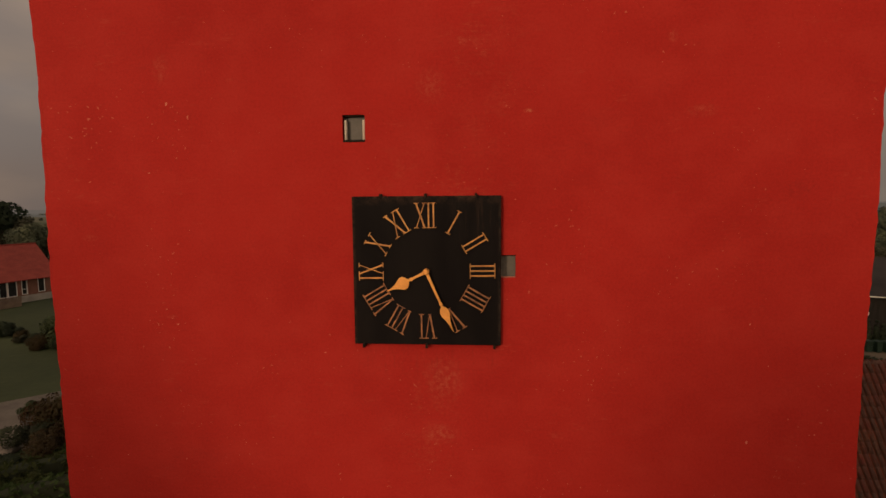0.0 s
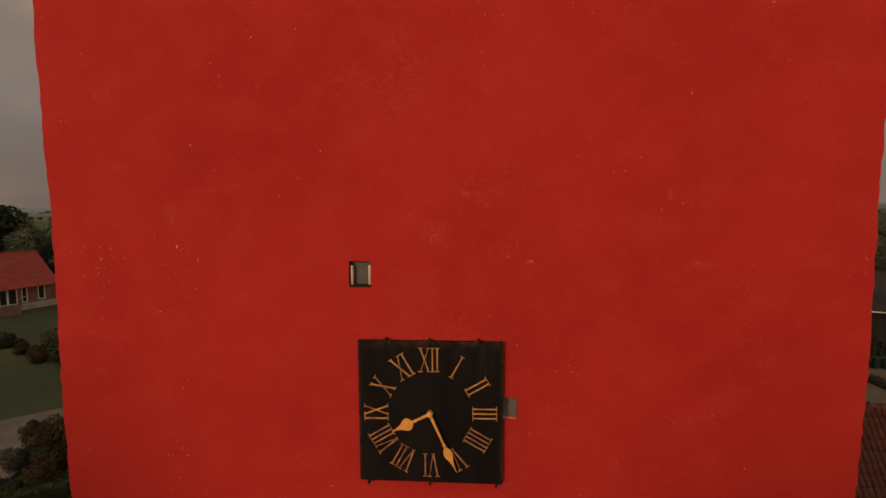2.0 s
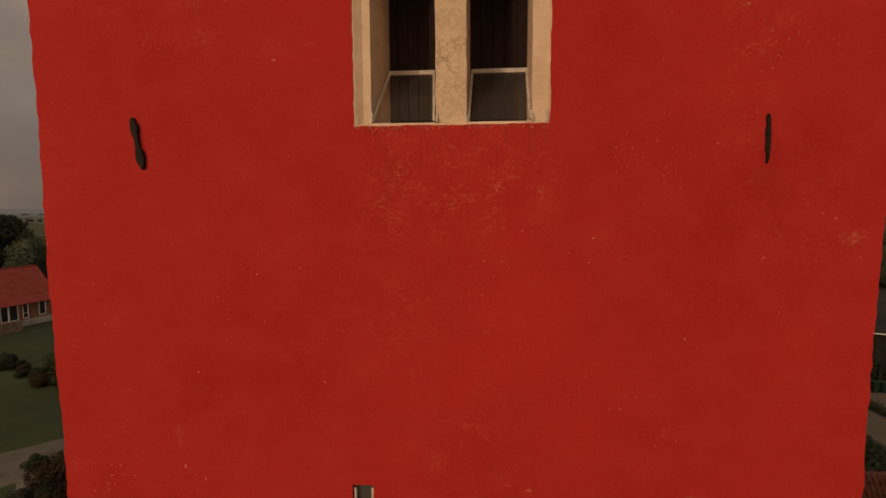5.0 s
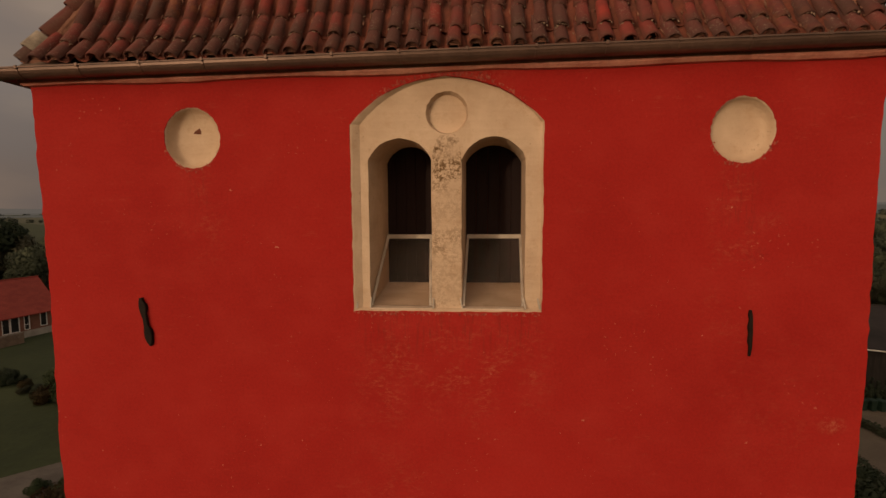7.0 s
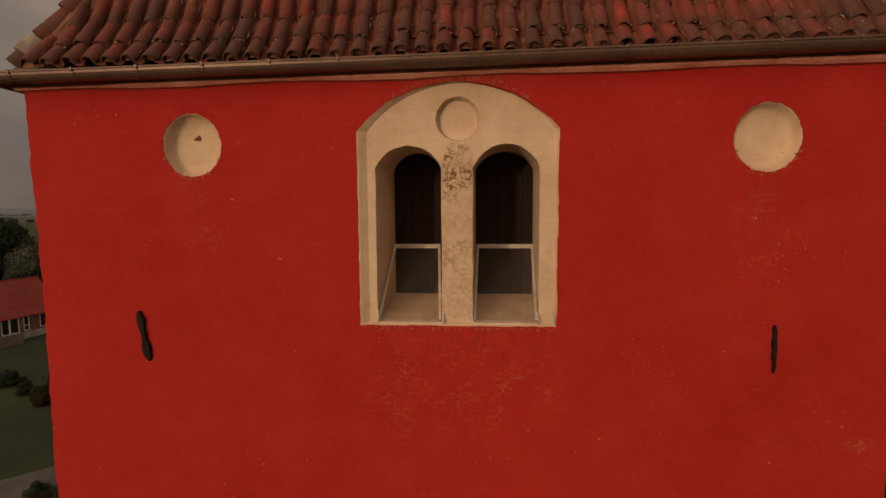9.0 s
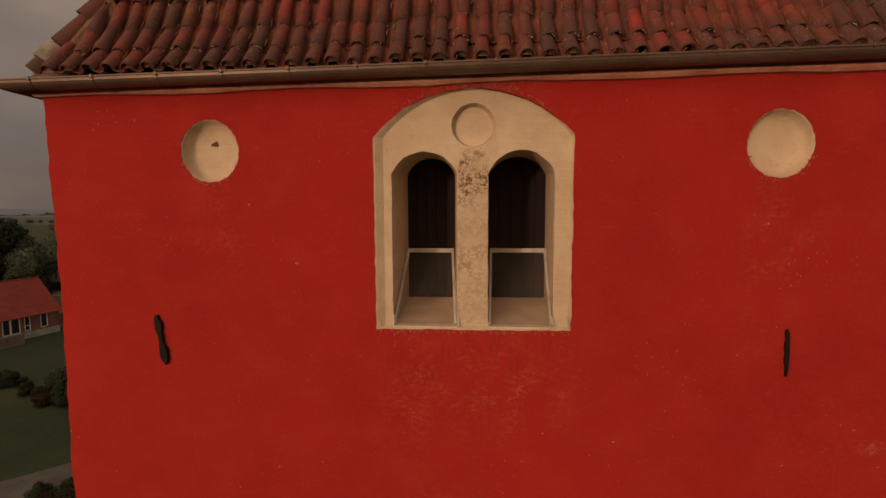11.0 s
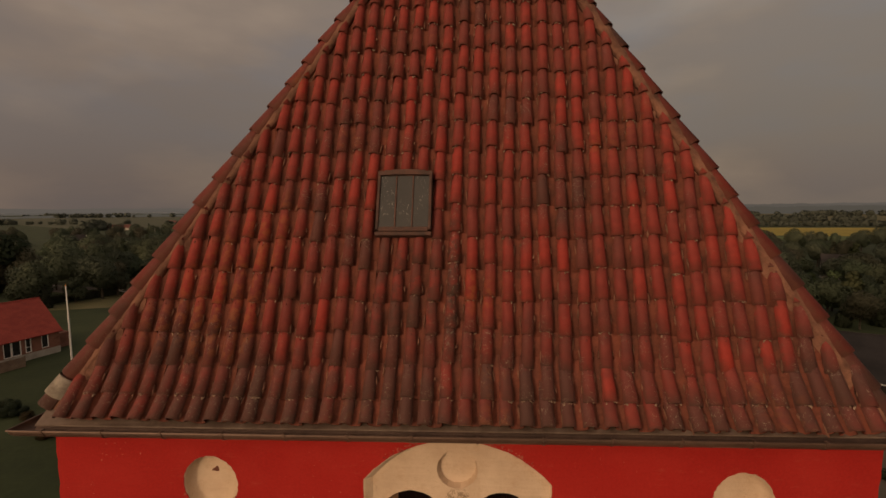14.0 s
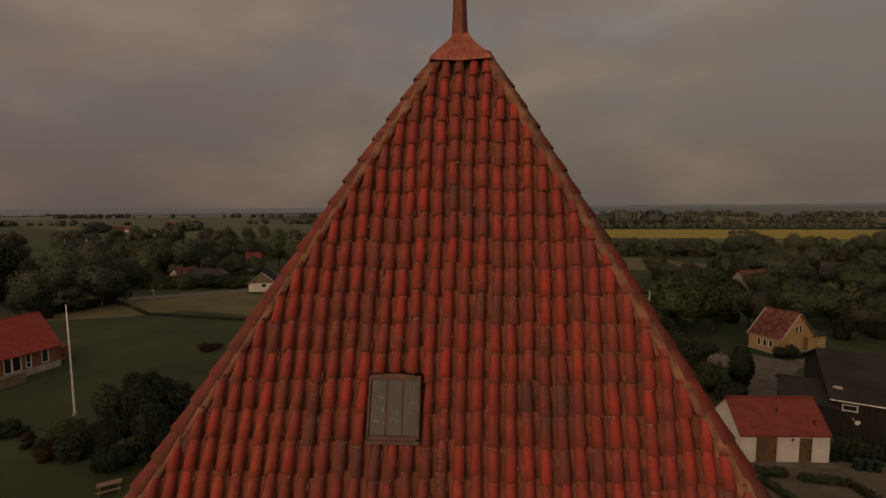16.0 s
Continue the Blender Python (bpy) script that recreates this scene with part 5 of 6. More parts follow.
# ---- plants ----
def leaves(lumps, count, size, seed, flat=1.0):
    """Many small leaf sprays on the outside of a few lumps (x, y, z, radius)."""
    r = np.random.RandomState(seed)
    w = np.array([q[3] ** 2 for q in lumps])
    pick = r.choice(len(lumps), count, p=w / w.sum())
    d = r.normal(size=(count, 3))
    d /= np.linalg.norm(d, axis=1)[:, None]
    base = np.array(lumps)[pick]
    rad = base[:, 3] * (0.62 + 0.48 * r.rand(count) ** 0.6)
    c = base[:, :3] + d * rad[:, None] * np.array([1, 1, flat])
    n = d + r.normal(size=(count, 3)) * 0.42
    n /= np.linalg.norm(n, axis=1)[:, None]
    t = np.cross(n, r.normal(size=(count, 3)))
    t /= np.linalg.norm(t, axis=1)[:, None]
    b = np.cross(n, t)
    s = size * (0.55 + 0.9 * r.rand(count))[:, None]
    quad = np.stack([c - t * s - b * s * 0.55, c + t * s * 0.3 - b * s * 0.75, c + t * s + b * s * 0.5, c - t * s * 0.4 + b * s * 0.8], 1)
    soft = d * 0.9 + (c - c.mean(0)) / (np.linalg.norm(c - c.mean(0), axis=1)[:, None] + 1e-6) * 0.5 + r.normal(size=(count, 3)) * 0.16
    return quad, np.repeat(soft / np.linalg.norm(soft, axis=1)[:, None], 4, 0)


def leaf_mesh(name, quads, mat, soft=None):
    me = bpy.data.meshes.new(name)
    v = quads.reshape(-1, 3)
    n = len(quads)
    me.from_pydata(v.tolist(), [], [(4 * k, 4 * k + 1, 4 * k + 2, 4 * k + 3) for k in range(n)])
    me.materials.append(mat)
    if soft is not None:
        # the sprays of a clump take the light together
        me.polygons.foreach_set("use_smooth", [True] * n)
        me.normals_split_custom_set_from_vertices(soft.tolist())
    return me


def lumps_for(kind, r):
    out = []
    if kind == "round":
        for k in range(11):
            a = r.uniform(0, math.tau)
            q = r.uniform(0.1, 0.62)
            out.append((q * math.cos(a) * 0.55, q * math.sin(a) * 0.55, r.uniform(0.36, 0.86), r.uniform(0.13, 0.24)))
        out.append((0, 0, 0.62, 0.30))
    elif kind == "tall":
        for k in range(12):
            a = r.uniform(0, math.tau)
            z = r.uniform(0.22, 0.90)
            q = 0.20 * (1.1 - z)
            out.append((q * math.cos(a), q * math.sin(a), z, r.uniform(0.09, 0.15)))
    elif kind == "cone":
        for k in range(14):
            z = 0.06 + 0.9 * k / 13
            w = 0.21 * (1.03 - z)
            a = r.uniform(0, math.tau)
            out.append((0.3 * w * math.cos(a), 0.3 * w * math.sin(a), z, max(w, 0.03)))
    elif kind == "oval":
        for k in range(12):
            z = 0.10 + 0.82 * k / 11
            out.append((r.uniform(-0.01, 0.01), r.uniform(-0.01, 0.01), z, 0.05 + 0.12 * math.sin(math.pi * min(1.0, z * 0.85 + 0.12))))
    elif kind == "pine":
        for k in range(9):
            a = r.uniform(0, math.tau)
            q = r.uniform(0.05, 0.24)
            out.append((q * math.cos(a), q * math.sin(a), r.uniform(0.6, 0.92), r.uniform(0.09, 0.16)))
    else:
        for k in range(9):
            a = r.uniform(0, math.tau)
            q = r.uniform(0.1, 0.65)
            out.append((q * math.cos(a), q * math.sin(a), r.uniform(0.15, 0.62), r.uniform(0.22, 0.38)))
    return out


def plant(kind, mat, seed, count, size, name="tree", label="", category="tree"):
    """A tree or bush one metre high, to be copied at its true height."""
    r = random.Random(seed)
    t = thing(name, label, category)
    lumps = lumps_for(kind, r)
    bm = bmesh.new()
    top = 0.62 if kind != "bush" else 0.3
    w = 0.026 if kind != "bush" else 0.02
    tube(bm, [(0, 0, -0.02), (0.008, 0.004, top * 0.5), (0.0, 0.012, top)], [w, w * 0.75, w * 0.4], 7)
    for x, y, z, q in lumps[: 7 if kind != "cone" else 0]:
        f = r.uniform(0.35, 0.75) * top
        tube(bm, [(0.004, 0.006, f), (x * 0.5, y * 0.5, (f + z) / 2 + 0.02), (x * 0.92, y * 0.92, z)], [w * 0.45, w * 0.3, w * 0.12], 5)
    part("trunk", bm, BARK, t)
    quads, soft = leaves(lumps, count, size, seed)
    part("crown", leaf_mesh("crown", quads, mat, soft), mat, t)
    return t


def grow(proto, x, y, h, wide=1.0, label="", name=""):
    t = copy_thing(proto, pose(x, y, 0, 0, 0, rng.uniform(0, 360)) @ Matrix.Diagonal((h * wide, h * wide, h, 1)))
    if label:
        t["label"] = label
    return t


OAKS = [plant("round", LEAF, 11, 3600, 0.024, label="broad green leafy village tree"), plant("round", LEAF_SHADY, 12, 5600, 0.019, label="dark green leafy tree"),
        plant("round", LEAF_RUST, 13, 3000, 0.024, label="round tree with bronze leaves"), plant("tall", LEAF, 14, 2400, 0.024, label="tall slim green tree")]
HAZY = [plant("round", LEAF_WOOD_HAZED, 31, 5600, 0.019, label="broad leafy tree of the village wood"), plant("round", LEAF_DULL_HAZED, 32, 5600, 0.019, label="dull green tree of the village wood"), plant("tall", LEAF_WOOD_HAZED, 33, 2600, 0.024, label="slim leafy tree of the village wood")]
FIR = plant("cone", LEAF_DARK, 15, 2200, 0.026, label="dark green pointed conifer tree")
PINE = plant("pine", LEAF_DARK, 16, 1500, 0.026, label="tall pine with a dark flat crown")
BUSHES = [plant("bush", LEAF, 17, 4200, 0.034, "bush", "loose green garden bush", "bush"), plant("bush", LEAF_DARK, 18, 4200, 0.034, "bush", "dense dark garden bush", "bush"),
          plant("bush", LEAF_HEDGE, 19, 4200, 0.030, "bush", "light green rounded shrub", "bush"), plant("bush", LEAF_RUST, 20, 4200, 0.032, "bush", "loose shrub with brown leaves", "bush")]
BLOOM = plant("bush", BLOSSOM, 21, 1500, 0.035, "bush", "shrub covered in white blossom", "bush")
THICKET = plant("bush", LEAF_BLACK, 23, 6500, 0.026, "bush", "tall dense blackish-green garden shrub", "bush")
CYPRESS = plant("oval", LEAF_BLACK, 22, 4200, 0.022, label="clipped dark cypress beside the gravel road")
protos = OAKS + HAZY + [FIR, PINE, BLOOM, CYPRESS, THICKET] + BUSHES


def wood(x0, y0, x1, y1, n, h0, h1, deep, kinds, wide=(0.8, 1.15)):
    """Trees along a line, staggered in depth."""
    for k in range(n):
        f = (k + rng.uniform(0.1, 0.9)) / n
        grow(rng.choice(kinds), x0 + (x1 - x0) * f + rng.uniform(-deep, deep) * 0.5, y0 + (y1 - y0) * f + rng.uniform(-deep, deep), rng.uniform(h0, h1), rng.uniform(*wide))


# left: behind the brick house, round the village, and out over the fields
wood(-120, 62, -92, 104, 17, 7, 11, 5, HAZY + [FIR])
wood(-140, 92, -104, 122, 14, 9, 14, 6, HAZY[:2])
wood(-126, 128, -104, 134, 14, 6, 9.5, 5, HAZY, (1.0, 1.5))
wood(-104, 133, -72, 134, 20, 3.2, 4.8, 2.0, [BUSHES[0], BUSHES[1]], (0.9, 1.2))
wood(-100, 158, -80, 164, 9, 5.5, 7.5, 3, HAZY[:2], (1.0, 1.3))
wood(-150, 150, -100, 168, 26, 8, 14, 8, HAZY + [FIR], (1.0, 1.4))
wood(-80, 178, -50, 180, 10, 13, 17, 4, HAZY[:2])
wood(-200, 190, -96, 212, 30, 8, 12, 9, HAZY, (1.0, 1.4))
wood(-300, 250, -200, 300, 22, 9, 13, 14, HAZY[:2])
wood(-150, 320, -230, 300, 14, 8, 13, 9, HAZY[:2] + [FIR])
grow(PINE, -121, 106, 15.5, 1.1)
grow(FIR, -128, 112, 13)
# right: round the yellow house and beyond
for x, y, h, w in ((40, 84, 9.5, 1.15), (46.5, 86, 9.8, 1.1), (43, 91, 10.5, 1.0), (36, 90, 8.5, 1.2), (51, 93, 9.0, 1.0), (33, 82, 7.0, 1.2)):
    grow(OAKS[0], x, y, h, w)
wood(52, 94, 96, 92, 16, 6.5, 9.5, 4, [OAKS[1], OAKS[3], HAZY[1]] + [FIR])
wood(67, 82, 100, 84, 11, 6, 8.5, 3, [OAKS[1], OAKS[1], FIR])
wood(50, 118, 130, 118, 24, 5.5, 9.5, 7, [OAKS[1], OAKS[3], HAZY[1]] + OAKS[1:2], (1.0, 1.4))
wood(60, 150, 150, 142, 26, 6.5, 11, 9, [OAKS[1], HAZY[1], FIR], (1.0, 1.4))
wood(108, 176, 190, 182, 14, 8, 11, 8, [OAKS[1], OAKS[3], HAZY[1]] + [FIR])
wood(58, 236, 124, 232, 36, 7.0, 9, 5, [HAZY[1], HAZY[2], FIR], (1.0, 1.4))
wood(120, 226, 230, 250, 18, 8, 12, 8, HAZY)
grow(CYPRESS, 37.2, 59.6, 5.6, 1.5)
grow(BLOOM, 38.6, 67.2, 2.3, 1.1)
for x, y, h, k in ((31, 57, 3.2, 0), (28.5, 60, 3.6, 1), (34.0, 62.5, 2.4, 0), (33, 53, 2.6, 1), (36.5, 70, 3.2, 1), (51.2, 72.6, 2.0, 1), (53.0, 72.4, 1.7, 1), (55.3, 72.6, 1.0, 2), (30.5, 66, 4.0, 1), (36, 74, 3.6, 0)):
    grow(BUSHES[k], x, y, h, 1.2)
for x, y, h, w in ((-37.5, 45.0, 6.8, 0.60), (-35.0, 43.0, 6.0, 0.62), (-33.0, 40.5, 5.2, 0.7), (-31.5, 37.5, 4.4, 0.75), (-36.5, 38.5, 3.8, 0.9), (-33.5, 35.0, 3.0, 0.9)):
    grow(THICKET, x, y, h, w)
# left, near the track: the big bush, the shrub row, the planted bank
for x, y, h, w, k in ((-38.5, 42.5, 5.6, 0.62, 1), (-35.5, 45.5, 4.8, 0.7, 1), (-41.8, 38.5, 3.4, 0.9, 0), (-37.2, 37.5, 3.2, 0.9, 1), (-34.0, 40.0, 4.2, 0.8, 1), (-33.2, 36.2, 2.8, 0.9, 0), (-31.5, 43.5, 4.4, 0.8, 1)):
    grow(BUSHES[k], x, y, h, w)
for k in range(11):
    grow(BUSHES[rng.choice((0, 1, 3))], -53 + k * 1.45 + rng.uniform(-0.5, 0.5), 41.5 - k * 0.55 + rng.uniform(-0.8, 0.8), rng.uniform(0.8, 1.6), 1.1)
for x, y, h, w, k in ((-25.0, 20.8, 2.2, 0.9, 3), (-23.2, 20.2, 3.0, 0.8, 3), (-21.6, 19.6, 2.8, 0.8, 3), (-24.4, 18.6, 1.6, 1.0, 1), (-22.6, 17.6, 1.7, 1.0, 3), (-28.6, 22.6, 0.9, 1.1, 0), (-27.0, 23.4, 1.1, 1.0, 0), (-25.4, 22.9, 1.4, 1.0, 2),
                      (-20.4, 17.4, 1.5, 1.1, 2), (-20.6, 14.9, 0.9, 1.2, 2), (-27.5, 18.0, 0.8, 1.3, 0), (-22.4, 14.6, 0.8, 1.2, 2), (-23.8, 16.4, 0.9, 1.2, 1), (-43, 56, 1.0, 1.4, 3), (-46, 72, 1.2, 2.4, 3)):
    grow(BUSHES[k], x, y, h, w)
# between the yard and the church
for x, y, h, w, k in ((19.6, 20.0, 3.2, 0.9, 0), (21.5, 22.5, 2.6, 1.0, 1), (24.0, 24.5, 2.2, 1.1, 0), (18.4, 17.6, 2.6, 1.0, 1), (26.5, 27.0, 1.6, 1.1, 1), (23.0, 20.5, 3.4, 0.9, 1), (27.0, 23.0, 3.0, 0.9, 1)):
    grow(BUSHES[k], x, y, h, w)
# unseen belt of trees behind the camera, added to block the low sun
for k in range(44):
    f = -118 + k * 4.7 + rng.uniform(-1.2, 1.2)
    d = 36 + rng.uniform(-2, 2)
    if abs(f) < 11.5:
        continue
    for e in (0, 7):
        grow(OAKS[k % 2], -0.5 * (d + e) + 0.866 * f, -0.866 * (d + e) - 0.5 * f, rng.uniform(12.4, 14.0), rng.uniform(0.95, 1.15))
for f, tall, wide, turn in ((-5.2, 14.6, 0.65, 40), (-11.2, 14.6, 0.7, 100), (5.55, 14.9, 0.64, 200), (11.0, 14.4, 0.7, 300)):
    copy_thing(OAKS[0], pose(-18 + 0.866 * f, -31.2 - 0.5 * f, 0, 0, 0, turn) @ Matrix.Diagonal((tall * wide, tall * wide, tall, 1)))
for p in protos:
    for o in (*p.children_recursive, p):
        bpy.data.objects.remove(o)


def hedge(x0, y0, x1, y1, w, h, mat, label):
    """A clipped hedge of leaf sprays over a solid core."""
    t = thing("hedge", label, "hedge")
    length = math.hypot(x1 - x0, y1 - y0)
    a = math.atan2(y1 - y0, x1 - x0)
    t.matrix_world = pose(x0, y0, 0, 0, 0, math.degrees(a))
    part("core", boxed((0.05, -w * 0.4, 0), (length - 0.05, w * 0.4, h * 0.9), 0.08), LEAF_DARK, t)
    r = np.random.RandomState(int(abs(x0 * 31 + y0)))
    n = int(min(6000, (length * (w + 2 * h)) * 26))
    c = np.stack([r.rand(n) * length, (r.rand(n) - 0.5) * w, r.rand(n) * h], 1)
    side = r.randint(0, 3, n)
    c[side == 0, 2] = h
    c[side == 1, 1] = -w / 2
    c[side == 2, 1] = w / 2
    c += r.normal(size=(n, 3)) * 0.04
    s = 0.10 * (0.6 + r.rand(n))[:, None]
    u, v = r.normal(size=(n, 3)), r.normal(size=(n, 3))
    u /= np.linalg.norm(u, axis=1)[:, None]
    v /= np.linalg.norm(v, axis=1)[:, None]
    part("foliage", leaf_mesh("foliage", np.stack([c - u * s, c - v * s, c + u * s, c + v * s], 1), mat), mat, t)
    return t


hedge(-26, 13.0, -19.5, 17.2, 0.9, 0.9, LEAF_HEDGE, "low clipped green hedge by the church")
hedge(-24.5, 11.0, -18.5, 15.0, 0.9, 0.9, LEAF_HEDGE, "low clipped green hedge by the church")
hedge(-101, 96.5, -93.5, 109, 1.4, 2.0, LEAF_DARK, "long dark clipped hedge at the meadow edge")
hedge(-93.5, 109.5, -76, 96.5, 0.6, 0.7, LEAF, "thin scrubby hedge across the meadow")
hedge(-76, 96.5, -50, 92.0, 0.6, 0.6, LEAF, "thin scrubby hedge across the meadow")
hedge(26.3, 37.6, 29.0, 37.5, 0.9, 0.7, LEAF_DARK, "low dark box hedge round a bed")
hedge(29.6, 36.9, 33.6, 36.3, 0.7, 0.6, LEAF_DARK, "low dark box hedge round a bed")
hedge(33.6, 36.2, 33.9, 33.0, 0.7, 0.6, LEAF_DARK, "low dark box hedge round a bed")
hedge(26.0, 37.0, 27.0, 33.5, 0.7, 0.6, LEAF_DARK, "low dark box hedge round a bed")

# far woods, too many to count
r_far = np.random.RandomState(5)
lump = []
for x0, y0, x1, y1, n, h, deep in ((-900, 640, -200, 760, 52, 9, 40), (110, 552, 560, 525, 150, 7, 14), (200, 760, 700, 690, 110, 11, 26), (225, 735, 300, 715, 26, 19, 14), (-1700, 1300, -300, 1300, 70, 13, 60), (400, 1250, 1400, 1050, 120, 13, 40), (-60, 1400, 800, 1500, 100, 15, 40), (-420, 460, -300, 520, 18, 11, 20), (430, 480, 560, 420, 20, 10, 12), (232, 428, 258, 424, 6, 4.5, 3)):
    knots = r_far.rand(max(3, n // 12)) if deep > 15 else None
    for k in range(int(n * 1.3)):
        f = r_far.rand() if knots is None or r_far.rand() < 0.25 else min(1.0, max(0.0, r_far.choice(knots) + r_far.normal() * 0.028))
        hh = h * r_far.uniform(0.5, 1.1)
        lump.append((x0 + (x1 - x0) * f + r_far.normal() * deep * 0.4, y0 + (y1 - y0) * f + r_far.normal() * deep * 0.5, hh * 0.46, hh * 0.60))
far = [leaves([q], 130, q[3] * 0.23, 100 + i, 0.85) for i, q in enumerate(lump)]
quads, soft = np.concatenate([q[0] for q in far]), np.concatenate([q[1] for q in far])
tagged(part("far_woods", leaf_mesh("far_woods", quads, LEAF_FAR_HAZED, soft), LEAF_FAR_HAZED), "distant woods and field hedges paled for haze", "woods", kind="stuff")

# glowing backdrop rims of land: haze painted in as colour, paler with distance
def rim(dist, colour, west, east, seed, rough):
    haze, hn, hl, hb = material("haze_glow", 1.0)
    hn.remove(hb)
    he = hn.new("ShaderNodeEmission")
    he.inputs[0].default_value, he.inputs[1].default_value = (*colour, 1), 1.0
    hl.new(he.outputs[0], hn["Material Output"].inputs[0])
    bm = bmesh.new()
    row = []
    for k in range(721):
        a = radians(-90 + k * 0.25)
        f = min(1.0, max(0.0, (k * 0.25 - 70) / 40))
        hgt = west + (east - west) * f + rough * (0.8 * noise.noise((k * 0.04, seed, 0)) + 0.5 * max(-0.2, noise.noise((k * 0.16, seed + 3, 0))) + 0.25 * noise.noise((k * 0.7, seed + 7, 0)))
        row.append([bm.verts.new((dist * math.sin(a), dist * math.cos(a), z)) for z in (-5, hgt)])
    for p, q in zip(row, row[1:]):
        bm.faces.new((p[0], q[0], q[1], p[1]))
    part("backdrop", bm, haze, None, "glowing haze-coloured rim of distant land", kind="structure")


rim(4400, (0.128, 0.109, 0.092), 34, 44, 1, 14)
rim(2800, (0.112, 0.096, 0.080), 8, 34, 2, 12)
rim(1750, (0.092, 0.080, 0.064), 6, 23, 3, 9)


# ---- buildings ----
def building(name, label, m, length, width, eave, ridge, wall, roof_mat, windows=(), doors=(), plinth=None, over=0.35, gable_windows=(), frame_mat=None, verge=None, base=0.0, chimney=None, category="house"):
    """A gabled house: its front looks along -y, its ridge runs along x."""
    t = thing(name, label, category, m)
    L, Wd = length / 2, width / 2
    # walls, with their gables
    prof = [(-Wd, base), (Wd, base), (Wd, eave), (0, ridge - 0.14), (-Wd, eave)]
    for x in (-L, L - 0.25):
        bm = bmesh.new()
        f = [bm.verts.new((x, y, z)) for y, z in prof]
        b = [bm.verts.new((x + 0.25, y, z)) for y, z in prof]
        bm.faces.new(f), bm.faces.new(b)
        for k in range(5):
            bm.faces.new((f[k], f[(k + 1) % 5], b[(k + 1) % 5], b[k]))
        part("wall", bm, wall, t)
    cuts = []
    for x, z, w, h in list(windows) + list(doors):
        cuts.append(boxed((x - w / 2, -Wd - 0.2, z), (x + w / 2, -Wd + 0.18, z + h)))
    part("wall", carve(boxed((-L + 0.25, -Wd, base), (L - 0.25, -Wd + 0.25, eave)), cuts, wall, "wall"), wall, t)
    part("wall", boxed((-L + 0.25, Wd - 0.25, base), (L - 0.25, Wd, eave)), wall, t)
    if plinth:
        part("plinth", boxed((-L - 0.04, -Wd - 0.05, 0), (L + 0.04, Wd + 0.05, base if base else 0.35)), plinth, t)
    # roof slopes with thickness
    slope = (ridge - eave) / Wd
    for s in (-1, 1):
        bm = bmesh.new()
        ye, ze = s * (Wd + over), eave - over * slope
        q = [(-L - over, ye, ze), (L + over, ye, ze), (L + over, 0, ridge), (-L - over, 0, ridge)]
        f = [bm.verts.new(p) for p in q]
        b = [bm.verts.new((p[0], p[1], p[2] - 0.14)) for p in q]
        bm.faces.new(f), bm.faces.new(b)
        for k in range(4):
            bm.faces.new((f[k], f[(k + 1) % 4], b[(k + 1) % 4], b[k]))
        part("roof", bm, roof_mat, t)
    bm = bmesh.new()
    tube(bm, [(-L - over, 0, ridge + 0.01), (0, 0, ridge + 0.0), (L + over, 0, ridge + 0.01)], [0.11] * 3, 8)
    part("ridge", bm, roof_mat, t)
    if verge:
        for x in (-L - over - 0.03, L + over - 0.03):
            for s in (-1, 1):
                bm = bmesh.new()
                bar(bm, (x + 0.03, s * (Wd + over), eave - over * slope - 0.04), (x + 0.03, 0, ridge - 0.04), 0.08, 0.20, (1, 0, 0))
                part("bargeboard", bm, verge, t)
        bm = boxed((-L - over, -Wd - over - 0.06, eave - over * slope - 0.12), (L + over, -Wd - over + 0.02, eave - over * slope))
        part("eaves_board", bm, verge, t)
    fm = frame_mat or PAINT_WHITE

    def opening(x, z, w, h, door=False):
        o = part("door" if door else "window", boxed((x - w / 2 + 0.02, -Wd + 0.10, z + 0.02), (x + w / 2 - 0.02, -Wd + 0.14, z + h - 0.02)), DOOR_BROWN if door else WINDOW_DARK, t)
        b = 0.09
        for lo, hi in (((x - w / 2, z), (x - w / 2 + b, z + h)), ((x + w / 2 - b, z), (x + w / 2, z + h)), ((x - w / 2 + b, z + h - b), (x + w / 2 - b, z + h)), ((x - w / 2 + b, z), (x + w / 2 - b, z + b))):
            part("frame", boxed((lo[0], -Wd - 0.03, lo[1]), (hi[0], -Wd + 0.12, hi[1])), DOOR_BROWN if door else fm, o)
        if door:
            for k in range(1, int(w / 0.22)):
                part("batten", boxed((x - w / 2 + k * 0.22, -Wd + 0.075, z + 0.1), (x - w / 2 + k * 0.22 + 0.025, -Wd + 0.10, z + h - 0.1)), TIMBER, o)
            part("handle", boxed((x + w / 2 - 0.25, -Wd + 0.03, z + 1.0), (x + w / 2 - 0.19, -Wd + 0.10, z + 1.14)), IRON, o)
        elif h > 1.8 and w < 0.8:
            part("glazing_bar", boxed((x - w / 2 + b, -Wd - 0.01, z + h * 0.33), (x + w / 2 - b, -Wd + 0.12, z + h * 0.33 + 0.07)), fm, o)

    for q in windows:
        opening(*q)
    for q in doors:
        opening(*q, door=True)
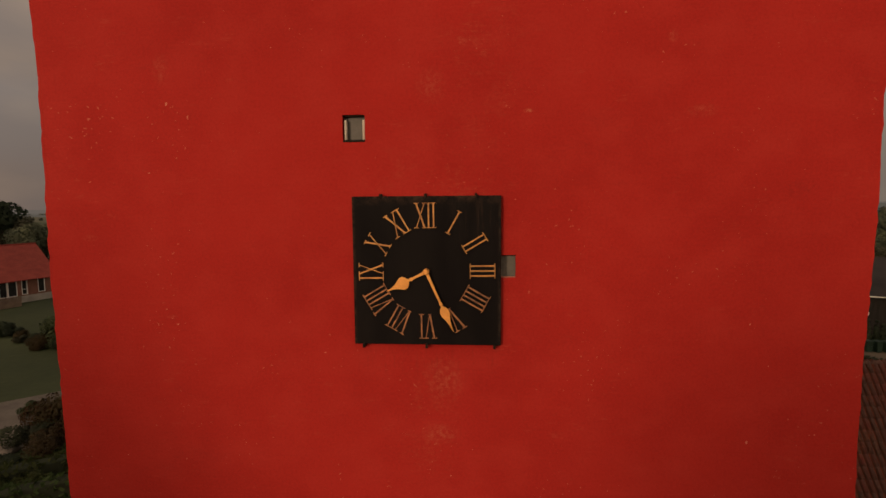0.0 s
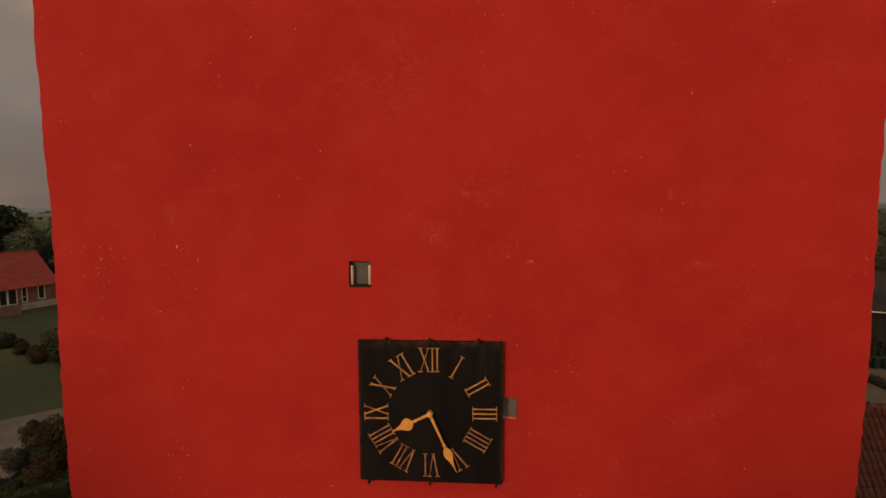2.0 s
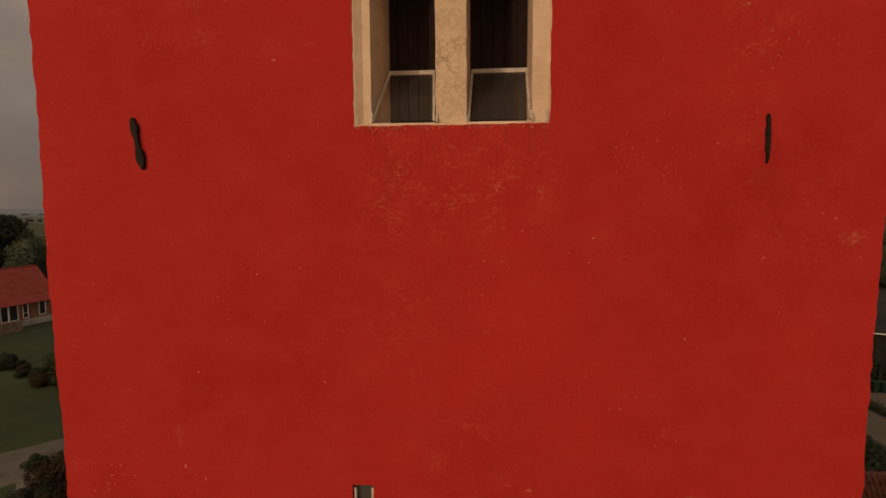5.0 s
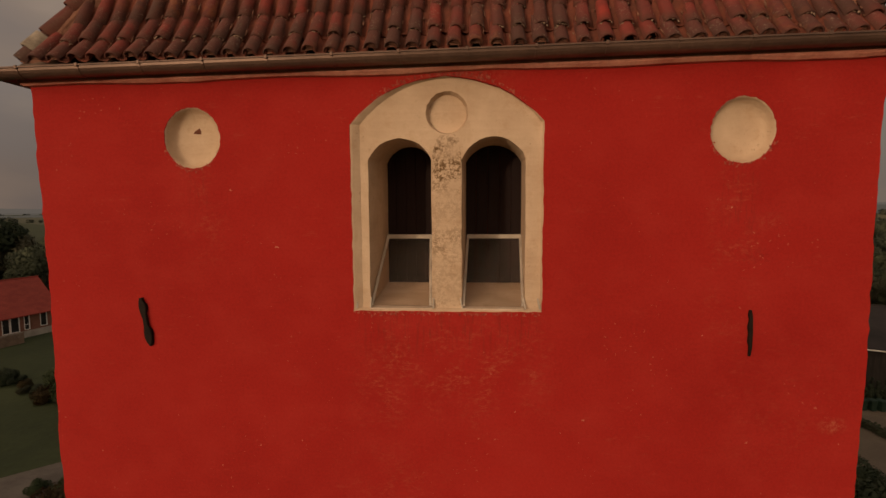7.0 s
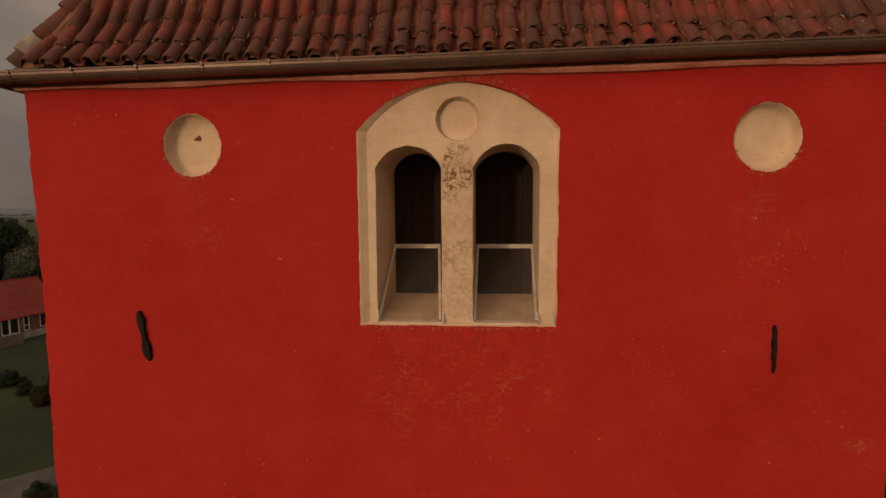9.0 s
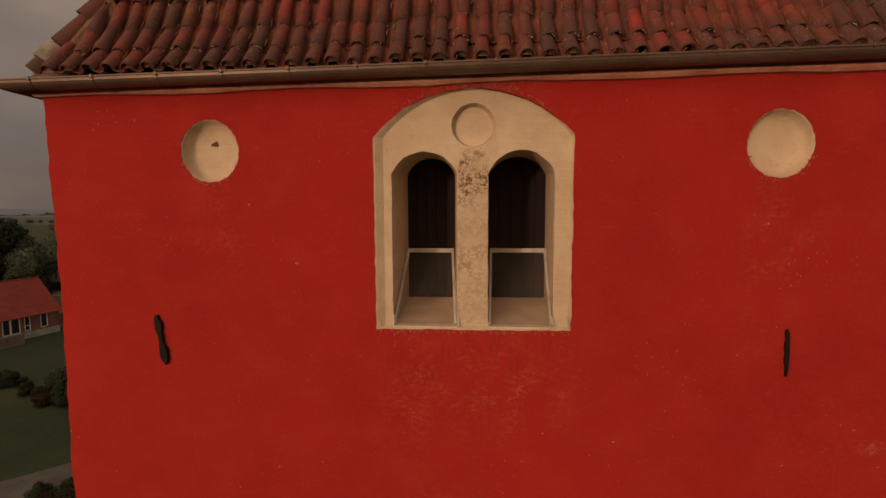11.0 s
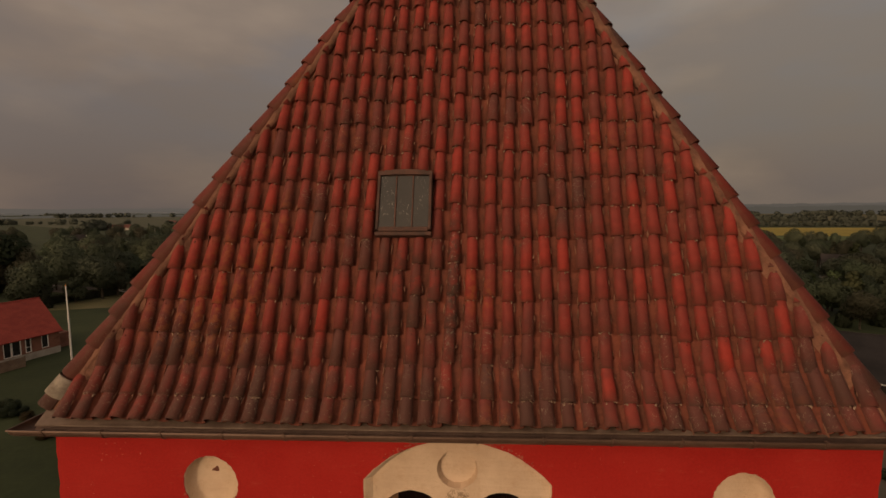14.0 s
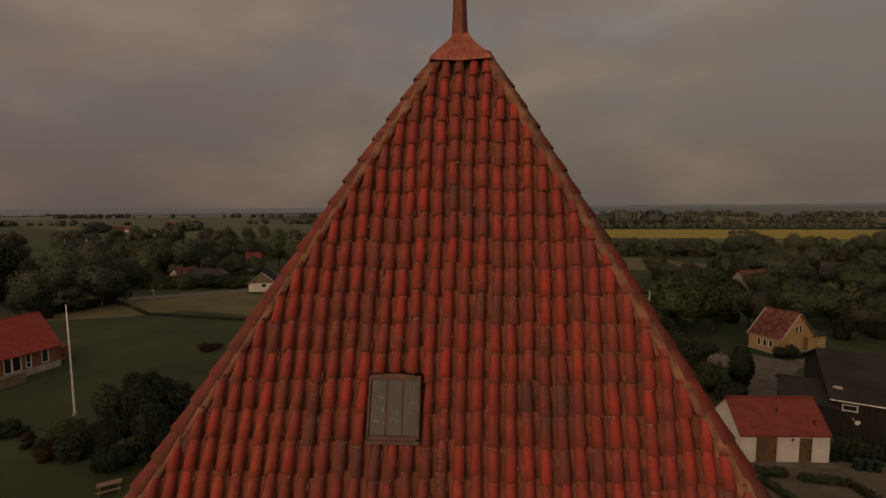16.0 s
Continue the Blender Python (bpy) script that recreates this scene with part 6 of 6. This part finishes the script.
    for s, y, z, w, h, kind in gable_windows:
        x0, x1 = (L - 0.03, L + 0.03) if s > 0 else (-L - 0.03, -L + 0.03)
        o = part("door" if kind else "window", boxed((x0, y - w / 2, z), (x1, y + w / 2, z + h)), DOOR_BROWN if kind else WINDOW_DARK, t)
        for ya, yb, za, zb in ((y - w / 2 - 0.05, y - w / 2, z, z + h), (y + w / 2, y + w / 2 + 0.05, z, z + h), (y - w / 2 - 0.05, y + w / 2 + 0.05, z + h, z + h + 0.06)):
            part("frame", boxed((x0 - 0.015, ya, za), (x1 + 0.015, yb, zb)), DOOR_BROWN if kind else fm, o)
    if chimney:
        cx, cy, ch, cm = chimney
        c = part("chimney", boxed((cx - 0.3, cy - 0.3, ridge - 1.6), (cx + 0.3, cy + 0.3, ridge + ch), 0.02), cm, t)
        part("chimney_cap", boxed((cx - 0.36, cy - 0.36, ridge + ch), (cx + 0.36, cy + 0.36, ridge + ch + 0.09), 0.02), PLINTH, c)
    return t


def facing(corner, along, length, width):
    """The pose of a house whose front right corner stands at corner, its front running towards it along the direction given in degrees."""
    a = radians(along)
    u, v = Vector((math.cos(a), math.sin(a), 0)), Vector((-math.sin(a), math.cos(a), 0))
    c = Vector((*corner, 0)) - u * length / 2 + v * width / 2
    return pose(c.x, c.y, 0, 0, 0, along)


brick_house = building("brick_house", "low brown-brick house with bright red roof and white windows", facing((-64.9, 62.2), 76.5, 22, 9.0), 22, 9.0, 3.75, 8.35, BRICK, ROOF_RED,
    [(11 - 2.05, 1.25, 0.95, 2.25), (11 - 4.25, 1.15, 0.75, 2.3), (11 - 5.75, 1.05, 1.15, 2.45), (11 - 6.85, 1.05, 1.0, 2.45), (11 - 8.4, 1.15, 1.0, 2.3), (11 - 12.0, 1.25, 1.6, 1.6), (11 - 16.0, 1.25, 1.6, 1.6)], plinth=PLINTH, base=1.0)
deck = thing("deck", "weathered timber deck with a low board rail before the brick house", "deck", facing((-64.9, 62.2), 76.5, 22, 9.0))
part("platform", boxed((-6, -7.4, 0), (4.6, -4.6, 0.62), 0.02), DECK, deck)
for k in range(6):
    part("rail_board", boxed((-6, -7.44, 0.68 + k * 0.14), (4.6, -7.40, 0.80 + k * 0.14)), DECK, deck)
for k in range(7):
    part("post", boxed((-6 + k * 1.75, -7.40, 0.6), (-5.9 + k * 1.75, -7.30, 1.55)), DECK, deck)

part("annex", boxed((11.05, -2.2, 0), (14.2, 1.6, 2.3), 0.03), BRICK, brick_house, "low brown side shed")
garage = building("garage", "white rendered garage with red tiled roof and brown doors", pose(30.15, 42.45, 0, 0, 0, 2.6), 8.45, 5.2, 2.85, 5.45, WALL_WHITE, ROOF_BROWNRED,
    [], [(-1.75, 0.02, 1.95, 2.5), (1.95, 0.02, 1.2, 2.45)], over=0.12, category="garage")
part("roof_vent", tube(bmesh.new(), [(0.1, -1.05, 4.3), (0.1, -1.05, 4.75)], [0.09, 0.09], 10), ROOF_RUST, garage)
part("roof_vent", tube(bmesh.new(), [(3.2, -1.9, 3.4), (3.2, -1.9, 3.9)], [0.11, 0.11], 10), ROOF_RUST, garage)
part("wall_lamp", boxed((0.55, -2.72, 2.2), (0.75, -2.60, 2.42), 0.03), IRON, garage)
part("path", boxed((-4.2, -3.6, 0.0), (5.2, -2.62, 0.045)), GRAVEL, garage, "flagged strip along the wall")

yellow = building("yellow_house", "old yellow-washed gabled house with patched tile roof", pose(53.55, 76.9, 0, 0, 0, -67), 5.4, 8.2, 2.8, 6.8, WALL_YELLOW, ROOF_RUST,
    [(-0.9, 0.9, 0.7, 1.3), (0.1, 0.9, 0.7, 1.3), (1.1, 0.9, 0.7, 1.3)], plinth=PLINTH, over=0.2,
    gable_windows=[(1, -0.45, 3.5, 0.45, 1.15, 0), (1, 0.45, 3.5, 0.45, 1.15, 0), (1, 1.9, 0.35, 1.0, 2.2, 1), (1, -1.4, 0.9, 0.6, 1.0, 0)], frame_mat=PAINT_WHITE, verge=PLINTH)
building("outhouse", "low yellow lean-to house with dark flat roof", pose(58.8, 78.4, 0, 0, 0, 23), 3.4, 4.0, 2.5, 2.9, WALL_YELLOW, ROOF_DARK, [(0.6, 1.0, 0.8, 0.7)], over=0.15)

barn = building("barn", "long black timber barn with dark roof and white eaves board", pose(52.67, 47.7, 0, 0, 0, -25.85), 23.2, 16.0, 4.35, 7.4, TIMBER, ROOF_DARK, [(-10.2, 3.0, 1.3, 0.7)], over=0.4, category="barn")
building("barn_wing", "low black barn wing with dark felt roof", pose(38.7, 49.6, 0, 0, 0, -30), 4.8, 7.6, 3.41, 4.8, TIMBER, ROOF_DARK, over=0.3, category="barn")
part("eaves_board", boxed((-12.0, -8.46, 4.06), (12.0, -8.39, 4.17)), PAINT_WHITE, barn)
cowl = thing("roof_vent", "pale sheet-metal roof vent on the barn", "vent", pose(40.06, 46.6, 4.3, 0, 0, -30))
part("base", boxed((-0.3, -0.3, -0.6), (0.3, 0.3, 0.45), 0.03), PLINTH, cowl)
bm = bmesh.new()
tube(bm, [(-0.75, 0, 0.35), (-0.35, 0, 0.55), (0.25, 0, 0.55)], [0.12, 0.22, 0.24], 10)
part("hood", bm, PLINTH, cowl)
# dish shape stands in for an unidentified small white object
disc_t = thing("satellite_dish", "small white dish-shaped object before the barn", "dish", pose(39.5, 43.6, 2.5, 20, 0, -10))
bm = bmesh.new()
bmesh.ops.create_cone(bm, cap_ends=True, segments=18, radius1=0.05, radius2=0.26, depth=0.10, matrix=pose(0, -0.3, 0.2, 80))
part("dish", bm, PAINT_WHITE, disc_t)
part("arm", bar(bmesh.new(), (0, 0.6, 0), (0, -0.3, 0.15), 0.07), PLINTH, disc_t)
for k in range(9):
    t = thing("thuja", "slim dark columnar conifer against the barn", "tree", pose(35.5 + k * 0.6, 40.6 - 0.12 * k + 0.1 * (k % 2), 0), "thuja row by the barn")
    hgt = 2.6 + 0.25 * math.sin(k * 2.3)
    quads, soft = leaves([(0, 0, hgt * q, 0.34 * (1.05 - q * 0.7)) for q in np.linspace(0.08, 0.95, 8)], 620, 0.10, 60 + k)
    part("foliage", leaf_mesh("foliage", quads, LEAF_BLACK, soft), LEAF_BLACK, t)
    part("trunk", tube(bmesh.new(), [(0, 0, -0.02), (0, 0, hgt * 0.8)], [0.05, 0.02], 6), BARK, t)
for k in range(3):
    t = thing("wheelie_bin", "dark green wheeled rubbish bin in the yard", "bin", pose(36.2 + k * 0.75, 38.9 - 0.1 * k, 0, 0, 0, 4 * k), "bins beside the barn")
    bm = bmesh.new()
    box(bm, (-0.28, -0.33, 0.06), (0.28, 0.33, 1.0), 0.04)
    for v in bm.verts:
        if v.co.z < 0.3:
            v.co.x *= 0.82
            v.co.y *= 0.82
    part("body", bm, PLASTIC, t)
    part("lid", boxed((-0.31, -0.37, 1.0), (0.31, 0.36, 1.07), 0.02), PLASTIC, t)
    for x in (-0.27, 0.27):
        part("wheel", tube(bmesh.new(), [(x - 0.03, 0.30, 0.10), (x + 0.03, 0.30, 0.10)], [0.10, 0.10], 12), IRON, t)
rail = thing("yard_rail", "thin metal rail before the bins", "rail", pose(39.6, 38.6, 0))
for x in (-1.6, 0, 1.6):
    part("post", boxed((x - 0.03, -0.03, 0), (x + 0.03, 0.03, 0.9)), PLINTH, rail)
part("bar", boxed((-1.8, -0.025, 0.85), (1.8, 0.025, 0.9)), PLINTH, rail)

white_house = building("white_house", "small white house with brown gable and dark roof", pose(-63.2, 131.0, 0, 0, 0, 100), 8.0, 8.0, 2.7, 5.9, WALL_WHITE, ROOF_DARK, over=0.4, gable_windows=[(-1, -0.4, 1.4, 1.2, 0.9, 0)], verge=PAINT_WHITE)
gable = [(-3.9, 2.55), (3.9, 2.55), (0, 5.65)]
bm = bmesh.new()
f = [bm.verts.new((-4.03, y, z)) for y, z in gable]
b = [bm.verts.new((-3.95, y, z)) for y, z in gable]
bm.faces.new(f), bm.faces.new(b)
for k in range(3):
    bm.faces.new((f[k], f[(k + 1) % 3], b[(k + 1) % 3], b[k]))
part("gable_boarding", bm, DECK, white_house, "brown boarded gable")
for x, y, a, ln, wd, ev, rd, wl_, rf, lab in ((-99, 146, 62, 7, 6.4, 2.6, 4.8, WALL_WHITE, ROOF_RUST, "distant low house with rusty roof"), (-87, 140, -8, 12, 8, 2.5, 5.2, PLINTH, ROOF_DARK, "distant bungalow with grey roof"),
                                              (-89.5, 176.5, 28, 5.4, 6, 3.6, 7.0, WALL_WHITE, ROOF_BROWNRED, "distant house with a red tiled roof"), (-395, 482, 6, 26, 9, 3.0, 6.0, PLINTH, ROOF_RUST, "distant long farmhouse with rusty roof"),
                                              (-232, 248, 40, 9, 7, 3.6, 8.0, WALL_WHITE, ROOF_DARK, "distant house with white gable"), (-420, 640, 5, 50, 12, 3.4, 6.4, PLINTH, ROOF_RUST, "distant farm with pale walls"),
                                              (104, 106, 60, 9, 7, 3.0, 6.0, PLINTH, ROOF_DARK, "house half hidden among trees"), (78, 128, 20, 9, 7, 3.2, 7.0, PLINTH, ROOF_RUST, "house half hidden among trees"),
                                              (112, 142, -30, 9, 7, 3.6, 7.6, PLINTH, ROOF_DARK, "house half hidden among trees"), (-142, 122, 20, 10, 8, 3.2, 6.8, BRICK, ROOF_DARK, "dark village house behind trees")):
    building("village_house", lab, pose(x, y, 0, 0, 0, a), ln, wd, ev, rd, wl_, rf, [(-ln * 0.25, 1.0, 1.1, 1.2), (ln * 0.2, 1.0, 1.1, 1.2)], verge=PAINT_WHITE if x == -232 else None)

# the church's side wing, of which the tiled roof shows beside the tower
wing = thing("church_wing", "church side wing with old brown-red tiled roof", "church", pose(11.4, 10.9, 0))
part("wall", boxed((-5.6, -3.4, 0), (5.6, -2.9, 3.0)), RED, wing)
part("wall", boxed((-5.6, 2.9, 0), (5.6, 3.4, 3.0)), RED, wing)
for x in (-5.6, 5.1):
    bm = bmesh.new()
    q = [(-3.4, 0), (3.4, 0), (3.4, 3.0), (0, 8.0), (-3.4, 3.0)]
    f = [bm.verts.new((x, y, z)) for y, z in q]
    b = [bm.verts.new((x + 0.5, y, z)) for y, z in q]
    bm.faces.new(f), bm.faces.new(b)
    for k in range(5):
        bm.faces.new((f[k], f[(k + 1) % 5], b[(k + 1) % 5], b[k]))
    part("wall", bm, RED, wing)
slope_v = Vector((0, 3.75, 5.75)).normalized()
old_tiles, old_nuns = Joined(), Joined()
for side in (1, -1):
    u = Vector((side, 0, 0))
    vv = Vector((0, slope_v.y * side, slope_v.z))
    rot = Matrix((u, vv, u.cross(vv))).transposed().to_4x4()
    foot = Vector((0, -3.75 * side, 2.45))
    for r in range(20):
        for c in range(-32, 33):
            p = foot + u * (c * 0.184 + rng.uniform(-0.008, 0.008)) + vv * (r * ROW + rng.uniform(-0.015, 0.015))
            old_tiles.add(monk_arrays, Matrix.Translation(p) @ rot @ pose(0, 0, 0.03, -2.6, rng.uniform(-3, 3), rng.uniform(-1.5, 1.5)))
            old_nuns.add(nun_arrays, Matrix.Translation(p + u * 0.092) @ rot @ pose(0, 0, 0.045, -2, 0, 0))
    bm = bmesh.new()
    q = [foot - u * 5.9, foot + u * 5.9, foot + u * 5.9 + vv * 6.86, foot - u * 5.9 + vv * 6.86]
    f = [bm.verts.new(p) for p in q]
    b = [bm.verts.new(p - Vector((0, 0, 0.12))) for p in q]
    bm.faces.new(f), bm.faces.new(b)
    for k in range(4):
        bm.faces.new((f[k], f[(k + 1) % 4], b[(k + 1) % 4], b[k]))
    part("roof", bm, UNDERLAY, wing)
part("roof_tiles", old_tiles.mesh("roof_tiles", TILE_OLD, True), TILE_OLD, wing, kind="stuff")
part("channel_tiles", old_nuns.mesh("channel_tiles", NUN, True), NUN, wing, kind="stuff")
for k in range(32):
    ob = part("ridge_tile", HIP, TILE, wing)
    ob.matrix_basis = pose(-5.8 + k * 0.36, 0, 8.16, 0, 2, -90)

# ---- small things outdoors ----
pole = thing("flagpole", "tall white tapered flagpole on the lawn", "flagpole", pose(-47.3, 45.6, 0))
part("shaft", tube(bmesh.new(), [(0, 0, 0), (0, 0, 4), (0, 0, 9), (-0.1, 0.05, 13.4)], [0.12, 0.11, 0.09, 0.055], 10), PAINT_WHITE, pole)
part("knob", tube(bmesh.new(), [(-0.1, 0.05, 13.38), (-0.1, 0.05, 13.46), (-0.1, 0.05, 13.56)], [0.06, 0.10, 0.03], 10), GOLD, pole)
part("foot", boxed((-0.2, -0.2, 0), (0.2, 0.2, 0.35), 0.03), PLINTH, pole)
for x, y, h in ((-97.2, 113.6, 7.0), (-85.4, 111.8, 3.0), (-107, 193, 8.0), (-152, 205, 13.0)):
    t = thing("street_lamp", "thin pale roadside lamp post", "lamp post", pose(x, y, 0))
    part("post", tube(bmesh.new(), [(0, 0, 0), (0, 0, h)], [0.11, 0.07], 8), PLINTH, t)
    part("head", boxed((-0.15, -0.7, h - 0.05), (0.15, 0.12, h + 0.1), 0.03), PAINT_WHITE, t)
small_pole = thing("flagpole", "short white flagpole among the trees", "flagpole", pose(34.6, 86, 0))
part("shaft", tube(bmesh.new(), [(0, 0, 0), (0, 0, 8.4)], [0.08, 0.05], 8), PAINT_WHITE, small_pole)
bench = thing("garden_table", "weathered grey garden table with benches on the grass", "table", pose(-31.4, 31.8, 0, 0, 0, 35))
part("tabletop", boxed((-0.9, -0.4, 0.70), (0.9, 0.4, 0.75), 0.01), DECK, bench)
for s in (-1, 1):
    part("seat", boxed((-0.9, s * 0.75 - 0.14, 0.42), (0.9, s * 0.75 + 0.14, 0.46), 0.01), DECK, bench)
    for x in (-0.7, 0.7):
        part("leg", bar(bmesh.new(), (x, s * 0.72, 0.0), (x, s * 0.18, 0.70), 0.07), DECK, bench)
for k, s in enumerate((-1, 1)):
    part("brace", boxed((s * 0.7 - 0.035, -0.75, 0.36), (s * 0.7 + 0.035, 0.75, 0.42)), DECK, bench)


def boulder(x, y, r):
    bm = bmesh.new()
    bmesh.ops.create_icosphere(bm, subdivisions=2, radius=1.0)
    sx, sy, sz = r * rng.uniform(0.8, 1.3), r * rng.uniform(0.8, 1.2), r * rng.uniform(0.55, 0.8)
    o = rng.uniform(0, 99)
    for v in bm.verts:
        k = 1 + 0.28 * noise.noise(v.co * 1.3 + Vector((o, 0, 0)))
        v.co = Vector((v.co.x * sx * k, v.co.y * sy * k, v.co.z * sz * k))
    ob = part("boulder", bm, STONE, None, smooth=False)
    tagged(ob, "rough grey field boulder on the planted bank", "boulder", "boulders on the bank")
    ob.matrix_world = pose(x, y, sz * 0.55, 0, 0, rng.uniform(0, 360))


for k in range(46):
    f, g = rng.random(), rng.random()
    boulder(-29.6 + 6.4 * f + 1.0 * g, 18.3 + 3.2 * f - 3.4 * g + 1.0, rng.uniform(0.28, 0.62))
